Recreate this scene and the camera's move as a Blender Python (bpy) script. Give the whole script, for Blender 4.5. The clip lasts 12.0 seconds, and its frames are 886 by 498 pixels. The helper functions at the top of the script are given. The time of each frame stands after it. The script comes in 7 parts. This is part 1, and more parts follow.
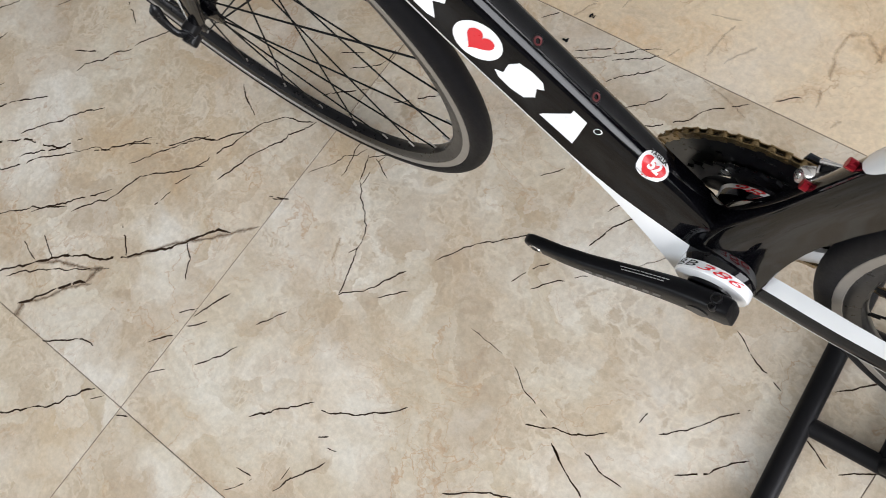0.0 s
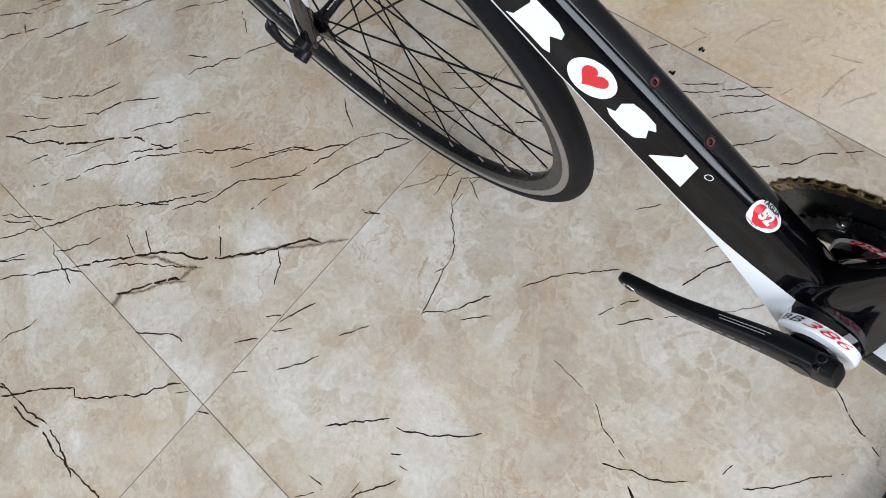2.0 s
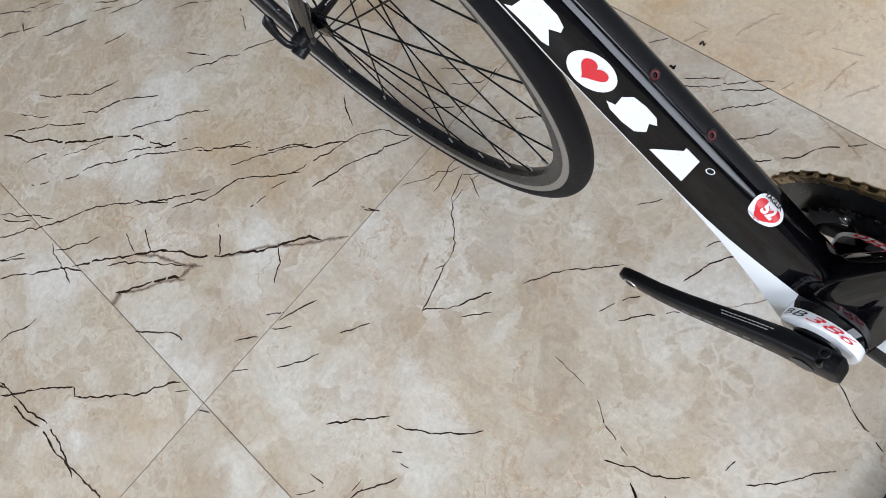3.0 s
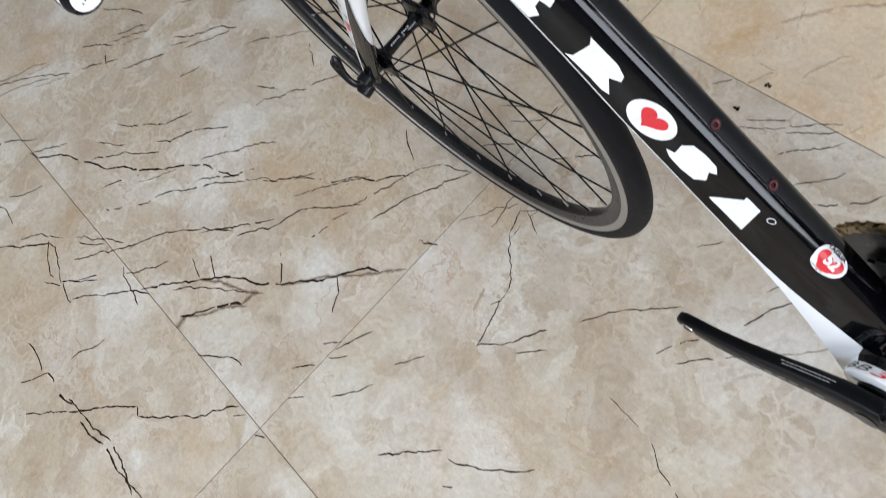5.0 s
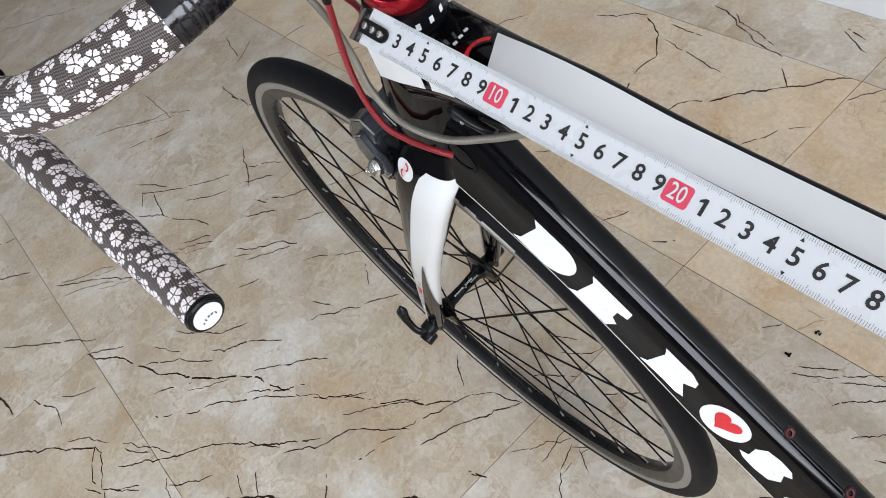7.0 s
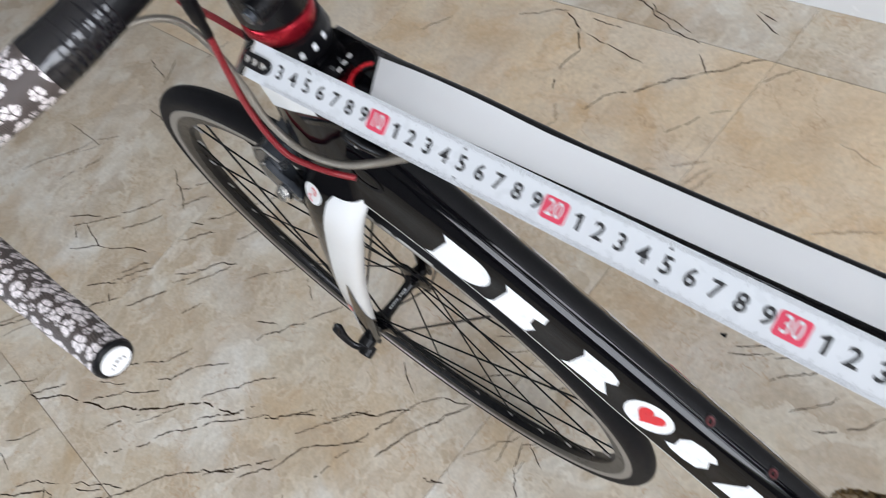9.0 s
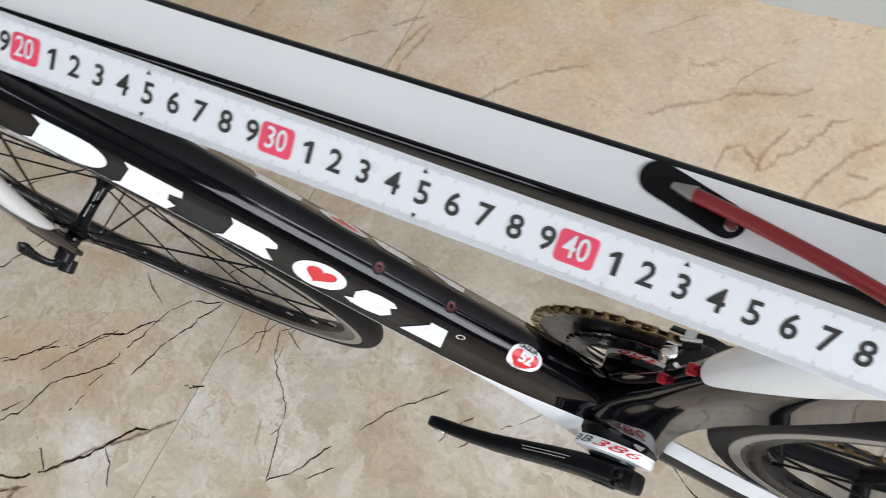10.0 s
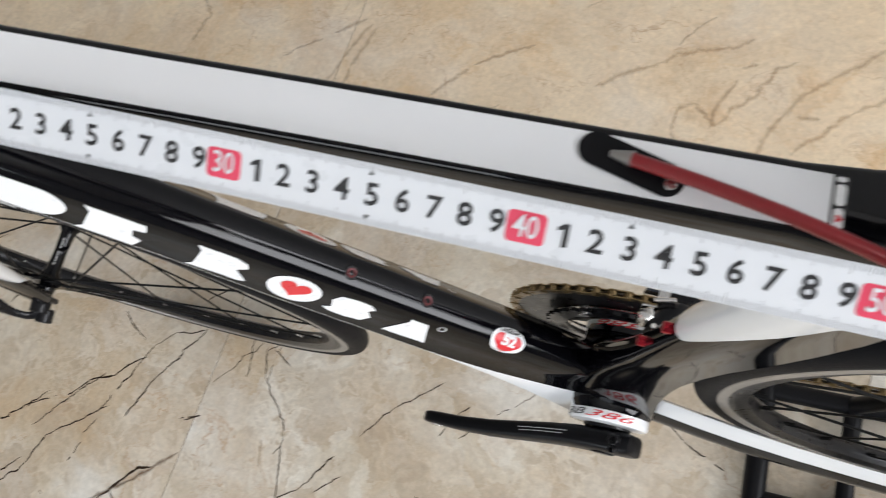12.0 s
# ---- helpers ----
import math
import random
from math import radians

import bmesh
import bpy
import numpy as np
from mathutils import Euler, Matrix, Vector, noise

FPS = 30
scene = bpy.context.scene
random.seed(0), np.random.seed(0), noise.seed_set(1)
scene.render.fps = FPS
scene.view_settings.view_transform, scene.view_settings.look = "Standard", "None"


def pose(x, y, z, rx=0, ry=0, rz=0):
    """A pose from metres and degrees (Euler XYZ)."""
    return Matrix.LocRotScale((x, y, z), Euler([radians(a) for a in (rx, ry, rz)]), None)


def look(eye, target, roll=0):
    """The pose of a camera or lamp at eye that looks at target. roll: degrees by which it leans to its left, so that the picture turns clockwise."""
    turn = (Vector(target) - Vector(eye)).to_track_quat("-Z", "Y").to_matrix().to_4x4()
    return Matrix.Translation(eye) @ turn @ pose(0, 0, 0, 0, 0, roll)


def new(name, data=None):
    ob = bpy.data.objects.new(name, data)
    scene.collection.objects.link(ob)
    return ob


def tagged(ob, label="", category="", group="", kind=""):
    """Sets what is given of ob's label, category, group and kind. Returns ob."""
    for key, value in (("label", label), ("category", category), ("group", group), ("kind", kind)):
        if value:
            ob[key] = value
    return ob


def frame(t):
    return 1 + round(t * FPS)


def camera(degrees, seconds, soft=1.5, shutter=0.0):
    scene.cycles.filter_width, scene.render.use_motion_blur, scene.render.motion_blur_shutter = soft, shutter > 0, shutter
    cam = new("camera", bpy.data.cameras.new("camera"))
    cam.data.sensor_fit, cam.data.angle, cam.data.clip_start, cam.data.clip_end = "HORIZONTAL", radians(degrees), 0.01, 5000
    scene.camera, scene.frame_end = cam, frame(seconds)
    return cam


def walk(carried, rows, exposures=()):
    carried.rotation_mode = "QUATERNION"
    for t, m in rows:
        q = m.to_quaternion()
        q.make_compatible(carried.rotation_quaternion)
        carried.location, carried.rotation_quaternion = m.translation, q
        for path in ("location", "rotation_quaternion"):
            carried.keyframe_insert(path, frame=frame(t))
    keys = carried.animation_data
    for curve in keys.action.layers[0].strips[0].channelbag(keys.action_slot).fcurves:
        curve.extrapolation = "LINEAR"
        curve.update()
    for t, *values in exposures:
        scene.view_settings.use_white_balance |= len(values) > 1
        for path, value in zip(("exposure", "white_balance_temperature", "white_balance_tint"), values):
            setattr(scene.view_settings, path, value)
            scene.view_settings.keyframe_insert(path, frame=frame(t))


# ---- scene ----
EXPOSURES = [(0.0, 0.12, 6420, 10), (1.0, 0.08, 6050, 10), (2.5, 0.08, 5920, 10), (4.5, 0.10, 6000, 10), (6.5, 0.08, 6130, 10), (8.8, 0.10, 6100, 10), (9.5, 0.10, 6130, 10), (10.5, 0.06, 6380, 10), (11.0, 0.06, 6420, 10), (12.0, 0.08, 6420, 10)]
cam = camera(59.12, 12.0, 0.8, 0.25)
PATH = [
    (0.0, (0.5928, -0.2270, 0.9748), (0.2628, -0.0917, 0.0405), -37.27),
    (0.5, (0.5872, -0.2333, 0.9781), (0.2206, -0.1217, 0.0545), -38.77),
    (1.0, (0.5755, -0.2308, 0.9762), (0.1829, -0.1346, 0.0615), -40.39),
    (1.5, (0.5716, -0.2283, 0.9807), (0.1619, -0.1370, 0.0731), -41.30),
    (2.0, (0.5725, -0.2227, 0.9778), (0.1569, -0.1289, 0.0731), -41.61),
    (2.5, (0.5709, -0.2220, 0.9729), (0.1569, -0.1253, 0.0678), -41.71),
    (4.5, (0.5788, -0.2212, 0.9721), (0.1340, -0.1768, 0.0775), -47.28),
    (5.0, (0.5716, -0.2150, 0.9831), (0.0843, -0.1410, 0.1130), -43.88),
    (5.2, (0.5679, -0.2072, 0.9917), (0.0478, -0.1042, 0.1438), -40.66),
    (5.5, (0.5419, -0.1914, 1.0269), (-0.0127, -0.0520, 0.2065), -37.43),
    (6.0, (0.5264, -0.1841, 1.0498), (-0.0723, -0.0013, 0.2699), -34.34),
    (6.5, (0.5143, -0.1793, 1.0638), (-0.1011, 0.0258, 0.3028), -32.91),
    (7.0, (0.5197, -0.1777, 1.0521), (-0.0948, 0.0390, 0.2936), -32.94),
    (7.2, (0.5228, -0.1690, 1.0481), (-0.0940, 0.0504, 0.2922), -33.19),
    (8.8, (0.5221, -0.1516, 1.0587), (-0.0887, 0.0972, 0.3070), -33.95),
    (9.0, (0.5367, -0.1505, 1.0491), (-0.0392, 0.0998, 0.2708), -34.51),
    (9.2, (0.5594, -0.1458, 1.0286), (0.0388, 0.1063, 0.2130), -34.28),
    (9.5, (0.5924, -0.1271, 0.9975), (0.1435, 0.1168, 0.1378), -34.66),
    (9.7, (0.6018, -0.1171, 0.9864), (0.1999, 0.1274, 0.1039), -33.85),
    (10.0, (0.6197, -0.1048, 0.9791), (0.2822, 0.1436, 0.0711), -33.12),
    (10.5, (0.6454, -0.0944, 0.9827), (0.3750, 0.1688, 0.0567), -30.04),
    (11.0, (0.6497, -0.0938, 0.9838), (0.4114, 0.1785, 0.0516), -29.01),
    (11.5, (0.6500, -0.0945, 0.9845), (0.4184, 0.1803, 0.0513), -29.41),
    (11.8, (0.6478, -0.0972, 0.9838), (0.3885, 0.1698, 0.0557), -33.25),
    (12.0, (0.6289, -0.1052, 0.9840), (0.3171, 0.1466, 0.0679), -38.90),
]
walk(cam, [(t, look(eye, target, roll)) for t, eye, target, roll in PATH], EXPOSURES)

# world and light: daylight from one large window behind the bicycle and a smaller one beside the camera
world = bpy.data.worlds.new("daylight")
world.use_nodes = True
scene.world = world
sky = world.node_tree.nodes.new("ShaderNodeTexSky")
sky.sky_type, sky.sun_disc = 'NISHITA', False
sky.sun_elevation, sky.sun_rotation = radians(42), radians(120)
world.node_tree.links.new(sky.outputs[0], world.node_tree.nodes["Background"].inputs[0])
world.node_tree.nodes["Background"].inputs[1].default_value = 0.12

ROOM = pose(-0.028, -0.497, 0, 0, 0, -4.2)      # the tiles' grid: origin on a crossing of joints
TILE = 0.805


def window_lamp(name, where, size, watts, colour):
    data = bpy.data.lights.new(name, 'AREA')
    data.shape, data.size, data.size_y, data.energy, data.color = 'RECTANGLE', size[0], size[1], watts, colour
    ob = new(name, data)
    ob.matrix_world = where
    return ob


window_lamp("window_light", ROOM @ look((3.35, 0.1, 1.55), (0.6, 0.3, 0.3)), (2.3, 1.7), 112, (0.98, 0.98, 1.0))
window_lamp("window_light", ROOM @ look((-0.2, -2.35, 1.6), (0.2, 0.4, 0.4)), (1.9, 1.5), 52, (0.93, 0.97, 1.0))


# ---- mesh helpers ----
def link_mesh(name, bm, mats, parent=None, sharp=40):
    me = bpy.data.meshes.new(name)
    bm.normal_update()
    bm.to_mesh(me)
    bm.free()
    for m in (mats if isinstance(mats, (list, tuple)) else [mats]):
        me.materials.append(m)
    me.shade_smooth()
    me.set_sharp_from_angle(angle=radians(sharp))
    ob = new(name, me)
    if parent is not None:
        ob.parent = parent
    return ob


def part(name, bm, material, parent, label="", sharp=40):
    ob = link_mesh(name, bm, material, parent, sharp)
    if label:
        ob["label"] = label
    return ob


def share(ob, m):
    """Another object on the same mesh, under the same parent, moved by m."""
    c = new(ob.name.split(".")[0], ob.data)
    c.parent = ob.parent
    c.matrix_basis = m
    return c


def thing(name, at, label, category, group="", kind=""):
    ob = new(name)
    ob.location = at
    ob.empty_display_size = 0.05
    tagged(ob, label, category, group, kind)
    return ob


def loft(rings, bm=None, caps=True, slots=None, uv=False):
    """Closed rings of points, joined one to the next. slots: for each ring segment its material."""
    bm = bm or bmesh.new()
    layer = bm.loops.layers.uv.verify() if uv else None
    vs = [[bm.verts.new(p) for p in r] for r in rings]
    n = len(rings[0])
    run = 0.0
    for i in range(len(vs) - 1):
        mid = sum((Vector(p) for p in rings[i]), Vector()) / n
        nxt = sum((Vector(p) for p in rings[i + 1]), Vector()) / n
        step = (nxt - mid).length
        girth = sum((Vector(rings[i][k]) - Vector(rings[i][k - 1])).length for k in range(n))
        for k in range(n):
            j = (k + 1) % n
            f = bm.faces.new((vs[i][k], vs[i][j], vs[i + 1][j], vs[i + 1][k]))
            if slots:
                f.material_index = slots[k]
            if uv:
                for lp, c in zip(f.loops, ((run, k), (run, k + 1), (run + step, k + 1), (run + step, k))):
                    lp[layer].uv = (c[0], girth * c[1] / n)
        run += step
    if caps:
        bm.faces.new(list(reversed(vs[0])))
        bm.faces.new(vs[-1])
    bmesh.ops.recalc_face_normals(bm, faces=bm.faces[:])
    return bm


def spline(points, per=6):
    """A smooth way through the points."""
    p = [Vector(q) for q in points]
    p = [2 * p[0] - p[1]] + p + [2 * p[-1] - p[-2]]
    out = []
    for i in range(1, len(p) - 2):
        for k in range(per):
            t = k / per
            a, b, c, d = p[i - 1:i + 3]
            out.append(0.5 * (2 * b + (c - a) * t + (2 * a - 5 * b + 4 * c - d) * t * t + (3 * b - a - 3 * c + d) * t ** 3))
    out.append(p[-2])
    return out


def tube(points, radius, n=12, bm=None, uv=False, flat=1.0):
    """A round rod along the points; radius: one number or a function of 0..1."""
    pts = [Vector(q) for q in points]
    rings, up = [], None
    for i, q in enumerate(pts):
        d = (pts[min(i + 1, len(pts) - 1)] - pts[max(i - 1, 0)]).normalized()
        if up is None:
            up = d.orthogonal().normalized()
        up = (up - d * up.dot(d)).normalized()
        side = d.cross(up)
        r = radius(i / (len(pts) - 1)) if callable(radius) else radius
        rings.append([q + r * (math.cos(a) * up + flat * math.sin(a) * side) for a in (math.tau * k / n for k in range(n))])
    return loft(rings, bm, uv=uv)


def revolve(profile, n=48, m=None, bm=None, close=False):
    """Turn a profile of (radius, along y) about the y axis."""
    bm = bm or bmesh.new()
    m = m or Matrix()
    cols = []
    for k in range(n):
        a = math.tau * k / n
        cols.append([bm.verts.new(m @ Vector((r * math.cos(a), y, r * math.sin(a)))) for r, y in profile])
    last = len(profile) if close else len(profile) - 1
    for k in range(n):
        a, b = cols[k], cols[(k + 1) % n]
        for i in range(last):
            j = (i + 1) % len(profile)
            bm.faces.new((a[i], a[j], b[j], b[i]))
    bmesh.ops.remove_doubles(bm, verts=bm.verts[:], dist=1e-6)
    bmesh.ops.recalc_face_normals(bm, faces=bm.faces[:])
    return bm


def box(size, m=None, bevel=0.0, seg=2, bm=None):
    bm2 = bmesh.new()
    bmesh.ops.create_cube(bm2, size=1.0)
    bmesh.ops.scale(bm2, vec=size, verts=bm2.verts[:])
    if bevel:
        bmesh.ops.bevel(bm2, geom=bm2.edges[:], offset=bevel, segments=seg, profile=0.5, affect='EDGES')
    if m:
        bmesh.ops.transform(bm2, matrix=m, verts=bm2.verts[:])
    if bm is None:
        return bm2
    me = bpy.data.meshes.new("tmp")
    bm2.to_mesh(me)
    bm2.free()
    bm.from_mesh(me)
    bpy.data.meshes.remove(me)
    return bm


def cyl(a, b, r, n=20, r2=None, bevel=0.0, bm=None):
    """A rod from a to b with slightly broken edges."""
    a, b = Vector(a), Vector(b)
    d = b - a
    q = d.to_track_quat('Y', 'Z').to_matrix().to_4x4()
    e = bevel or min(r * 0.12, d.length * 0.2)
    r2 = r if r2 is None else r2
    return revolve([(0, 0), (r - e, 0), (r, e), (r2, d.length - e), (r2 - e, d.length), (0, d.length)], n, Matrix.Translation(a) @ q, bm)


def polygon(points, place, bm=None):
    """A flat outline (u, v) carried onto a surface by place(u, v)."""
    bm = bm or bmesh.new()
    f = bm.faces.new([bm.verts.new(place(u, v)) for u, v in points])
    bmesh.ops.triangulate(bm, faces=[f])
    return bm


def lettering(text, size, place, bm=None, bold=0.0, shear=0.0):
    """Words in the built-in font, centred on (0, 0), carried onto a surface by place(u, v)."""
    cu = bpy.data.curves.new("words", 'FONT')
    cu.body, cu.size, cu.align_x, cu.align_y, cu.offset, cu.shear, cu.resolution_u = text, size, 'CENTER', 'CENTER', bold, shear, 3
    ob = bpy.data.objects.new("words", cu)
    scene.collection.objects.link(ob)
    me = bpy.data.meshes.new_from_object(ob.evaluated_get(bpy.context.evaluated_depsgraph_get()))
    bpy.data.objects.remove(ob)
    bm = bm or bmesh.new()
    vs = [bm.verts.new(place(v.co.x, v.co.y)) for v in me.vertices]
    for p in me.polygons:
        try:
            bm.faces.new([vs[i] for i in p.vertices])
        except ValueError:
            pass
    bpy.data.meshes.remove(me)
    return bm


# ---- materials ----
def material(name, colour, rough=0.5, metal=0.0, coat=0.0, spec=0.5, vary=0.12, scale=30.0, bump=0.0, bscale=400.0, rvary=0.1):
    m = bpy.data.materials.new(name)
    m.use_nodes = True
    nt = m.node_tree
    b = nt.nodes["Principled BSDF"]
    tc = nt.nodes.new("ShaderNodeTexCoord")
    n1 = nt.nodes.new("ShaderNodeTexNoise")
    n1.inputs["Scale"].default_value, n1.inputs["Detail"].default_value = scale, 8
    nt.links.new(tc.outputs["Object"], n1.inputs["Vector"])
    mix = nt.nodes.new("ShaderNodeMix")
    mix.data_type = 'RGBA'
    mix.inputs["A"].default_value = (*[c * (1 - vary) for c in colour], 1)
    mix.inputs["B"].default_value = (*[min(1, c * (1 + vary)) for c in colour], 1)
    nt.links.new(n1.outputs["Fac"], mix.inputs["Factor"])
    nt.links.new(mix.outputs["Result"], b.inputs["Base Color"])
    rr = nt.nodes.new("ShaderNodeMapRange")
    rr.inputs["To Min"].default_value, rr.inputs["To Max"].default_value = max(0, rough - rvary), min(1, rough + rvary)
    n2 = nt.nodes.new("ShaderNodeTexNoise")
    n2.inputs["Scale"].default_value, n2.inputs["Detail"].default_value = scale * 4, 6
    nt.links.new(tc.outputs["Object"], n2.inputs["Vector"])
    nt.links.new(n2.outputs["Fac"], rr.inputs["Value"])
    nt.links.new(rr.outputs["Result"], b.inputs["Roughness"])
    b.inputs["Metallic"].default_value = metal
    b.inputs["Coat Weight"].default_value = coat
    b.inputs["Specular IOR Level"].default_value = spec
    b.inputs["Coat Roughness"].default_value = 0.03
    if bump:
        n3 = nt.nodes.new("ShaderNodeTexNoise")
        n3.inputs["Scale"].default_value, n3.inputs["Detail"].default_value = bscale, 4
        nt.links.new(tc.outputs["Object"], n3.inputs["Vector"])
        bp = nt.nodes.new("ShaderNodeBump")
        bp.inputs["Strength"].default_value, bp.inputs["Distance"].default_value = bump, 0.001
        nt.links.new(n3.outputs["Fac"], bp.inputs["Height"])
        nt.links.new(bp.outputs["Normal"], b.inputs["Normal"])
    return m


BLACK_PAINT = material("gloss_black_lacquer", (0.002, 0.002, 0.0028), 0.05, spec=0.28, vary=0.3, rvary=0.03)
WHITE_PAINT = material("gloss_white_lacquer", (0.76, 0.775, 0.79), 0.22, coat=0.7, vary=0.03, rvary=0.05)
WHITE_DECAL = material("white_decal", (0.80, 0.81, 0.82), 0.3, vary=0.03)
RED_DECAL = material("red_decal", (0.62, 0.02, 0.03), 0.3, vary=0.08)
BLACK_DECAL = material("black_decal", (0.015, 0.015, 0.016), 0.35)
DIM_PRINT = material("dim_grey_print", (0.10, 0.10, 0.10), 0.4)
SCALE_GREY = material("dark_grey_scale_print", (0.020, 0.022, 0.023), 0.3, spec=0.3)
GREY_DECAL = material("grey_decal", (0.45, 0.45, 0.45), 0.4)
RUBBER = material("tyre_rubber", (0.006, 0.006, 0.0075), 0.6, spec=0.12, vary=0.25, scale=60, bump=0.25, bscale=900)
BLACK_ALLOY = material("black_anodised_alloy", (0.005, 0.005, 0.006), 0.30, spec=0.25, vary=0.2)
MATT_BLACK = material("satin_black_plastic", (0.004, 0.004, 0.005), 0.38, spec=0.14, vary=0.2, bump=0.1)
SILVER = material("brushed_aluminium", (0.37, 0.355, 0.335), 0.48, metal=0.85, vary=0.08)
STEEL = material("polished_steel", (0.7, 0.69, 0.67), 0.2, metal=1.0, vary=0.08)
FINISHING_TAPE = material("glossy_black_vinyl_tape", (0.005, 0.005, 0.007), 0.15, spec=0.5, vary=0.2, scale=90, bump=0.6, bscale=150)
SPOKE = material("black_spoke_steel", (0.005, 0.005, 0.005), 0.45, spec=0.12)
RED_ALLOY = material("red_anodised_alloy", (0.34, 0.010, 0.022), 0.28, metal=0.7, vary=0.1)
CHAIN_METAL = material("oily_brass_chain", (0.25, 0.18, 0.09), 0.30, metal=0.9, vary=0.7, scale=160)
CHAIN_CORE = material("oily_dark_chain_pin", (0.04, 0.03, 0.02), 0.5, metal=0.6)
GUNMETAL = material("blue_grey_forged_alloy", (0.050, 0.056, 0.066), 0.24, metal=0.35, vary=0.15)
RED_RING = material("dull_red_boss_ring", (0.11, 0.012, 0.014), 0.4, metal=0.2)
SADDLE_LEATHER = material("off_white_saddle_cover", (0.42, 0.42, 0.395), 0.5, vary=0.06, scale=25, bump=0.2, bscale=1200)
STAND_PAINT = material("powder_coated_black_steel", (0.004, 0.004, 0.005), 0.42, spec=0.18, vary=0.2, bump=0.15, bscale=700)
# wall tones chosen for what the gloss black tubes mirror; the walls are unseen
WALL_GREY = material("grey_wall_paint", (0.20, 0.20, 0.205), 0.7, vary=0.05, scale=6, bump=0.1, bscale=200)
WALL_PALE = material("pale_grey_wall_paint", (0.38, 0.38, 0.385), 0.7, vary=0.05, scale=6, bump=0.1, bscale=200)
CEILING_PAINT = material("white_ceiling_paint", (0.82, 0.82, 0.82), 0.75, vary=0.04, scale=5)
SKIRT = material("white_skirting_gloss", (0.82, 0.83, 0.84), 0.25, vary=0.03, scale=8)
GROUT = material("brown_tile_joint", (0.15, 0.12, 0.095), 0.8, vary=0.3, scale=80)
TAPE_WHITE = material("white_tape_lacquer", (0.59, 0.607, 0.63), 0.30, coat=0.3, vary=0.02)
TAPE_BLACK = material("black_tape_print", (0.014, 0.014, 0.015), 0.35, vary=0.2)
TICK_GREY = material("grey_tick_print", (0.11, 0.11, 0.12), 0.4)
TAPE_RED = material("red_tape_print", (0.62, 0.05, 0.10), 0.35, vary=0.06)
VEIN = material("dark_brown_marble_vein", (0.026, 0.015, 0.009), 0.4, spec=0.12, vary=0.5, scale=160)
OCHRE = material("ochre_marble_vein", (0.46, 0.285, 0.140), 0.35, vary=0.3, scale=60)
UMBER = material("umber_marble_vein", (0.24, 0.165, 0.110), 0.4, spec=0.2, vary=0.4, scale=120)


def ribbed(name, dark, light, pitch, rough, metal, relief=0.5):
    """Spiral-wound cable housing: fine rings along its length."""
    m = bpy.data.materials.new(name)
    m.use_nodes = True
    nt = m.node_tree
    b = nt.nodes["Principled BSDF"]
    uv = nt.nodes.new("ShaderNodeUVMap")
    wave = nt.nodes.new("ShaderNodeTexWave")
    wave.inputs["Scale"].default_value, wave.inputs["Distortion"].default_value = 0.314 / pitch, 0.0
    nt.links.new(uv.outputs[0], wave.inputs["Vector"])
    mix = nt.nodes.new("ShaderNodeMix")
    mix.data_type = 'RGBA'
    mix.inputs["A"].default_value, mix.inputs["B"].default_value = (*dark, 1), (*light, 1)
    nt.links.new(wave.outputs["Fac"], mix.inputs["Factor"])
    nt.links.new(mix.outputs["Result"], b.inputs["Base Color"])
    b.inputs["Roughness"].default_value, b.inputs["Metallic"].default_value = rough, metal
    bp = nt.nodes.new("ShaderNodeBump")
    bp.inputs["Strength"].default_value, bp.inputs["Distance"].default_value = relief, 0.0006
    nt.links.new(wave.outputs["Fac"], bp.inputs["Height"])
    nt.links.new(bp.outputs["Normal"], b.inputs["Normal"])
    return m


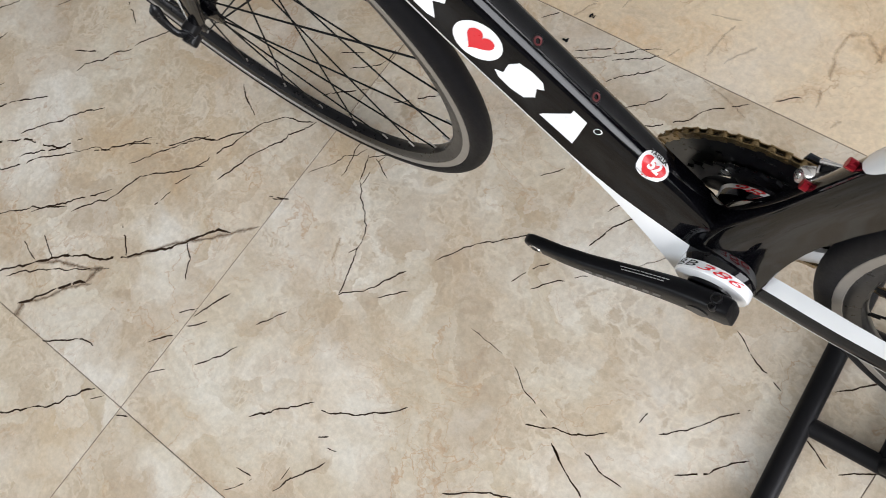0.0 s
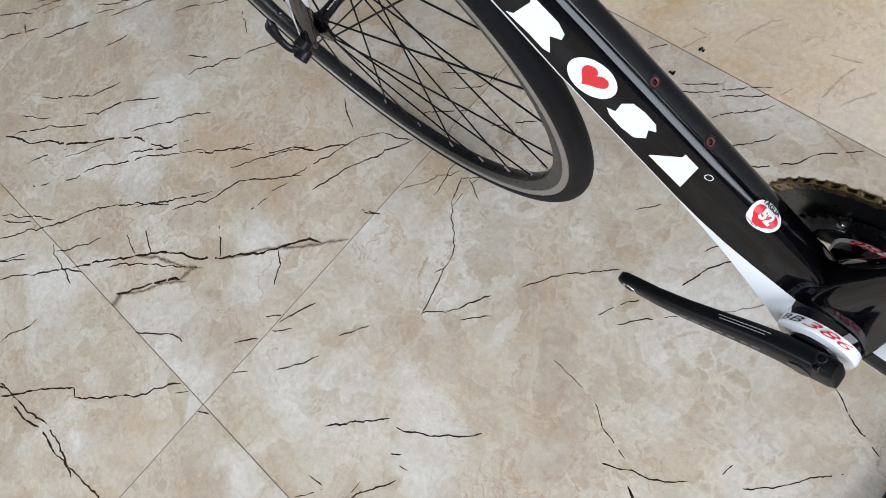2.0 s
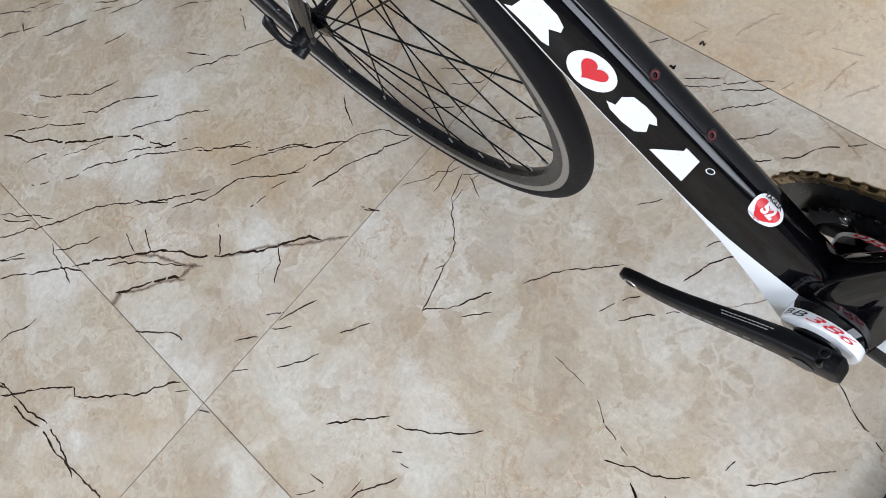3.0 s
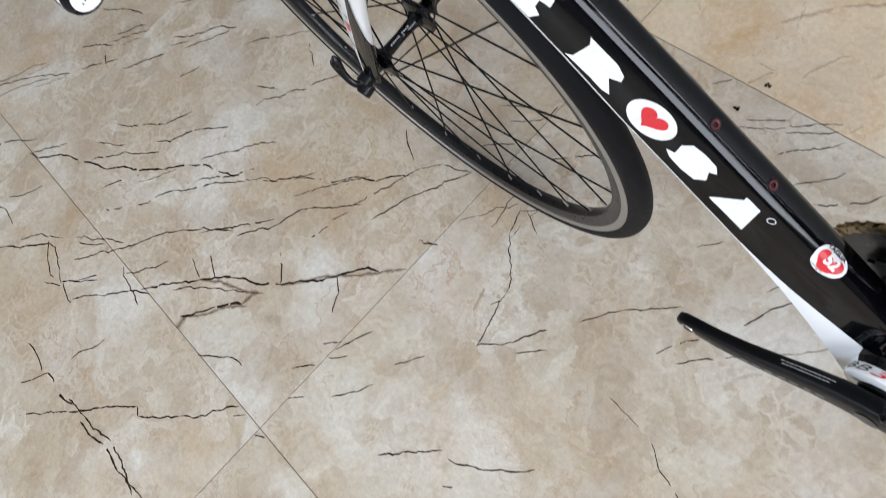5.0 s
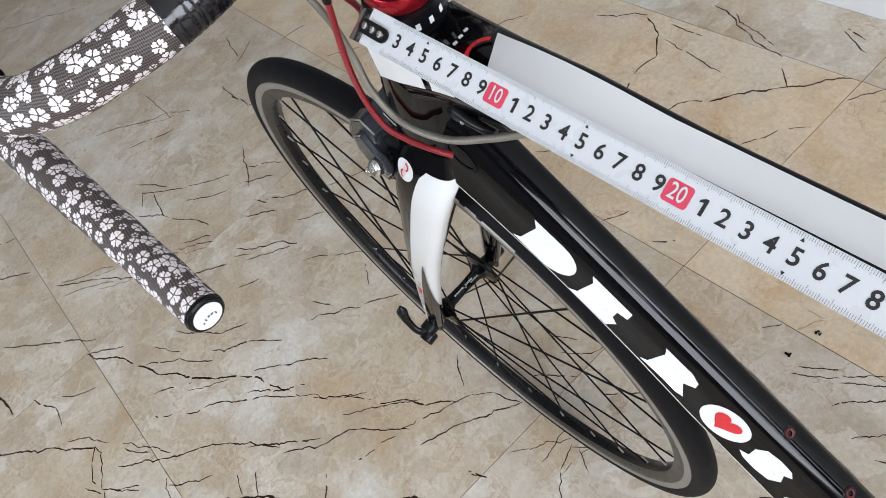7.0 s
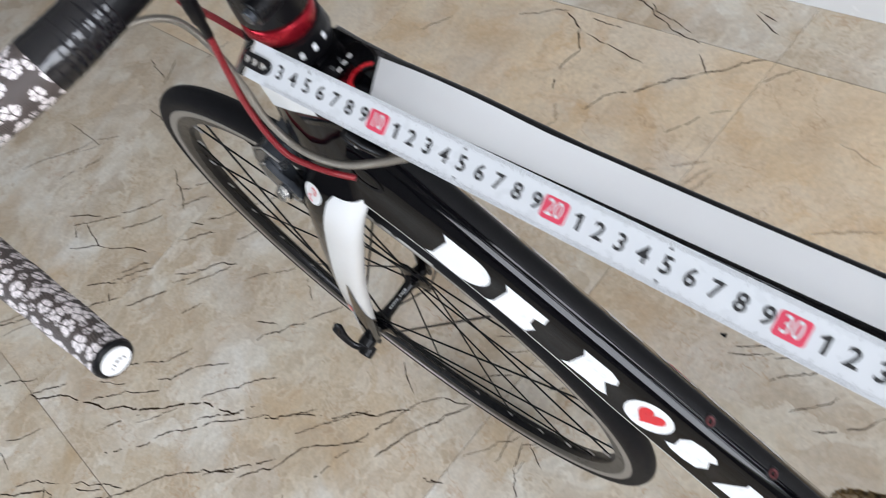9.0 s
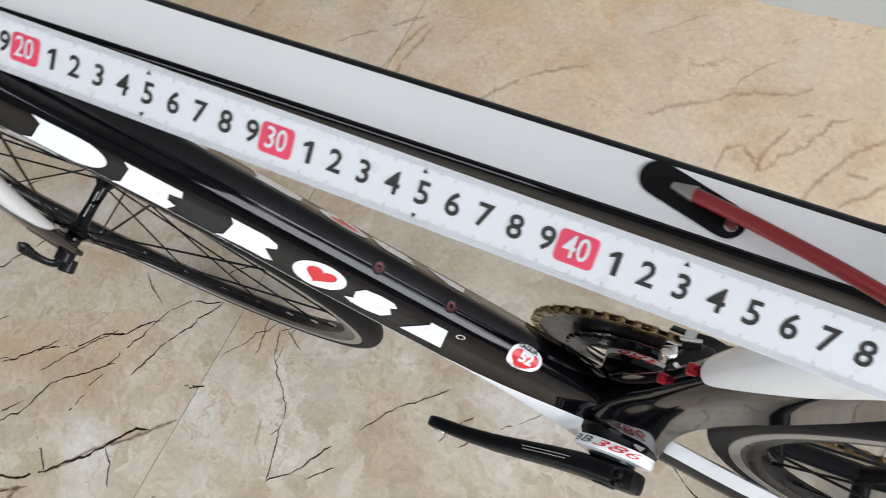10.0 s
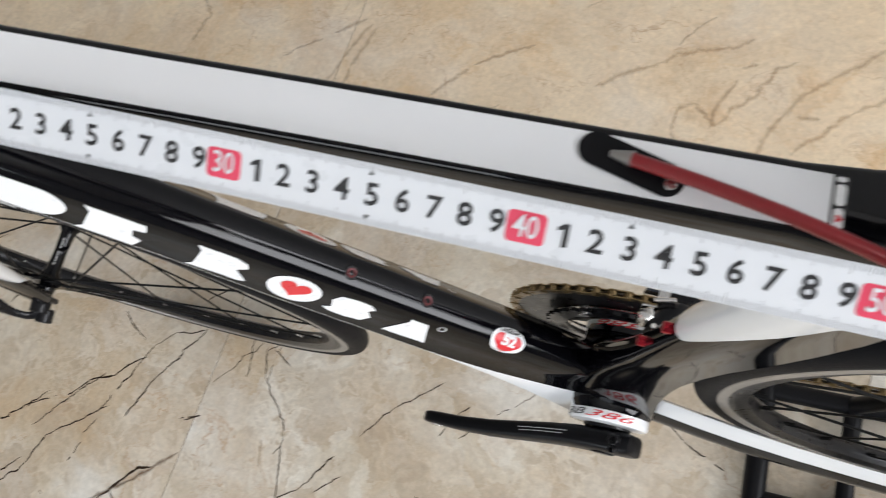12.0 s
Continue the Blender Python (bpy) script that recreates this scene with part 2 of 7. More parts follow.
RED_CABLE = ribbed("dark_red_cable_housing", (0.20, 0.008, 0.014), (0.32, 0.020, 0.028), 0.0012, 0.3, 0.1)
RED_HOSE = ribbed("fine_dark_red_housing", (0.20, 0.009, 0.013), (0.25, 0.015, 0.019), 0.0006, 0.3, 0.1, 0.15)
GREY_CABLE = ribbed("grey_spiral_housing", (0.20, 0.178, 0.15), (0.35, 0.32, 0.275), 0.0011, 0.35, 0.5)
for pigment, least, most in ((OCHRE, 0.05, 0.62), (UMBER, 0.30, 1.1)):
    veil = pigment.node_tree                     # thin pigment in the glaze: the stone shows through it, most at the edges
    clear = veil.nodes.new("ShaderNodeBsdfTransparent")
    blend = veil.nodes.new("ShaderNodeMixShader")
    veil_noise = veil.nodes.new("ShaderNodeTexNoise")
    veil_noise.inputs["Scale"].default_value = 45
    veil_range = veil.nodes.new("ShaderNodeMapRange")
    veil_range.inputs["To Min"].default_value, veil_range.inputs["To Max"].default_value = least, most
    veil.links.new(veil_noise.outputs["Fac"], veil_range.inputs["Value"])
    across = veil.nodes.new("ShaderNodeUVMap")
    split = veil.nodes.new("ShaderNodeSeparateXYZ")
    veil.links.new(across.outputs[0], split.inputs[0])
    fade = veil.nodes.new("ShaderNodeMath")
    fade.operation = 'PINGPONG'
    fade.inputs[1].default_value = 0.5
    veil.links.new(split.outputs[1], fade.inputs[0])
    strong = veil.nodes.new("ShaderNodeMath")
    strong.operation = 'MULTIPLY'
    strong.use_clamp = True
    veil.links.new(fade.outputs[0], strong.inputs[0])
    twice = veil.nodes.new("ShaderNodeMath")
    twice.operation = 'MULTIPLY'
    twice.inputs[1].default_value = 2.0
    veil.links.new(veil_range.outputs["Result"], twice.inputs[0])
    veil.links.new(twice.outputs[0], strong.inputs[1])
    veil.links.new(strong.outputs[0], blend.inputs["Fac"])
    veil.links.new(clear.outputs[0], blend.inputs[1])
    veil.links.new(veil.nodes["Principled BSDF"].outputs[0], blend.inputs[2])
    veil.links.new(blend.outputs[0], veil.nodes["Material Output"].inputs["Surface"])


def marble(name, cream):
    """Beige glazed tile: soft clouds, cold white patches, pebbly cells in a pale web and ochre hairlines; another piece of stone for each tile."""
    m = bpy.data.materials.new(name)
    m.use_nodes = True
    nt = m.node_tree
    b = nt.nodes["Principled BSDF"]

    def node(kind, **inputs):
        n = nt.nodes.new(kind)
        for k, v in inputs.items():
            n.inputs[k.replace("_", " ")].default_value = v
        return n

    def noise_at(vec, scale, detail, rough=0.6):
        n = node("ShaderNodeTexNoise", Scale=scale, Detail=detail, Roughness=rough)
        nt.links.new(vec, n.inputs["Vector"])
        return n

    def remap(value, lo, hi, to_lo=0.0, to_hi=1.0):
        n = node("ShaderNodeMapRange", From_Min=lo, From_Max=hi, To_Min=to_lo, To_Max=to_hi)
        nt.links.new(value, n.inputs["Value"])
        return n.outputs["Result"]

    def times(p, q):
        n = node("ShaderNodeMath")
        n.operation = 'MULTIPLY'
        nt.links.new(p, n.inputs[0])
        nt.links.new(q, n.inputs[1])
        return n.outputs[0]

    def blend_to(base, colour, fac):
        n = node("ShaderNodeMix")
        n.data_type = 'RGBA'
        nt.links.new(fac, n.inputs["Factor"])
        nt.links.new(base, n.inputs["A"])
        n.inputs["B"].default_value = (*colour, 1)
        return n.outputs["Result"]

    def shifted(vec, by, amount):
        n = node("ShaderNodeVectorMath")
        n.operation = 'MULTIPLY_ADD'
        n.inputs[1].default_value = (amount, amount, 0.0)
        nt.links.new(by, n.inputs[0])
        nt.links.new(vec, n.inputs[2])
        return n.outputs[0]

    tc = node("ShaderNodeTexCoord")
    info = node("ShaderNodeObjectInfo")
    off = node("ShaderNodeVectorMath")
    off.operation = 'SCALE'
    off.inputs[0].default_value = (17, 9, 5)
    nt.links.new(info.outputs["Random"], off.inputs["Scale"])
    add = node("ShaderNodeVectorMath")
    nt.links.new(tc.outputs["Object"], add.inputs[0])
    nt.links.new(off.outputs[0], add.inputs[1])
    place = add.outputs[0]
    warp = noise_at(place, 7.0, 6.0)
    bent = shifted(place, warp.outputs["Color"], 0.12)
    big = noise_at(bent, 9.0, 7.0, 0.62)
    ramp = node("ShaderNodeValToRGB")
    cr = ramp.color_ramp
    cr.elements[0].position, cr.elements[0].color = 0.30, (0.385, 0.315, 0.226, 1)
    cr.elements[1].position, cr.elements[1].color = 0.68, (0.542, 0.520, 0.466, 1)
    for pos, col in ((0.42, (0.440, 0.380, 0.295, 1)), (0.54, (0.485, 0.440, 0.365, 1))):
        e = cr.elements.new(pos)
        e.color = col
    nt.links.new(big.outputs["Fac"], ramp.inputs["Fac"])
    colour = ramp.outputs["Color"]
    # ochre drifts drawn out along the veins
    drawn = node("ShaderNodeMapping")
    drawn.inputs["Rotation"].default_value = (0, 0, radians(-41))
    drawn.inputs["Scale"].default_value = (0.22, 1.0, 1.0)
    nt.links.new(bent, drawn.inputs["Vector"])
    streak = noise_at(drawn.outputs[0], 22.0, 6.0, 0.62)
    colour = blend_to(colour, (0.395, 0.265, 0.140), remap(streak.outputs["Fac"], 0.54, 0.74, 0.0, 0.60))
    if cream:
        colour = blend_to(colour, (0.64, 0.52, 0.365), remap(big.outputs["Fac"], 0.30, 0.60, 0.70, 0.95))
        drift = noise_at(shifted(place, warp.outputs["Color"], 0.25), 11.0, 7.0, 0.68)
        colour = blend_to(colour, (0.50, 0.325, 0.160), remap(drift.outputs["Fac"], 0.50, 0.70, 0.0, 0.85))
    fine_warp = noise_at(place, 40.0, 3.0)
    finer_warp = noise_at(place, 130.0, 3.0)
    cell_place = shifted(shifted(bent, fine_warp.outputs["Color"], 0.018), finer_warp.outputs["Color"], 0.006)
    # plates of slightly other stone, with sharp ragged edges
    plates = node("ShaderNodeTexVoronoi", Scale=6.5)
    nt.links.new(shifted(cell_place, fine_warp.outputs["Color"], 0.03), plates.inputs["Vector"])
    tint = node("ShaderNodeSeparateColor")
    nt.links.new(plates.outputs["Color"], tint.inputs[0])
    colour = blend_to(colour, (0.455, 0.345, 0.225), remap(tint.outputs[0], 0.62, 0.95, 0.0, 0.42 - 0.30 * cream))
    colour = blend_to(colour, (0.560, 0.542, 0.505), remap(tint.outputs[1], 0.55, 0.95, 0.0, 0.45 - 0.40 * cream))
    # smaller taupe patches with soft ragged rims
    for scale, seed, tone, most in ((14.0, 5.0, (0.350, 0.285, 0.215), 0.72), (27.0, 9.0, (0.360, 0.290, 0.215), 0.62), (19.0, 14.0, (0.608, 0.588, 0.545), 0.60), (44.0, 21.0, (0.375, 0.310, 0.235), 0.55)):
        mp = node("ShaderNodeMapping")
        mp.inputs["Location"].default_value = (seed, seed * 0.6, 0)
        nt.links.new(cell_place, mp.inputs["Vector"])
        soft_cells = node("ShaderNodeTexVoronoi", Scale=scale)
        soft_cells.feature = 'SMOOTH_F1'
        soft_cells.inputs["Smoothness"].default_value = 0.12
        nt.links.new(mp.outputs[0], soft_cells.inputs["Vector"])
        pick = node("ShaderNodeSeparateColor")
        nt.links.new(soft_cells.outputs["Color"], pick.inputs[0])
        gate = remap(noise_at(mp.outputs[0], 5.0, 3.0).outputs["Fac"], 0.42, 0.60)
        colour = blend_to(colour, tone, times(gate, remap(pick.outputs[0], 0.50, 0.72, 0.0, most * (1 - 0.8 * cream))))
    # cold white clouds and warm drifts
    colour = blend_to(colour, (0.600, 0.592, 0.566), remap(noise_at(bent, 5.0, 5.0, 0.55).outputs["Fac"], 0.50, 0.66, 0.0, 0.80 - 0.50 * cream))
    warm = noise_at(shifted(place, warp.outputs["Color"], 0.3), 4.0, 6.0, 0.65)
    colour = blend_to(colour, (0.435, 0.305, 0.175), remap(warm.outputs["Fac"], 0.50, 0.72, 0.0, 0.75 if cream else 0.40))
    # pebbles: darker cells parted by a pale web, in patches
    for scale, lo, hi, seed in ((34.0, 0.545, 0.62, 0.0), (62.0, 0.525, 0.60, 3.3), (105.0, 0.55, 0.62, 7.1)):
        mp = node("ShaderNodeMapping")
        mp.inputs["Location"].default_value = (seed, seed * 1.7, 0)
        nt.links.new(cell_place, mp.inputs["Vector"])
        cells = node("ShaderNodeTexVoronoi", Scale=scale)
        cells.feature = 'DISTANCE_TO_EDGE'
        nt.links.new(mp.outputs[0], cells.inputs["Vector"])
        hue = node("ShaderNodeTexVoronoi", Scale=scale)
        nt.links.new(mp.outputs[0], hue.inputs["Vector"])
        sep = node("ShaderNodeSeparateColor")
        nt.links.new(hue.outputs["Color"], sep.inputs[0])
        gate = remap(noise_at(mp.outputs[0], 6.0, 4.0).outputs["Fac"], lo, hi, 0.0, 1.0 - 0.7 * cream)
        colour = blend_to(colour, (0.545, 0.485, 0.395), times(gate, remap(cells.outputs["Distance"], 0.0, 0.20, 0.42, 0.0)))
        inside = times(remap(cells.outputs["Distance"], 0.04, 0.24), remap(sep.outputs[0], 0.10, 0.9, 0.0, 0.80))
        colour = blend_to(colour, (0.385, 0.318, 0.238), times(gate, inside))
    # ochre hairlines: thin level lines of a wandering noise
    for scale, wide, most, seed in ((5.5, 0.006, 0.70, 11.0), (9.0, 0.007, 0.55, 23.0), (16.0, 0.012, 0.40, 31.0), (34.0, 0.016, 0.14, 43.0)):
        mp = node("ShaderNodeMapping")
        mp.inputs["Location"].default_value = (seed, -seed, 0)
        nt.links.new(bent, mp.inputs["Vector"])
        wander = noise_at(mp.outputs[0], scale, 5.0, 0.55)
        dist = node("ShaderNodeMath")
        dist.operation = 'ABSOLUTE'
        less = node("ShaderNodeMath")
        less.operation = 'SUBTRACT'
        less.inputs[1].default_value = 0.5
        nt.links.new(wander.outputs["Fac"], less.inputs[0])
        nt.links.new(less.outputs[0], dist.inputs[0])
        line = remap(dist.outputs[0], 0.0, wide, most, 0.0)
        colour = blend_to(colour, (0.36, 0.235, 0.14), times(line, remap(noise_at(mp.outputs[0], 7.0, 3.0).outputs["Fac"], 0.48, 0.62)))
    fine = noise_at(tc.outputs["Object"], 120.0, 6.0, 0.75)
    grain = node("ShaderNodeVectorMath")
    grain.operation = 'SCALE'
    nt.links.new(colour, grain.inputs[0])
    nt.links.new(remap(fine.outputs["Fac"], 0.30, 0.70, 0.94, 1.24), grain.inputs["Scale"])
    glaze = node("ShaderNodeVectorMath")
    glaze.operation = 'MULTIPLY'
    glaze.inputs[1].default_value = (1.01, 1.0, 0.98) if cream else (1.025, 1.0, 0.95)
    nt.links.new(grain.outputs[0], glaze.inputs[0])
    nt.links.new(glaze.outputs[0], b.inputs["Base Color"])
    nt.links.new(remap(big.outputs["Fac"], 0.0, 1.0, 0.26, 0.42), b.inputs["Roughness"])
    bp = node("ShaderNodeBump", Strength=0.05, Distance=0.001)
    nt.links.new(fine.outputs["Fac"], bp.inputs["Height"])
    nt.links.new(bp.outputs["Normal"], b.inputs["Normal"])
    return m


def floral():
    """Dark woven bar tape printed with small white five-petalled blossoms, laid out along the tape's length."""
    m = bpy.data.materials.new("floral_bar_tape")
    m.use_nodes = True
    nt = m.node_tree
    b = nt.nodes["Principled BSDF"]

    def math_node(op, a=None, c=None, d=None):
        n = nt.nodes.new("ShaderNodeMath")
        n.operation = op
        for i, v in enumerate((a, c, d)):
            if isinstance(v, (int, float)):
                n.inputs[i].default_value = v
            elif v is not None:
                nt.links.new(v, n.inputs[i])
        return n.outputs[0]
    uv = nt.nodes.new("ShaderNodeUVMap")

    def blossoms(scale, radius, shift):
        mp = nt.nodes.new("ShaderNodeMapping")
        mp.inputs["Location"].default_value = (shift, shift * 0.7, 0)
        nt.links.new(uv.outputs[0], mp.inputs["Vector"])
        v = nt.nodes.new("ShaderNodeTexVoronoi")
        v.voronoi_dimensions = '2D'
        v.inputs["Scale"].default_value, v.inputs["Randomness"].default_value = scale, 0.50
        nt.links.new(mp.outputs[0], v.inputs["Vector"])
        sub = nt.nodes.new("ShaderNodeVectorMath")
        sub.operation = 'SUBTRACT'
        nt.links.new(mp.outputs[0], sub.inputs[0])
        nt.links.new(v.outputs["Position"], sub.inputs[1])
        sep = nt.nodes.new("ShaderNodeSeparateXYZ")
        nt.links.new(sub.outputs[0], sep.inputs[0])
        x, y = sep.outputs[0], sep.outputs[1]
        col = nt.nodes.new("ShaderNodeSeparateColor")
        nt.links.new(v.outputs["Color"], col.inputs[0])
        ang = math_node('ADD', math_node('ARCTAN2', y, x), math_node('MULTIPLY', col.outputs[0], 6.28))
        r = math_node('POWER', math_node('ADD', math_node('MULTIPLY', x, x), math_node('MULTIPLY', y, y)), 0.5)
        wave = math_node('ABSOLUTE', math_node('COSINE', math_node('MULTIPLY', ang, 2.5)))
        size = math_node('MULTIPLY_ADD', col.outputs[1], 0.3 * radius, 0.8 * radius)
        edge = math_node('MULTIPLY', size, math_node('SUBTRACT', math_node('MULTIPLY_ADD', math_node('POWER', wave, 0.42), 0.60, 0.44), math_node('MULTIPLY', math_node('POWER', wave, 22.0), 0.17)))
        inside = math_node('LESS_THAN', r, edge)
        slit = math_node('GREATER_THAN', math_node('MULTIPLY', wave, r), 0.00085)
        core = math_node('GREATER_THAN', r, 0.0009)
        return math_node('MULTIPLY', math_node('MULTIPLY', inside, slit), core)
    big = blossoms(77.0, 0.0053, 0.0)
    small = blossoms(90.0, 0.0024, 0.31)
    f = math_node('MAXIMUM', big, small)
    weave = nt.nodes.new("ShaderNodeTexChecker")
    weave.inputs["Scale"].default_value = 1250
    slant = nt.nodes.new("ShaderNodeMapping")
    slant.inputs["Rotation"].default_value, slant.inputs["Scale"].default_value = (0, 0, radians(38)), (1.0, 0.62, 1.0)
    nt.links.new(uv.outputs[0], slant.inputs["Vector"])
    nt.links.new(slant.outputs[0], weave.inputs["Vector"])
    dark = nt.nodes.new("ShaderNodeMix")
    dark.data_type = 'RGBA'
    dark.inputs["A"].default_value = (0.018, 0.014, 0.013, 1)
    dark.inputs["B"].default_value = (0.120, 0.096, 0.088, 1)
    nt.links.new(weave.outputs["Fac"], dark.inputs["Factor"])
    light = nt.nodes.new("ShaderNodeMix")
    light.data_type = 'RGBA'
    light.inputs["A"].default_value = (0.68, 0.63, 0.635, 1)
    light.inputs["B"].default_value = (0.86, 0.80, 0.80, 1)
    nt.links.new(weave.outputs["Fac"], light.inputs["Factor"])
    mix = nt.nodes.new("ShaderNodeMix")
    mix.data_type = 'RGBA'
    nt.links.new(f, mix.inputs["Factor"])
    nt.links.new(dark.outputs["Result"], mix.inputs["A"])
    nt.links.new(light.outputs["Result"], mix.inputs["B"])
    nt.links.new(mix.outputs["Result"], b.inputs["Base Color"])
    b.inputs["Roughness"].default_value = 0.6
    bp = nt.nodes.new("ShaderNodeBump")
    bp.inputs["Strength"].default_value, bp.inputs["Distance"].default_value = 0.3, 0.0004
    nt.links.new(weave.outputs["Fac"], bp.inputs["Height"])
    nt.links.new(bp.outputs["Normal"], b.inputs["Normal"])
    return m


MARBLE = marble("beige_marble_tile", 0.0)
MARBLE_CREAM = marble("creamy_marble_tile", 1.0)
FLORAL = floral()

# ---- the room ----
WALL_Y = 1.386                                   # in the tiles' grid
XMIN, XMAX, YMIN = -3.0, 3.4, -2.4


def slab(name, x0, x1, y0, y1, z0, z1, mat, label, category):
    bm = box((x1 - x0, y1 - y0, z1 - z0), Matrix.Translation(((x0 + x1) / 2, (y0 + y1) / 2, (z0 + z1) / 2)))
    ob = link_mesh(name, bm, mat)
    ob.matrix_world = ROOM
    return tagged(ob, label, category, kind="structure")


floor = slab("floor", XMIN - 0.2, XMAX + 0.2, YMIN - 0.2, WALL_Y + 0.2, -0.12, -0.0009, GROUT, "beige veined marble tile floor with thin dark joints", "floor")
# walls added out of view, grey so that black lacquer reflects them dark
slab("wall_north", XMIN - 0.2, XMAX + 0.2, WALL_Y, WALL_Y + 0.15, 0.0, 2.8, WALL_PALE, "plain wall above the skirting, pale grey to dim its reflection", "wall")
slab("wall_west", XMIN - 0.15, XMIN, YMIN, WALL_Y, 0.0, 2.8, WALL_GREY, "unseen plain wall, grey to keep reflections dark", "wall")
slab("baseboard", XMIN, XMAX, WALL_Y - 0.014, WALL_Y - 0.001, 0.001, 0.10, SKIRT, "glossy white skirting board along the wall", "baseboard")
slab("ceiling", XMIN - 0.2, XMAX + 0.2, YMIN - 0.2, WALL_Y + 0.2, 2.8, 2.9, CEILING_PAINT, "plain white ceiling", "ceiling")


def wall_with_opening(name, at, along_x, lo, hi, o0, o1, z0, z1):
    """An unseen wall 0.15 m thick with one window opening through it."""
    bm = bmesh.new()
    for a, b, c, d in ((lo, o0, 0, 2.8), (o1, hi, 0, 2.8), (o0, o1, 0, z0), (o0, o1, z1, 2.8)):
        s, m = (b - a, 0.15, d - c), ((a + b) / 2, at, (c + d) / 2)
        if not along_x:
            s, m = (s[1], s[0], s[2]), (m[1], m[0], m[2])
        box(s, Matrix.Translation(m), bm=bm)
    ob = link_mesh(name, bm, WALL_GREY)
    ob.matrix_world = ROOM
    return tagged(ob, "unseen wall with a large window opening, grey to keep reflections dark", "wall", kind="structure")


wall_with_opening("wall_east", XMAX + 0.075, False, YMIN, WALL_Y, -1.1, 1.25, 0.65, 2.45)
wall_with_opening("wall_south", YMIN - 0.075, True, XMIN, XMAX, -1.15, 0.8, 0.8, 2.35)

# ---- the bicycle ----
HUB_F, BB, HUB_R = Vector((0.0, 0.0, 0.3352)), Vector((0.576, 0, 0.286)), Vector((0.973, 0, 0.365))
HEAD = Vector((0.277, 0, 0.961))                 # the steering axis, upwards


def head_at(z):
    return Vector((0.047 + (z - 0.335) * HEAD.x / HEAD.z, 0, z))


bicycle = thing("bicycle", (0.5, 0, 0), "black and white carbon road bicycle with floral bar tape", "bicycle")


def bike(name, bm, mat, parent=None, label="", sharp=40):
    """A part of the bicycle; its mesh is in the room's metres."""
    ob = part(name, bm, mat, parent or bicycle, label, sharp)
    ob.matrix_parent_inverse = Matrix.Translation((-0.5, 0, 0))
    if parent is not None:
        ob.matrix_parent_inverse = Matrix()
    return ob


def section(shape, centre, up, side):
    return [centre + side * b + up * a for b, a in shape]


def ellipse(rb, ra, n=20, power=2.0):
    out = []
    for k in range(n):
        t = math.tau * k / n
        c, s = math.cos(t), math.sin(t)
        out.append((rb * math.copysign(abs(c) ** (2 / power), c), ra * math.copysign(abs(s) ** (2 / power), s)))
    return out


# down tube: narrow rounded top, slanting flanks, white underside that climbs towards the bottom bracket
DT0, DT1 = Vector((0.157, 0, 0.725)), Vector((0.572, 0, 0.286))
DT_DIR = (DT1 - DT0).normalized()
DT_UP = Vector((-DT_DIR.z, 0, DT_DIR.x))
LEFT = Vector((0, -1, 0))
DT_S = (-0.02, 0.057, 0.11, 0.20, 0.29, 0.44, 0.48, 0.53, 0.57, 0.604)
DT_LOW = (-0.0175, -0.0172, -0.0130, -0.0128, -0.0185, -0.0232, -0.0220, -0.0160, -0.0095, -0.0050)       # where the black flank ends
DT_CORNER = (-0.018, -0.0165, -0.0125, -0.0125, -0.0175, -0.0225, -0.0250, -0.0310, -0.0360, -0.0420)   # where the white underside turns
DT_WIDE = (0.0262, 0.0262, 0.0248, 0.0248, 0.0268, 0.0284, 0.0292, 0.0312, 0.0335, 0.0360)


def dt_half(s):
    """Half section at s metres from the head: (outwards, up) from the top to the bottom, on one side."""
    lead = max(0.0, 1 - s / 0.12) ** 2
    h = float(np.interp(s, DT_S, DT_LOW))
    low, at = 0.003 + 0.936 * h, 0.020 - 0.351 * h
    cn, cb = float(np.interp(s, DT_S, DT_CORNER)), float(np.interp(s, DT_S, DT_WIDE))
    shoulder, top = 0.0195 + 0.003 * lead, 0.0245 + 0.004 * lead
    return [(0.0, top), (0.0055, top - 0.0006), (0.0100, shoulder + 0.0028), (0.0132, shoulder), (0.5 * (0.0132 + at), 0.5 * (shoulder + low)),
            (at, low), (at + 0.0004, low - 0.0006), (max(cb, at), cn), (cb * 0.62, cn - 0.006), (0.0, cn - 0.008)]


def dt_ring(s):
    h = dt_half(s)
    c = DT0 + DT_DIR * s
    loop = [(b, a) for b, a in h] + [(-b, a) for b, a in reversed(h[1:-1])]
    return [c + LEFT * b + DT_UP * a for b, a in loop]


DT_SLOTS = [0, 0, 0, 0, 0, 0, 1, 1, 1, 1, 1, 1, 0, 0, 0, 0, 0, 0]
STATIONS = [-0.012, 0.02, 0.05, 0.085, 0.13, 0.18, 0.23, 0.29, 0.34, 0.39, 0.43, 0.46, 0.49, 0.52, 0.55, 0.58, 0.604]
down_tube = bike("down_tube", loft([dt_ring(s) for s in STATIONS], slots=DT_SLOTS), [BLACK_PAINT, WHITE_PAINT], label="glossy black down tube with a white underside", sharp=60)


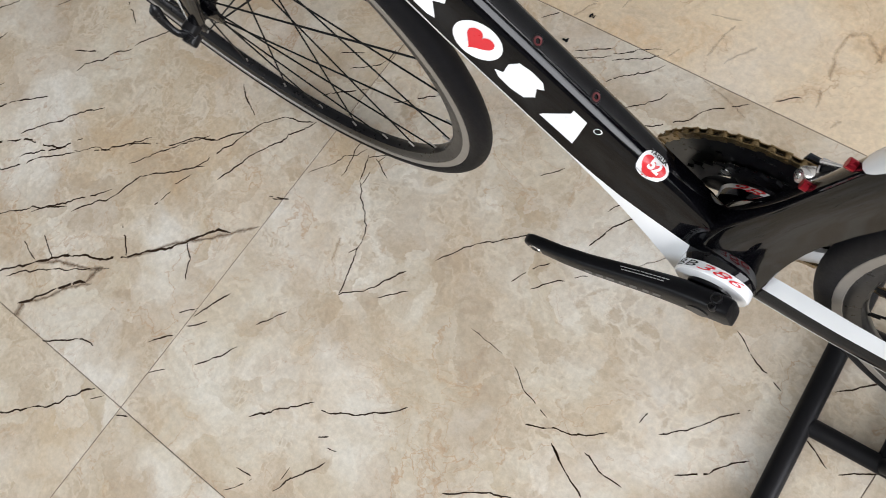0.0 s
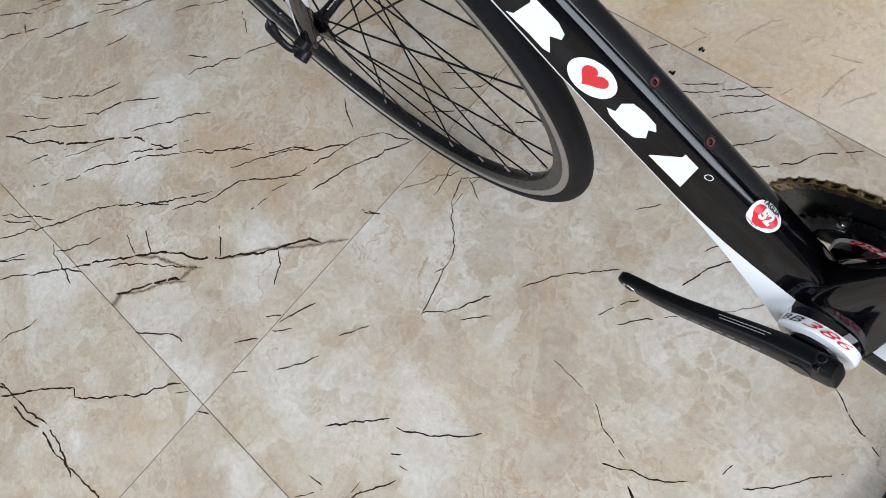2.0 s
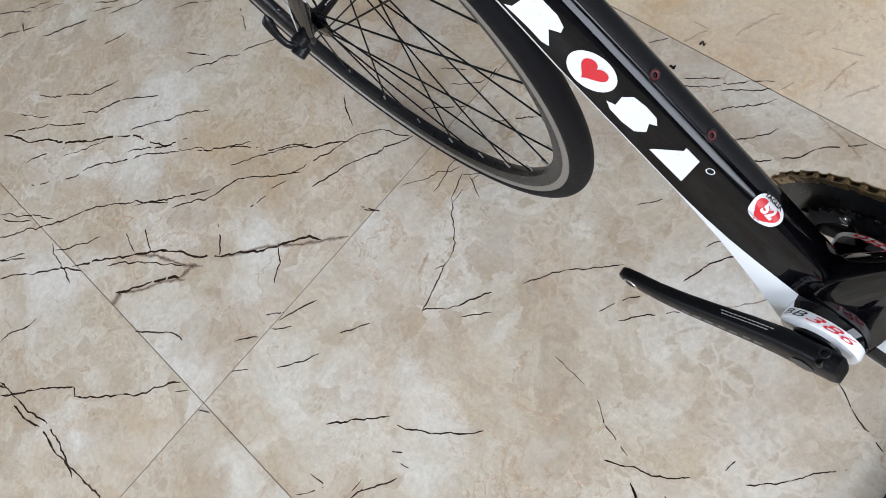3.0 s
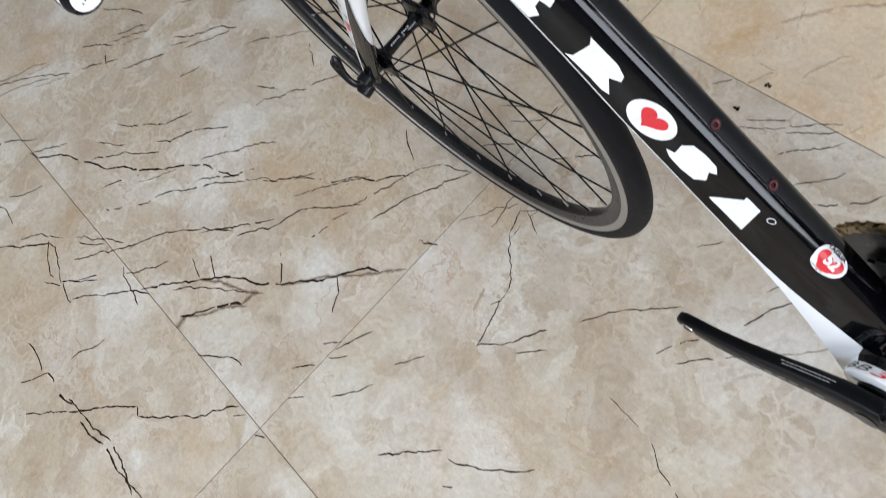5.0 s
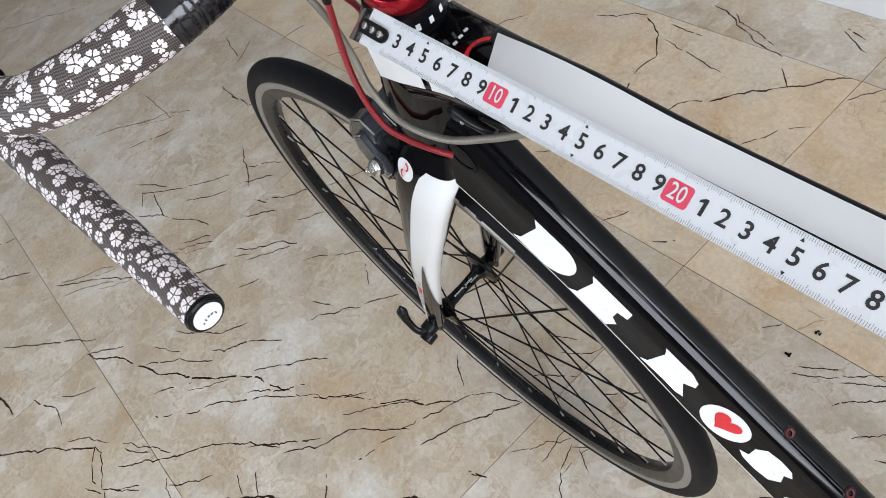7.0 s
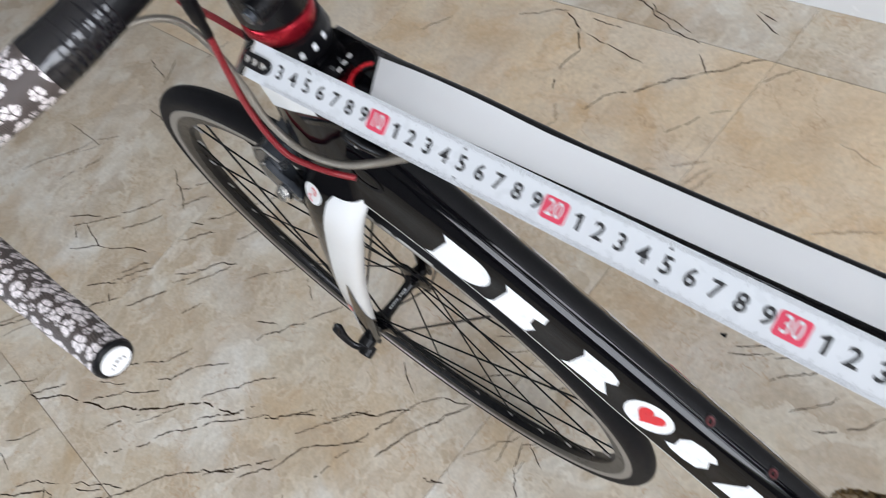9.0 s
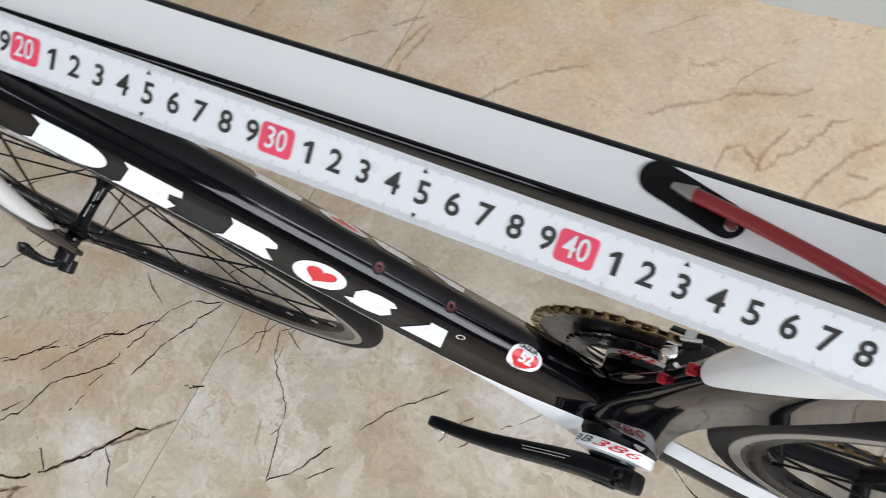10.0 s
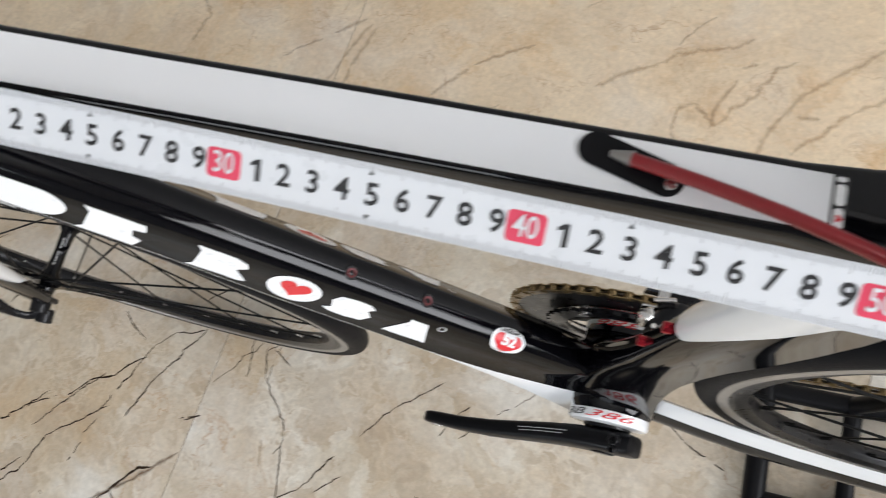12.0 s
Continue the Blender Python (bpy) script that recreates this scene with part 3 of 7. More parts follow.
def dt_face(s, h, side=1, lift=0.0004):
    """A place on the slanting flank: s along the tube, h up the flank from its middle."""
    p = Vector((0, -0.020 * side, 0)) + DT_UP * 0.003
    up = (Vector((0, 0.012 * side, 0)) + DT_UP * 0.032).normalized()
    half = dt_half(s)
    a = up * h + p
    y = a.dot(Vector((0, -side, 0)))
    n = a.dot(DT_UP)
    lo, hi = half[5], half[3]
    if n > hi[1]:
        rest = (n - hi[1]) / 0.936           # past the shoulder: go on over the top by length
        pts = [half[3], half[2], half[1], half[0]] + [(-q[0], q[1]) for q in (half[1], half[2], half[3])]
        b = pts[-1][0]
        for q, r in zip(pts, pts[1:]):
            step = math.hypot(r[0] - q[0], r[1] - q[1])
            if rest <= step:
                b, n = q[0] + (r[0] - q[0]) * rest / step, q[1] + (r[1] - q[1]) * rest / step
                break
            rest -= step
        return DT0 + DT_DIR * s + Vector((0, -side, 0)) * b + DT_UP * n + (Vector((0, -side, 0)) * 0.4 + DT_UP * 0.9) * lift
    else:
        mid = half[4]
        q, r = (lo, mid) if n < mid[1] else (mid, hi)
        b = q[0] + (r[0] - q[0]) * (n - q[1]) / (r[1] - q[1])
    out = Vector((0, -side, 0)) * 0.93 + DT_UP * 0.36
    return DT0 + DT_DIR * s + Vector((0, -side, 0)) * b + DT_UP * n + out * lift


def emblem(name, outline, at_s, side, mat, label="", lift=0.0005, holes=()):
    pts = [(at_s + u, v) for u, v in outline]
    return bike(name, polygon(pts, lambda u, v: dt_face(u, v, side, lift)), mat, down_tube, label)


def plain_mark(kind, w, h):
    """Solid emblem blocks that stand for the maker's writing: no letters, only slabs of its size."""
    if kind == 0:        # slab with a round back
        pts = [(0.0, -h), (0.10 * w, -0.75 * h), (0.12 * w, 0.55 * h), (0.0, 0.95 * h), (0.55 * w, h)]
        return pts + [(0.58 * w + 0.42 * w * math.cos(t), h * math.sin(t)) for t in (radians(75 - 15 * k) for k in range(11))] + [(0.55 * w, -h)]
    if kind == 1:        # slab with a wavy back
        return [(0.0, -h), (0.12 * w, -0.7 * h), (0.12 * w, 0.6 * h), (0.0, h), (0.95 * w, h), (w, 0.45 * h), (0.80 * w, 0.30 * h), (0.84 * w, -0.20 * h), (w, -0.40 * h), (0.92 * w, -h)]
    if kind == 2:        # slab with a foot
        return [(0.0, -h), (0.10 * w, -0.7 * h), (0.10 * w, 0.6 * h), (0.0, h), (0.62 * w, h), (0.84 * w, 0.75 * h), (0.90 * w, 0.35 * h), (0.74 * w, -0.05 * h), (w, -0.85 * h), (0.86 * w, -h), (0.55 * w, -0.95 * h)]
    if kind == 3:        # leaning wave
        return [(0.0, -0.70 * h), (0.16 * w, -0.45 * h), (0.06 * w, 0.25 * h), (0.16 * w, 0.85 * h), (0.45 * w, h), (0.78 * w, 0.95 * h), (0.95 * w, 0.60 * h), (0.84 * w, 0.30 * h), (w, -0.25 * h), (0.88 * w, -0.85 * h), (0.55 * w, -h), (0.20 * w, -0.95 * h)]
    return [(0.0, -h), (0.02 * w, -0.80 * h), (0.30 * w, 0.70 * h), (0.26 * w, h), (0.66 * w, h), (0.96 * w, -0.75 * h), (w, -h)]


HEART = [(0.016 * math.sin(t) ** 3 * 0.62, (0.013 * math.cos(t) - 0.005 * math.cos(2 * t) - 0.002 * math.cos(3 * t) - 0.001 * math.cos(4 * t)) * 0.62) for t in (math.tau * k / 40 for k in range(40))]
for side in (1, -1):
    for kind, (at_s, w) in enumerate(((0.106, 0.047), (0.160, 0.040), (0.231, 0.042), (0.330, 0.037), (0.382, 0.038))):
        emblem("plain_mark", plain_mark(kind, w, 0.0132), at_s, side, WHITE_DECAL, "plain white emblem block")
    oval = emblem("oval_badge", [(0.0198 * math.cos(t), 0.0160 * math.sin(t)) for t in (math.tau * k / 48 for k in range(48))], 0.3045, side, WHITE_DECAL, "white oval with a red heart")
    bike("heart", polygon([(0.3045 + u * 1.15, v * 1.10 + 0.0008) for u, v in HEART], lambda u, v: dt_face(u, v, side, 0.0009)), RED_DECAL, down_tube, "red heart")
    ring = bmesh.new()
    for k in range(24):
        a, b = math.tau * k / 24, math.tau * (k + 1) / 24
        q = [(0.4185 + r * math.cos(t), 0.0140 + r * math.sin(t)) for r, t in ((0.0034, a), (0.0034, b), (0.0027, b), (0.0027, a))]
        ring.faces.new([ring.verts.new(dt_face(u, v, side, 0.0006)) for u, v in q])
    bike("small_ring_mark", ring, WHITE_DECAL, down_tube)

# size badge that wraps over the tube's shoulder
badge = [(0.4735 + 0.0158 * math.cos(t), 0.0245 + 0.0116 * math.sin(t) * (1.0 - 0.12 * math.sin(t))) for t in (math.tau * k / 40 for k in range(40))]


def wrapped(points, lift):
    """A flat outline laid over the shoulder in thin slices, so that it follows the curve."""
    bm = polygon(points, lambda u, v: Vector((u, v, 0)))
    for k in range(-2, 16):
        bmesh.ops.bisect_plane(bm, geom=bm.verts[:] + bm.edges[:] + bm.faces[:], plane_co=(0, 0.012 + 0.0018 * k, 0), plane_no=(0, 1, 0))
    for v in bm.verts:
        v.co = dt_face(v.co.x, v.co.y, 1, lift)
    return bm


size_badge = bike("size_badge", wrapped(badge, 0.0006), WHITE_DECAL, down_tube, "white size sticker with a red heart and 52")
bike("badge_heart", wrapped([(0.4735 + u * 1.30, 0.0222 + v * 1.02) for u, v in HEART], 0.0009), RED_DECAL, down_tube)
bike("badge_number", lettering("52", 0.0128, lambda u, v: dt_face(0.4742 + u, 0.0245 + v * 0.95, 1, 0.0014), bold=0.0006), WHITE_DECAL, down_tube, "white 52")
bike("badge_word", lettering("TAGLIA", 0.0050, lambda u, v: dt_face(0.4720 + u * 1.15, 0.0323 + v, 1, 0.0013), bold=0.0002), BLACK_DECAL, down_tube)
bike("badge_bar", wrapped([(0.464, 0.0138), (0.478, 0.0138), (0.478, 0.0150), (0.464, 0.0150)], 0.0010), GREY_DECAL, down_tube)

# bottle bosses with red rings
for s in (0.3332, 0.3963):
    c = DT0 + DT_DIR * s + DT_UP * 0.0238
    boss = bike("bottle_boss", revolve([(0.0024, 0.0012), (0.0046, 0.0012), (0.0052, 0.0004), (0.0052, -0.003)], 20, Matrix.Translation(c) @ DT_UP.to_track_quat('Y', 'Z').to_matrix().to_4x4()), BLACK_ALLOY, down_tube)
    bike("boss_ring", revolve([(0.0020, 0.0014), (0.0034, 0.0016), (0.0036, 0.0010), (0.0022, 0.0006), (0.0020, -0.002), (0, -0.002)], 20, Matrix.Translation(c) @ DT_UP.to_track_quat('Y', 'Z').to_matrix().to_4x4()), RED_RING, down_tube, "dull red anodised ring")

# head tube, headset and top tube
head_tube = bike("head_tube", loft([section(ellipse(w, d), head_at(z), Vector((HEAD.z, 0, -HEAD.x)), Vector((0, 1, 0))) for z, w, d in
                 ((0.678, 0.029, 0.032), (0.69, 0.030, 0.034), (0.72, 0.027, 0.033), (0.76, 0.0245, 0.030), (0.79, 0.0235, 0.027), (0.803, 0.0235, 0.0245))]), BLACK_PAINT, label="glossy black head tube")


def around_head(z, turn, r):
    c, a = head_at(z), turn
    f = Vector((HEAD.z, 0, -HEAD.x))
    return c + f * math.cos(a) * r * 1.12 + Vector((0, 1, 0)) * math.sin(a) * r


def head_band(z0, z1, t0, t1, r, n=14):
    bm = bmesh.new()
    grid = [[bm.verts.new(around_head(z, radians(t0 + (t1 - t0) * k / n), r)) for k in range(n + 1)] for z in (z0, z1)]
    for k in range(n):
        bm.faces.new((grid[0][k], grid[0][k + 1], grid[1][k + 1], grid[1][k]))
    return bm


bike("white_band", head_band(0.771, 0.797, -200, 20, 0.0266, 24), WHITE_PAINT, head_tube, "white painted band round the head tube")
headset_cover = bike("headset_cover", revolve([(0.0240, 0.0), (0.0246, 0.002), (0.0228, 0.009), (0.0218, 0.0145), (0.018, 0.0155)], 40, Matrix.Translation(head_at(0.803)) @ HEAD.to_track_quat('Y', 'Z').to_matrix().to_4x4()), BLACK_ALLOY, label="black headset cover with small white marks")
for k in range(4):
    a = radians(46 - 21 * k)
    rearwards = Vector((HEAD.z, 0, -HEAD.x)).normalized()
    q = [head_at(0.8105) + HEAD * dz + (rearwards * math.cos(a + da) + LEFT * math.sin(a + da)) * (0.0236 - 0.14 * dz) for da, dz in ((-0.06, -0.0022), (0.06, -0.0022), (0.06, 0.0022), (-0.06, 0.0022))]
    bm = bmesh.new()
    bm.faces.new([bm.verts.new(p) for p in q])
    bike("small_mark", bm, WHITE_DECAL, headset_cover)
bike("red_spacer", revolve([(0.0140, 0.0), (0.0196, 0.0), (0.0203, 0.001), (0.0203, 0.010), (0.0196, 0.011), (0.0140, 0.011)], 40, Matrix.Translation(head_at(0.8185)) @ HEAD.to_track_quat('Y', 'Z').to_matrix().to_4x4()), RED_ALLOY, label="red anodised spacer ring")


def tt_top(x):
    """The height of the top tube's upper face: straight, easing off towards the head."""
    return 0.7975 - 0.185 * (x - 0.317) - 1.2 * max(0.0, 0.345 - x) ** 2


def tt_mid(x):
    return float(np.interp(x, (0.19, 0.26, 0.35, 0.43, 0.50, 0.58, 0.68), (-0.0010, -0.0065, -0.0080, -0.0060, -0.0040, -0.0020, -0.0002)))


def tt_wide(x):
    return float(np.interp(x, (0.19, 0.22, 0.26, 0.35, 0.43, 0.66), (0.0248, 0.0200, 0.0165, 0.0123, 0.0118, 0.0122)))


TT_UP = Vector((0.182, 0, 0.983))


def tt_ring(x):
    k = max(0.0, 1 - (x - 0.2) / 0.16)
    w, h = tt_wide(x), 0.018 + 0.004 * k
    end = max(0.0, (x - 0.655) / 0.04)
    w += 0.0055 * end * end
    c = Vector((x, tt_mid(x), tt_top(x))) - TT_UP * h
    shape = [(w * 0.80, h), (w * 0.93, h * 0.93), (w, h * 0.72), (w * 1.02, 0), (w * 0.96, -h * 0.6), (w * 0.7, -h * 0.92), (0, -h)]
    loop = [(0, h)] + [(b * 1.10 + 0.0006, a if a < h else a * 0.999) for b, a in shape[:-1]] + [shape[-1]] + [(-b, a) for b, a in reversed(shape[:-1])]
    return section(loop, c, TT_UP, Vector((0, 1, 0)))


top_tube = bike("top_tube", loft([tt_ring(x) for x in (0.192, 0.22, 0.26, 0.31, 0.37, 0.45, 0.53, 0.61, 0.655, 0.678, 0.702)]), BLACK_PAINT, label="glossy black top tube with a white upper face", sharp=50)


def tt_face(x, y, lift=0.0005):
    return Vector((x, y + tt_mid(x), tt_top(x))) + TT_UP * lift


def tt_strip(x0, x1, w0, w1, mat, name, parent, label="", lift=0.0005, n=10):
    bm = bmesh.new()
    rows = []
    for i in range(n + 1):
        t = i / n
        x, w = x0 + (x1 - x0) * t, w0 + (w1 - w0) * t
        rows.append([bm.verts.new(tt_face(x, w * k, lift)) for k in (-1, 1)])
    for a, b in zip(rows, rows[1:]):
        bm.faces.new((a[0], b[0], b[1], a[1]))
    return bike(name, bm, mat, parent, label)


white_bm = bmesh.new()
rows = []
for i in range(31):
    x = 0.2615 + 0.4025 * i / 30
    rows.append([white_bm.verts.new(tt_face(x, k * 0.80 * tt_wide(x), 0.0005)) for k in (-1, 1)])
for p, q in zip(rows, rows[1:]):
    white_bm.faces.new((p[0], q[0], q[1], p[1]))
bike("white_panel", white_bm, WHITE_PAINT, top_tube, "white painted upper face")
bike("white_panel", polygon([(0.2616, -0.0130), (0.2616, 0.0130), (0.246, 0.0130)], lambda u, v: tt_face(u, v, 0.0005)), WHITE_PAINT, top_tube)


def side_panel(x0, x1):
    """White paint on the left flank where head and top tube meet, with a straight lower edge."""
    bm = bmesh.new()
    rows = []
    for i in range(13):
        x = x0 + (x1 - x0) * i / 12
        y = tt_mid(x) - 1.02 * tt_wide(x) - 0.0008
        if x < 0.2:
            y = float(np.interp(x, (0.170, 0.186, 0.2), (-0.0274, -0.0274, -0.0262)))
        rows.append([bm.verts.new((x + 0.003 * k, y + 0.0004 * k, 0.7708 + 0.10 * (x - 0.1715) + (0.026 - 0.22 * max(0.0, x - 0.20)) * k)) for k in (0, 0.5, 1)])
    for p, q in zip(rows, rows[1:]):
        for k in range(2):
            bm.faces.new((p[k], q[k], q[k + 1], p[k + 1]))
    return bm


for x0, x1 in ((0.168, 0.2090), (0.2145, 0.2330)):
    bike("white_side_panel", side_panel(x0, x1), WHITE_PAINT, top_tube, "white paint on the flank behind the head")
# small red arc and marks in front of the white face
arc = bmesh.new()
rows = [[arc.verts.new(tt_face(0.2480 - r * math.cos(t), -0.001 + r * math.sin(t), 0.0012)) for r in (0.0076, 0.0104)] for t in (radians(-75 + 15 * k) for k in range(11))]
for a, b in zip(rows, rows[1:]):
    arc.faces.new((a[0], b[0], b[1], a[1]))
bike("red_arc", arc, RED_DECAL, top_tube, "red arc emblem")
for k in range(3):
    bike("small_mark", polygon([(0.2258 - 0.0008 * k, -0.0040 + 0.0050 * k), (0.2284 - 0.0008 * k, -0.0046 + 0.0050 * k), (0.2288 - 0.0008 * k, -0.0018 + 0.0050 * k), (0.2262 - 0.0008 * k, -0.0012 + 0.0050 * k)], lambda u, v: tt_face(u, v, 0.0012)), WHITE_DECAL, top_tube)
# cable port: a slanting dark pill with a metal ferrule and a red housing
PORT_A, PORT_B = (0.591, 0.0039), (0.6140, -0.0025)


def pill(a, b, r, n=10):
    a, b = Vector(a), Vector(b)
    d = (b - a).normalized()
    t0 = math.atan2(d.y, d.x)
    return [(a.x + r * math.cos(t), a.y + r * math.sin(t)) for t in (t0 + math.pi / 2 + math.pi * k / n for k in range(n + 1))] + \
           [(b.x + r * math.cos(t), b.y + r * math.sin(t)) for t in (t0 - math.pi / 2 + math.pi * k / n for k in range(n + 1))]


port = bike("cable_port", polygon(pill(PORT_A, PORT_B, 0.0060), lambda u, v: tt_face(u, v, 0.0012)), MATT_BLACK, top_tube, "black plastic cable port")
bike("port_screw", cyl(tt_face(0.6155, -0.0043, 0.001), tt_face(0.6155, -0.0043, 0.0024), 0.0020, 14), STEEL, port)
bike("ferrule", tube([tt_face(0.5955, 0.0029, 0.0015), tt_face(0.6025, 0.0013, 0.0036)], lambda t: 0.0012 + 0.0016 * t, 12), SILVER, port, "tapered metal ferrule")
bike("red_cable", tube(spline([tt_face(0.6015, 0.0014, 0.0034), Vector((0.626, -0.0052, 0.7475)), Vector((0.653, -0.0125, 0.7475)), Vector((0.680, -0.0190, 0.7415)), Vector((0.697, -0.0228, 0.733)), Vector((0.716, -0.0235, 0.715)), Vector((0.738, -0.012, 0.690))], 8), 0.0024, 14, uv=True), RED_HOSE, label="dark red rear brake cable housing")
# end mark of the white face: white boxes in a dark outline
tt_strip(0.664, 0.6685, 0.0097, 0.0097, BLACK_DECAL, "end_outline", top_tube, lift=0.0008, n=1)
for y0, y1 in ((-0.0091, -0.0016), (-0.0008, 0.0066), (0.0074, 0.0091)):
    r = min(0.0014, (y1 - y0) * 0.45)
    end_mark = bike("end_mark", polygon([(cx + r * math.cos(radians(t)), cy + r * math.sin(radians(t))) for cx, cy, t0 in ((0.6679 - r, y1 - r, 0), (0.6647 + r, y1 - r, 90), (0.6647 + r, y0 + r, 180), (0.6679 - r, y0 + r, 270)) for t in (t0, t0 + 30, t0 + 60, t0 + 90)], lambda u, v: tt_face(u, v, 0.0012)), WHITE_DECAL, top_tube)
    if y0 < -0.005:
        bike("small_heart", polygon([(0.6663 - v * 0.13, -0.0052 + u * 0.13) for u, v in HEART], lambda u, v: tt_face(u, v, 0.0016)), RED_DECAL, top_tube)

# seat tube, collar, post and saddle
ST_DIR = Vector((0.138, 0, 0.459)).normalized()
ST_FWD = Vector((-ST_DIR.z, 0, ST_DIR.x))


def st_at(z):
    return BB + ST_DIR * ((z - BB.z) / ST_DIR.z)


def st_ring(z, w, front, back, corner):
    """Aero section: a rounded nose, flat flanks and a hollowed back with two crisp edges that follow the wheel."""
    c = st_at(z)
    nose = [(b * w, a * front) for b, a in ellipse(1, 1, 24, 2.3)[:13]]
    flank = [(-w + (w - corner) * 0.33, -back * 0.33), (-w + (w - corner) * 0.72, -back * 0.72), (-corner, -back * 0.96), (-corner + 0.0012, -back), (-corner * 0.5, -back + 0.0025)]
    loop = nose + flank + [(0.0, -back + 0.0032)] + [(-b, a) for b, a in reversed(flank)]
    return [c + Vector((0, 1, 0)) * b + ST_FWD * a for b, a in loop]


SEAT_TUBE = ((0.285, 0.0335, 0.036, 0.0300, 0.0335), (0.305, 0.0325, 0.036, 0.0310, 0.0320), (0.318, 0.0300, 0.036, 0.0286, 0.0295), (0.345, 0.0245, 0.033, 0.0231, 0.0240), (0.37, 0.0205, 0.029, 0.0192, 0.0210), (0.40, 0.0178, 0.026, 0.0155, 0.0192),
             (0.42, 0.0168, 0.025, 0.0145, 0.0180), (0.46, 0.0163, 0.0245, 0.0140, 0.0170), (0.50, 0.0165, 0.024, 0.0161, 0.0165), (0.54, 0.0165, 0.0235, 0.0214, 0.0160), (0.58, 0.0165, 0.023, 0.0257, 0.0150), (0.62, 0.0167, 0.0223, 0.0276, 0.0142),
             (0.66, 0.0172, 0.022, 0.0250, 0.0140), (0.69, 0.0185, 0.022, 0.0235, 0.0140), (0.725, 0.0192, 0.0202, 0.0205, 0.0130), (0.744, 0.0187, 0.0192, 0.0195, 0.0125))
seat_tube = bike("seat_tube", loft([st_ring(*row) for row in SEAT_TUBE]), BLACK_PAINT, label="glossy black aero seat tube", sharp=38)


def white_sleeve():
    """White paint over the front and flanks of the seat tube, with a rounded lower end."""
    bm = bmesh.new()
    rows = []
    for i in range(25):
        z = 0.5135 + 0.150 * (i / 24) ** 1.3
        cut = radians(float(np.interp(z, (0.5135, 0.516, 0.520, 0.528, 0.550, 0.586, 0.61, 0.63, 0.664), (1, 14, 27, 34, 46, 66, 80, 88, 96))))
        w, f, r = (float(np.interp(z, (0.50, 0.58, 0.64, 0.69), q)) for q in ((0.0165, 0.0165, 0.0168, 0.0185), (0.024, 0.023, 0.022, 0.022), (0.038, 0.040, 0.030, 0.024)))
        row = []
        for k in range(17):
            a = -cut + 2 * cut * k / 16
            sn, cs = math.copysign(abs(math.sin(a)) ** (2 / 2.3), math.sin(a)), math.copysign(abs(math.cos(a)) ** (2 / 2.3), math.cos(a))
            row.append(bm.verts.new(st_at(z) + LEFT * sn * (w + 0.0008) + ST_FWD * cs * ((f if cs > 0 else r) + 0.0008)))
        rows.append(row)
    for p, q in zip(rows, rows[1:]):
        for k in range(16):
            bm.faces.new((p[k], p[k + 1], q[k + 1], q[k]))
    return bm


bike("white_sleeve", white_sleeve(), WHITE_PAINT, seat_tube, "white painted upper part of the seat tube")
collar = bike("seat_collar", revolve([(0.0150, -0.003), (0.0192, -0.003), (0.0200, -0.002), (0.0204, 0.001), (0.0200, 0.0035), (0.0186, 0.0042), (0.0184, 0.0056), (0.0176, 0.0064), (0.0150, 0.0064)], 48, Matrix.Translation(st_at(0.7455)) @ ST_DIR.to_track_quat('Y', 'Z').to_matrix().to_4x4()), BLACK_PAINT, label="black seat post collar")
bike("seat_post", cyl(st_at(0.70), st_at(0.856), 0.0170, 40), MATT_BLACK, label="matt black carbon seat post with white marks")


def on_post(u, v, r=0.0175, turn=0.0):
    """u round the post, v up it."""
    a = turn + u / 0.0170
    fwd, side = ST_FWD, Vector((0, -1, 0))
    return st_at(0.765) + ST_DIR * v + (fwd * math.cos(a) + side * math.sin(a)) * r


post_number = bike("post_number", lettering("02", 0.0098, lambda u, v: on_post(u * 1.05, v - 0.002, 0.0174, radians(64)), bold=0.0003), WHITE_DECAL, collar, "white 02 printed on the post")
bike("post_slash", polygon([(-0.0045, 0.004), (0.0045, 0.004), (0.0075, 0.010), (-0.0015, 0.010)], lambda u, v: on_post(u, v, 0.0174, radians(66))), RED_DECAL, collar, "red slanting mark on the post")


def on_collar_tube(turn, z, lift=0.0004):
    """A place on the seat tube just under the collar: degrees from the front towards the left, height."""
    a = radians(turn)
    w, f = float(np.interp(z, (0.69, 0.725, 0.744), (0.0185, 0.0192, 0.0187))), float(np.interp(z, (0.69, 0.725, 0.744), (0.022, 0.0202, 0.0192)))
    sn, cs = math.copysign(abs(math.sin(a)) ** (2 / 2.3), math.sin(a)), math.copysign(abs(math.cos(a)) ** (2 / 2.3), math.cos(a))
    return st_at(z) + LEFT * sn * (w + lift) + ST_FWD * cs * (f + lift)


def tube_patch(name, t0, t1, z0, z1, mat, lift=0.0005, n=8):
    bm = bmesh.new()
    cols = [[bm.verts.new(on_collar_tube(t0 + (t1 - t0) * k / n, z, lift)) for z in (z0, z1)] for k in range(n + 1)]
    for p, q in zip(cols, cols[1:]):
        bm.faces.new((p[0], q[0], q[1], p[1]))
    return bike(name, bm, mat, seat_tube)


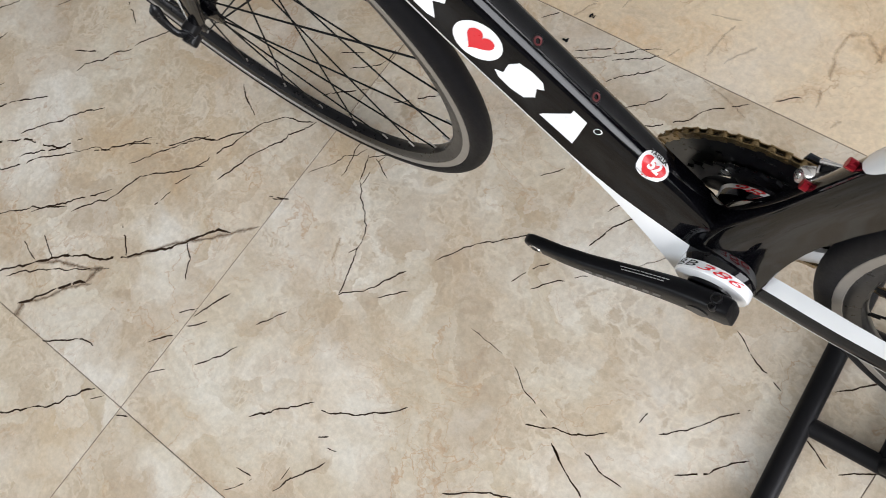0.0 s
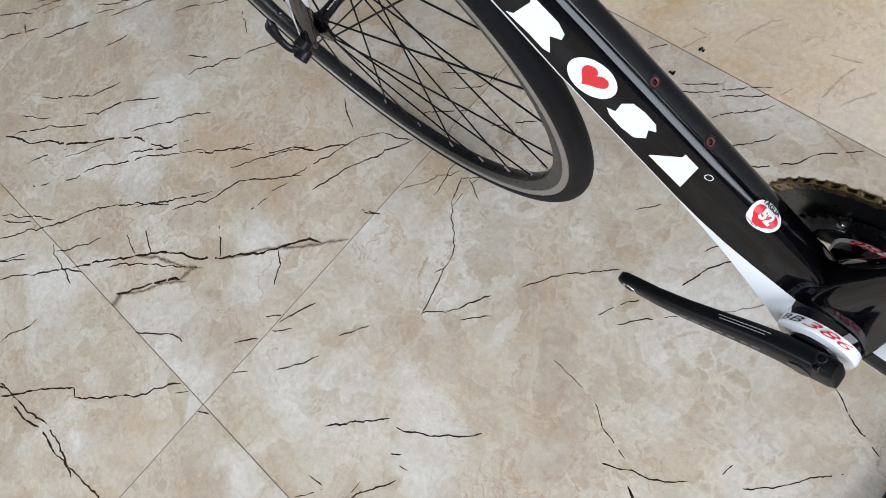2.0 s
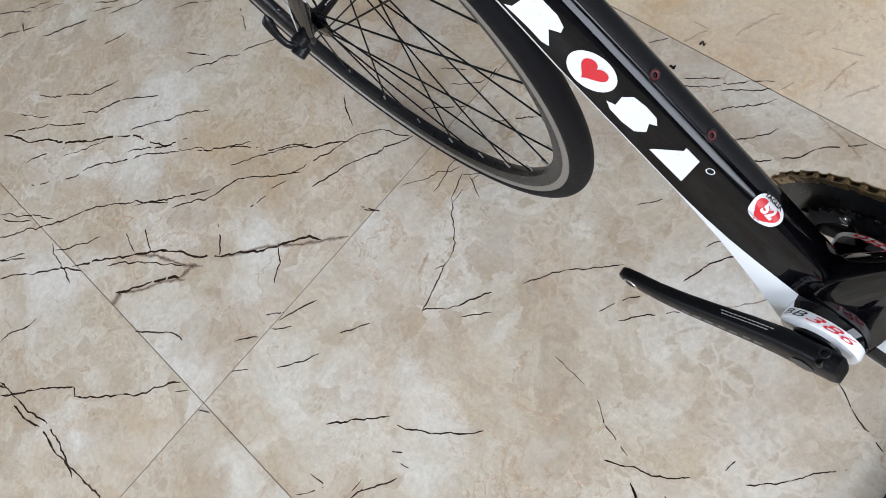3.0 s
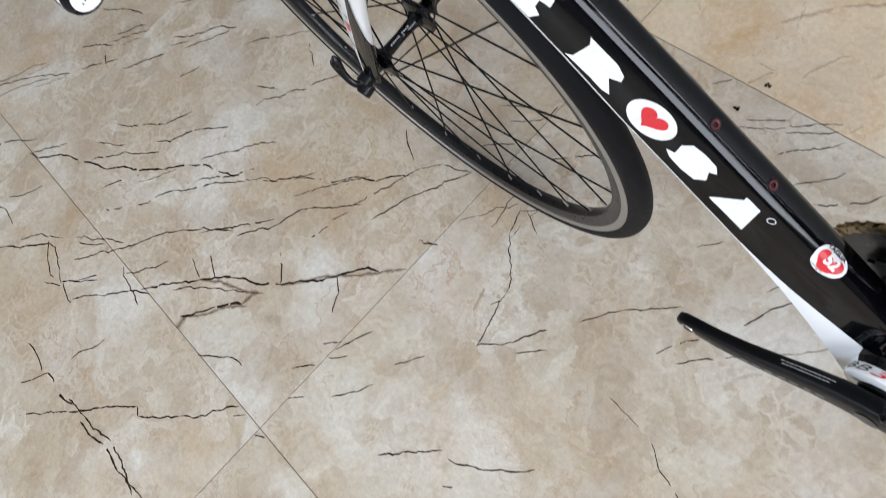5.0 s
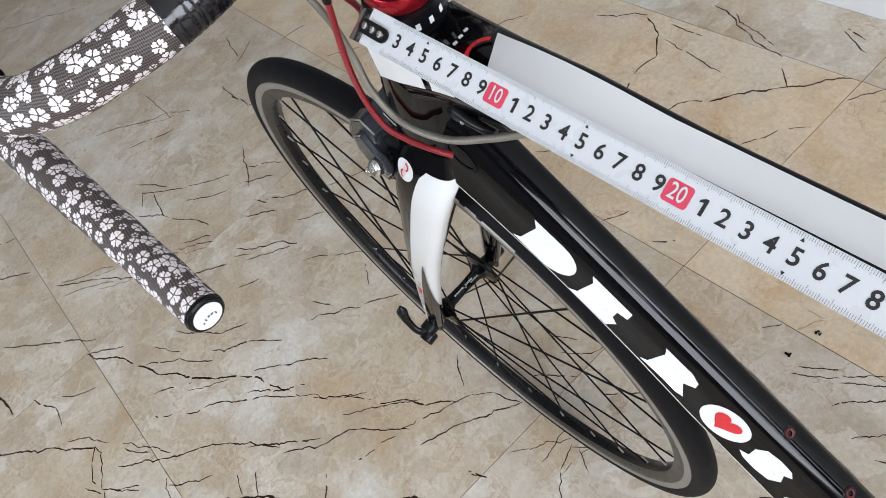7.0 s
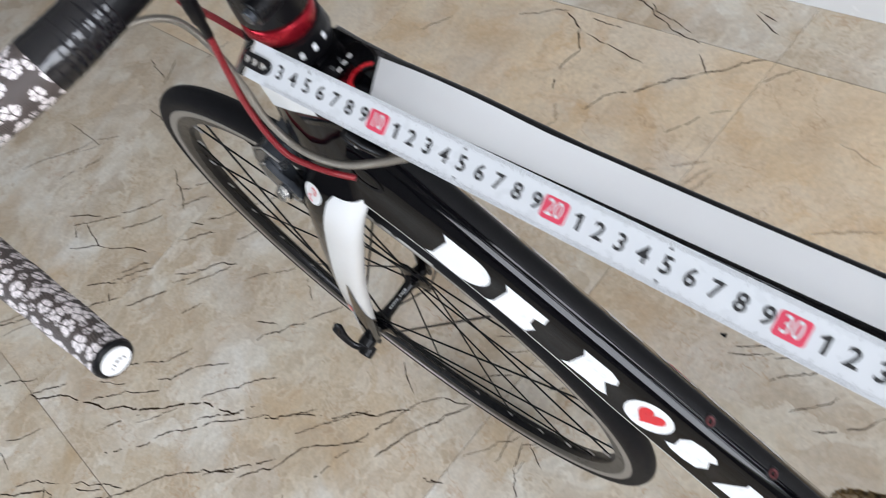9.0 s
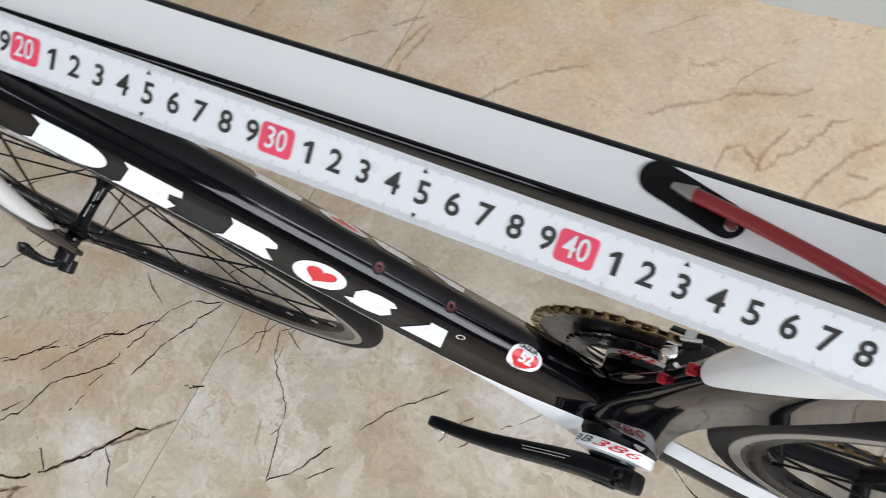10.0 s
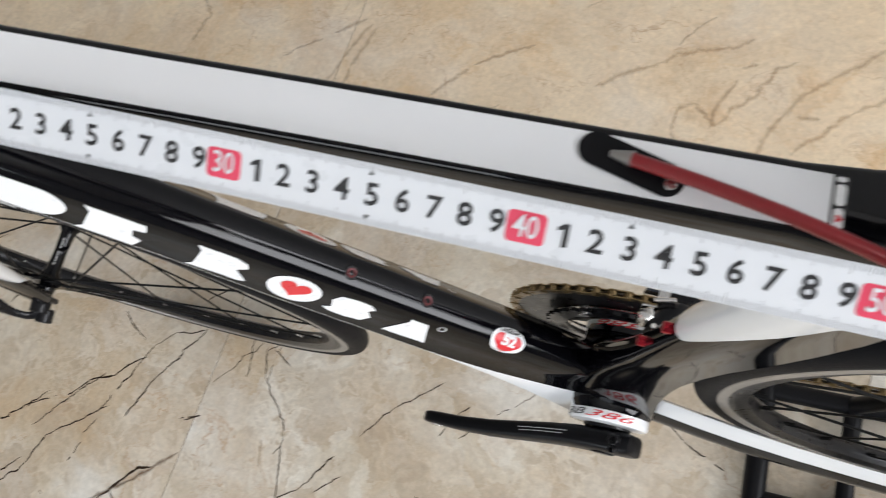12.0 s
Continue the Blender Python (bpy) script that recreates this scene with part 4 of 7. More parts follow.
tube_patch("clamp_wedge", -26, 26, 0.7205, 0.7265, MATT_BLACK, 0.0012)
tube_patch("scale_panel", -26, 14, 0.7268, 0.7385, SCALE_GREY, 0.0005)
for k in range(6):
    tube_patch("scale_tick", -22 + 6 * k, -21 + 6 * k, 0.7275, 0.7305 + 0.0015 * (k % 2), BLACK_DECAL, 0.0009, 1)
for k in range(3):
    tube_patch("scale_number", -23 + 14 * k, -18 + 14 * k, 0.7340, 0.7362, DIM_PRINT, 0.0009, 2)
for k in range(14):
    tube_patch("scale_tick", 34 + 5 * k, 34.6 + 5 * k, 0.7330, 0.7350 + (0.003 if k % 5 == 4 else 0), DIM_PRINT, 0.0006, 1)


def saddle_ring(x):
    t = min(1.0, max(0.0, (x - 0.581) / 0.281))
    w = 0.0205 + 0.006 * t + 0.042 * max(0.0, (t - 0.45) / 0.55) ** 1.6
    if t < 0.13:
        w *= max(0.02, 1 - (1 - t / 0.13) ** 2.6) ** 0.5
    deep = (0.0240 + 0.004 * t) * (0.45 + 0.55 * min(1, t / 0.06) ** 0.6)
    top = 0.8950 - 0.003 * math.sin(math.pi * t) + 0.008 * t
    half = [(0.0, 0.0), (0.45, -0.001), (0.78, -0.004), (0.93, -0.008), (1.0, -0.0155), (1.01, -deep), (0.90, -deep - 0.001), (0.82, -deep + 0.006), (0.0, -0.012)]
    loop = [(b * w, a) for b, a in half] + [(-b * w, a) for b, a in reversed(half[1:-1])]
    return [Vector((x, b, top + a)) for b, a in loop]


saddle = bike("saddle", loft([saddle_ring(0.581 + 0.281 * (k / 38) ** 1.4) for k in range(39)]), SADDLE_LEATHER, label="off-white padded racing saddle with dark printed words", sharp=60)


def saddle_side(u, v):
    r = saddle_ring(u)
    lo, hi = (r[5], r[4]) if v < r[4].z else (r[4], r[3])
    k = (v - lo.z) / (hi.z - lo.z)
    return Vector((u, -(abs(lo.y) + (abs(hi.y) - abs(lo.y)) * k) - 0.00035, v))


bike("saddle_lettering", lettering("BIO FIT FORM", 0.0056, lambda u, v: saddle_side(0.6612 + u * 1.05, 0.8757 + v * 0.52 + u * 0.035), bold=0.0, shear=0.3), BLACK_DECAL, saddle, "dark grey words BIO FIT FORM")
for s in (-1, 1):
    rail = tube(spline([(0.655, s * 0.0105, 0.8795), (0.670, s * 0.0112, 0.8685), (0.6830, s * 0.0120, 0.8585), (0.6955, s * 0.0120, 0.8480), (0.712, s * 0.014, 0.8440), (0.78, s * 0.020, 0.850), (0.83, s * 0.026, 0.874)], 6), 0.0050, 14)
    bike("saddle_rail", rail, BLACK_ALLOY, saddle, "black saddle rail")
bike("post_clamp", box((0.040, 0.046, 0.018), Matrix.Translation((st_at(0.856).x, 0, 0.856)), 0.005), BLACK_ALLOY, label="black seat post head clamp")

# seat tube bottle bolts, red
for z in (0.452, 0.505):
    c = st_at(z) + ST_FWD * 0.0235
    bike("red_bolt", cyl(c, c + ST_FWD * 0.0058, 0.0038, 16), RED_ALLOY, seat_tube, "red anodised bolt")

# bottom bracket shell, stays
shell = bike("bottom_bracket_shell", revolve([(0.0, -0.0445), (0.0270, -0.0445), (0.0325, -0.0435), (0.0340, -0.0415), (0.0335, -0.030), (0.0305, -0.015), (0.0290, 0.0), (0.0305, 0.015), (0.0335, 0.030), (0.0340, 0.0415), (0.0270, 0.0445), (0.0, 0.0445)], 48, Matrix.Translation(BB)), WHITE_PAINT, label="white bottom bracket shell")


def sleeve_grid():
    """Black paint that runs from the tubes down over the middle of the shell and leaves its ends bare."""
    bm = bmesh.new()
    rows = []
    for k in range(25):
        a = radians(-34 + 182 * k / 24)
        row = []
        for j in range(13):
            y = -0.0364 + 0.0764 * j / 12
            r = 0.0356 + 0.0016 * math.cos(math.pi * y / 0.081)
            if j in (0, 12):
                r = 0.0325
            row.append(bm.verts.new(BB + Vector((r * math.cos(a), y, r * math.sin(a)))))
        rows.append(row)
    for p, q in zip(rows, rows[1:]):
        for j in range(12):
            bm.faces.new((p[j], p[j + 1], q[j + 1], q[j]))
    bmesh.ops.recalc_face_normals(bm, faces=bm.faces[:])
    return bm


bike("black_sleeve", sleeve_grid(), BLACK_PAINT, shell, "black paint over the middle of the shell", 50)


def shell_face(u, v):
    """u forwards and back over the top of the shell's left end, v outwards."""
    a = math.pi / 2 - u / 0.0340
    return BB + Vector((0.0346 * math.cos(a), -0.0390 + v, 0.0346 * math.sin(a)))


for word, mat, at_u, wide in (("BB", BLACK_DECAL, -0.0325, 2.0), ("386", RED_DECAL, 0.0010, 2.6)):
    bike("shell_word", lettering(word, 0.0106, lambda u, v: shell_face(at_u + u * wide, v * 0.76), bold=0.0, shear=0.4), mat, shell)
    bike("shell_word", lettering(word, 0.0106, lambda u, v: Vector((1, -1, 1)) * shell_face(-at_u - u * wide, v * 0.76), bold=0.0, shear=0.4), mat, shell)
bike("bearing_cup", revolve([(0.0125, -0.0475), (0.0185, -0.0475), (0.0200, -0.0465), (0.0205, -0.0437), (0.0125, -0.0437)], 32, Matrix.Translation(BB)), BLACK_ALLOY)


def stay(points, sizes, n=20, slots=None, power=3.0):
    rings = []
    pts = [Vector(p) for p in points]
    for i, (c, (wb, ha)) in enumerate(zip(pts, sizes)):
        d = (pts[min(i + 1, len(pts) - 1)] - pts[max(i - 1, 0)]).normalized()
        side = d.cross(Vector((0, 0, 1))).normalized()
        rings.append(section(ellipse(wb, ha, n, power), c, side.cross(d), side))
    return loft(rings, slots=slots)


STAY_X = (0.596, 0.625, 0.65, 0.68, 0.72, 0.76, 0.80, 0.90, 0.965)
STAY_INNER_Y = (0.0100, 0.0153, 0.0201, 0.0256, 0.0316, 0.0360, 0.0395, 0.0530, 0.0640)
STAY_INNER_Z = (0.2940, 0.3050, 0.3136, 0.3222, 0.3316, 0.3408, 0.3501, 0.3640, 0.3720)
STAY_OUTER_Y = (0.0240, 0.0286, 0.0331, 0.0376, 0.0420, 0.0455, 0.0487, 0.0610, 0.0705)
STAY_OUTER_Z = (0.2780, 0.2850, 0.2922, 0.3000, 0.3097, 0.3202, 0.3313, 0.3490, 0.3590)
for s in (-1, 1):
    rings = []
    for x in (0.596, 0.612, 0.625, 0.65, 0.68, 0.72, 0.76, 0.80, 0.85, 0.90, 0.965):
        k = 1.0 - 0.45 * (x - 0.596) / 0.369
        iy, iz, oy, oz = (float(np.interp(x, STAY_X, q)) for q in (STAY_INNER_Y, STAY_INNER_Z, STAY_OUTER_Y, STAY_OUTER_Z))
        iy, iz, oy, oz = iy + 0.08 * (oy - iy), iz + 0.08 * (oz - iz), oy - 0.20 * (oy - iy), oz - 0.20 * (oz - iz)
        loop = [(iy, iz), (iy * 0.5 + oy * 0.5 + 0.0014, iz * 0.5 + oz * 0.5 + 0.0012), (oy, oz), (oy + 0.0046 * k, oz - 0.0065 * k), (oy + 0.0062 * k, oz - 0.0145 * k),
                (oy + 0.0052 * k, oz - 0.0200 * k), (oy + 0.0002 * k, oz - 0.0250 * k), (iy + 0.0030 * k, iz - 0.0400 * k), (iy - 0.0020 * k, iz - 0.0260 * k), (iy - 0.0030 * k, iz - 0.0100 * k)]
        rings.append([Vector((x, s * y, z)) for y, z in loop])
    bike("chain_stay", loft(rings, slots=[0, 0, 1, 1, 0, 0, 0, 0, 0, 0]), [WHITE_PAINT, BLACK_PAINT], label="white chain stay with a black stripe", sharp=34)
    ss = spline([(0.718, s * 0.0150, 0.7385), (0.731, s * 0.0200, 0.7240), (0.750, s * 0.027, 0.690), (0.82, s * 0.046, 0.585), (0.91, s * 0.062, 0.455), (0.968, s * 0.068, 0.368)], 4)
    seat_stay = bike("seat_stay", stay(ss, [(0.008, 0.0105)] * len(ss), power=2.3), BLACK_PAINT)
    bike("white_band", stay(ss[0:9], [(0.0086, 0.0111)] * 9, power=2.3), WHITE_PAINT, seat_stay, "white paint on the seat stay")
    bike("dropout", box((0.034, 0.006, 0.036), Matrix.Translation((0.973, s * 0.068, 0.366)), 0.003), BLACK_ALLOY)

# cranks, rings and chain
CR = Vector((-0.953, 0, -0.303))                 # the left crank points forwards and down
CR_UP = Vector((-0.303, 0, 0.953))


def crank(y_in, y_out, direction, up, side):
    rings = []
    for u, w, t in ((-0.0290, 0.0105, 0.0065), (-0.0276, 0.0160, 0.0085), (-0.0220, 0.0186, 0.0096), (0.0, 0.0198, 0.0100), (0.025, 0.0184, 0.0095), (0.05, 0.0167, 0.0088), (0.08, 0.0151, 0.0080),
                    (0.11, 0.0137, 0.0073), (0.14, 0.0126, 0.0067), (0.163, 0.0122, 0.0063), (0.176, 0.0110, 0.0060), (0.1825, 0.0075, 0.0052), (0.1845, 0.0040, 0.0038)):
        q = min(1.0, max(0.0, u / 0.15))
        y = y_in + (y_out - y_in) * q * q * (3 - 2 * q)
        rings.append(section(ellipse(w, t, 24, 3.6), BB + direction * u + Vector((0, y * side, 0)), Vector((0, 1, 0)), up))
    return loft(rings)


left_crank = bike("crank_arm", crank(-0.0570, -0.0690, CR, CR_UP, 1), MATT_BLACK, label="satin black left crank arm without a pedal")
hole = BB + CR * 0.170
bike("pedal_hole", revolve([(0.0052, 0.0), (0.0072, -0.0003), (0.0076, 0.0012), (0.0052, 0.0022), (0.0052, 0.011)], 20, Matrix.Translation(hole + Vector((0, -0.0755, 0)))), STEEL, left_crank)
bike("axle_cap", cyl(BB + Vector((0, -0.0655, 0)), BB + Vector((0, -0.0680, 0)), 0.0100, 24), BLACK_ALLOY, left_crank)
for y, big in ((-0.0560, 1.45), (-0.0640, 1.0)):
    c = BB - CR * 0.0160 + Vector((0, y, 0)) + CR_UP * 0.0205
    bolt = bike("pinch_bolt", revolve([(r * big, y1) for r, y1 in ((0.0, -0.0005), (0.0018, -0.0005), (0.0018, 0.0022), (0.0028, 0.0026), (0.0034, 0.0018), (0.0034, -0.004))], 16, Matrix.Translation(c) @ CR_UP.to_track_quat('Y', 'Z').to_matrix().to_4x4()), BLACK_ALLOY, left_crank)


def crank_face(u, v):
    """A place on the upper edge of the left crank arm: u along it, v across."""
    q = min(1.0, max(0.0, u / 0.15))
    w = float(np.interp(u, (0.0, 0.025, 0.05, 0.08, 0.11), (0.0198, 0.0184, 0.0167, 0.0151, 0.0137)))
    return BB + CR * u + CR_UP * (w + 0.0005) + Vector((0, -0.0570 - 0.0120 * q * q * (3 - 2 * q) + v, 0))


for u0, u1, v in ((0.028, 0.076, 0.0014), (0.032, 0.074, -0.0012)):
    for k in range(12):
        a, b = u0 + (u1 - u0) * k / 12, u0 + (u1 - u0) * (k + 0.80) / 12
        bike("crank_print", polygon([(a, v), (b, v), (b, v + 0.0008), (a, v + 0.0008)], crank_face), GREY_DECAL, left_crank, "small grey line of print")


def crank_side(u, v):
    """A place on the outer face of the left crank arm: u along it, v upwards."""
    q = min(1.0, max(0.0, u / 0.15))
    deep = float(np.interp(u, (0.0, 0.025, 0.05, 0.08, 0.11, 0.14), (0.0100, 0.0095, 0.0088, 0.0080, 0.0073, 0.0067)))
    return BB + CR * u + CR_UP * v + Vector((0, -0.0570 - 0.0120 * q * q * (3 - 2 * q) - deep - 0.0004, 0))


for k, wide in enumerate((0.0075, 0.0060, 0.0075, 0.0065, 0.0080, 0.0075, 0.0080)):
    a = 0.036 + 0.0115 * k
    bike("crank_name", polygon([(a, -0.0034), (a + wide, -0.0034), (a + wide - 0.0020, 0.0034), (a - 0.0020, 0.0034)], crank_side), DIM_PRINT, left_crank, "large dull grey print")
bike("crank_arm", crank(0.060, 0.072, -CR, -CR_UP, 1), MATT_BLACK, label="satin black right crank arm")


def toothed(r, teeth, y, thick, inner):
    """A chain ring with teeth and an open middle."""
    bm = bmesh.new()
    n = teeth * 4
    loops = []
    for yy in (y - thick / 2, y + thick / 2):
        outer, inn = [], []
        for k in range(n):
            a = math.tau * k / n
            rr = r + (0.0022 if k % 4 == 0 else (0.0 if k % 2 else -0.0022))
            outer.append(bm.verts.new(BB + Vector((rr * math.cos(a), yy, rr * math.sin(a)))))
            inn.append(bm.verts.new(BB + Vector((inner * math.cos(a), yy, inner * math.sin(a)))))
        loops.append((outer, inn))
    (o0, i0), (o1, i1) = loops
    for k in range(n):
        j = (k + 1) % n
        bm.faces.new((o0[k], o0[j], i0[j], i0[k]))
        bm.faces.new((o1[k], i1[k], i1[j], o1[j]))
        bm.faces.new((o0[k], o1[k], o1[j], o0[j]))
        bm.faces.new((i0[k], i0[j], i1[j], i1[k]))
    bmesh.ops.recalc_face_normals(bm, faces=bm.faces[:])
    return bm


big_ring = bike("chain_ring", toothed(0.1010, 50, 0.0465, 0.003, 0.060), BLACK_ALLOY, label="large black chain ring")
bike("chain_ring", toothed(0.0685, 34, 0.0390, 0.003, 0.052), BLACK_ALLOY, label="small black inner chain ring")
bike("bright_edge", revolve([(0.0585, 0.0440), (0.0620, 0.0440), (0.0625, 0.0446), (0.0620, 0.0452), (0.0585, 0.0452)], 72, Matrix.Translation(BB), close=True), STEEL, big_ring, "polished inner edge of the chain ring")
for k in range(4):
    a = radians(20 + 90 * k + (12 if k % 2 else 0))
    d = Vector((math.cos(a), 0, math.sin(a)))
    e = Vector((-math.sin(a), 0, math.cos(a)))
    bike("spider_arm", loft([section(ellipse(w, 0.0045, 14, 3.0), BB + d * u + Vector((0, 0.0510, 0)), Vector((0, 1, 0)), e) for u, w in ((0.0, 0.016), (0.03, 0.0125), (0.055, 0.0095), (0.066, 0.0090), (0.070, 0.0055))]), MATT_BLACK, big_ring)
    c = BB + d * 0.061
    bike("ring_bolt", cyl(c + Vector((0, 0.036, 0)), c + Vector((0, 0.0445, 0)), 0.0045, 14), STEEL, big_ring)
# the chain: links round the front of the ring and along both runs
link_bm = bmesh.new()
for y in (-0.0026, 0.0026):
    ring = []
    for yy in (y - 0.0005, y + 0.0005):
        loop = []
        for k in range(12):
            a = math.tau * k / 12
            loop.append(link_bm.verts.new((0.0100 * math.cos(a), yy, math.copysign(0.0031 + 0.0016 * abs(math.cos(a)), math.sin(a)) if abs(math.sin(a)) > 0.1 else 0.0)))
        ring.append(loop)
    for k in range(12):
        link_bm.faces.new((ring[0][k], ring[0][(k + 1) % 12], ring[1][(k + 1) % 12], ring[1][k]))
    link_bm.faces.new(ring[0])
    link_bm.faces.new(list(reversed(ring[1])))
for xx in (-0.00635, 0.00635):
    revolve([(0.0, -0.0036), (0.0018, -0.0036), (0.0018, -0.0022), (0.0037, -0.0021), (0.0037, 0.0021), (0.0018, 0.0022), (0.0018, 0.0036), (0.0, 0.0036)], 10, Matrix.Translation((xx, 0, 0)), link_bm)
bmesh.ops.recalc_face_normals(link_bm, faces=link_bm.faces[:])
chain_way = []
RC = 0.1010
SPROCKET = HUB_R + Vector((0, 0.034, 0))
a0, a1 = radians(82), radians(262)
for k in range(300):
    a = a0 + (a1 - a0) * k / 299
    chain_way.append(BB + Vector((RC * math.cos(a), 0.0465, RC * math.sin(a))))
top0, bot0 = chain_way[0], chain_way[-1]
top1, bot1 = SPROCKET + Vector((-0.004, 0, 0.036)), SPROCKET + Vector((-0.03, 0, -0.085))
chain_way = [top1 + (top0 - top1) * k / 400 for k in range(400)] + chain_way + [bot0 + (bot1 - bot0) * (k + 1) / 400 for k in range(400)]
chain = bike("chain", tube([chain_way[i] for i in range(0, len(chain_way), 12)], 0.0012, 6), CHAIN_CORE, label="oily brass-coloured chain on the large ring")
first, run, last_at = None, 0.0, chain_way[0]
for i in range(1, len(chain_way) - 1):
    run += (chain_way[i] - chain_way[i - 1]).length
    if run >= 0.0127:
        run -= 0.0127
        d = (chain_way[i + 1] - chain_way[i - 1]).normalized()
        m = Matrix.Translation(chain_way[i]) @ d.to_track_quat('X', 'Z').to_matrix().to_4x4()
        if first is None:
            first = bike("chain_link", link_bm, CHAIN_METAL, chain)
            first.matrix_basis = m
            flip = 1
        else:
            share(first, m @ Matrix.Diagonal((1, 0.72 if flip % 2 else 1.0, 1, 1)))
            flip += 1

# front derailleur
fd = bike("front_derailleur", box((0.040, 0.0022, 0.013), pose(0.611, 0.0405, 0.385, 0, 12, 0), 0.0008), STEEL, label="front derailleur with polished cage and dark body")
bike("outer_cage", box((0.042, 0.0020, 0.013), pose(0.613, 0.0530, 0.385, 0, 12, 0), 0.0008), GUNMETAL, fd)
bike("cage_bridge", box((0.012, 0.0145, 0.0030), pose(0.609, 0.0468, 0.3950, 0, 3, 0), 0.001), STEEL, fd)
bike("cage_tail", loft([section(ellipse(w, h, 12, 3.0), Vector((x, y, z)), Vector((0, 0, 1)), Vector((0, 1, 0))) for x, y, z, w, h in ((0.612, 0.045, 0.3960, 0.0085, 0.0040), (0.622, 0.046, 0.3972, 0.0075, 0.0036), (0.632, 0.047, 0.3970, 0.0045, 0.0026), (0.6365, 0.047, 0.3965, 0.0015, 0.0012))]), BLACK_ALLOY, fd)
bike("derailleur_body", loft([section(ellipse(w, h, 16, 3.4), Vector((0.607 + 0.012 * t, 0.012 + 0.030 * t, 0.414 - 0.010 * t)), Vector((0.2, 0, 0.98)), Vector((0.98, 0, -0.2))) for t, w, h in ((0.0, 0.008, 0.010), (0.2, 0.0115, 0.0130), (0.6, 0.0125, 0.0120), (0.9, 0.0105, 0.0105), (1.0, 0.007, 0.008))]), BLACK_ALLOY, fd)
bike("derailleur_link", box((0.014, 0.008, 0.0050), pose(0.611, 0.038, 0.4150, 12, -10, 8), 0.0020), BLACK_ALLOY, fd)
bike("link_pin", cyl((0.602, 0.0395, 0.4165), (0.617, 0.0415, 0.4180), 0.0023, 12), STEEL, fd)
bike("derailleur_bolt", revolve([(0.0, 0.0012), (0.0020, 0.0012), (0.0024, 0.0032), (0.0052, 0.0030), (0.0058, 0.0018), (0.0058, -0.006)], 18, pose(0.5965, 0.024, 0.418, 0, 0, 0) @ Vector((-0.7, -0.5, 0.5)).to_track_quat('Y', 'Z').to_matrix().to_4x4()), STEEL, fd)
bike("cable_washer", box((0.010, 0.008, 0.003), pose(0.5990, 0.0285, 0.4195, 20, -30, 10), 0.0008), STEEL, fd)
for dx in (0.0, 0.007):
    bike("limit_screw", cyl((0.606 + dx, 0.020, 0.424), (0.605 + dx, 0.018, 0.4295), 0.0019, 12), STEEL, fd)


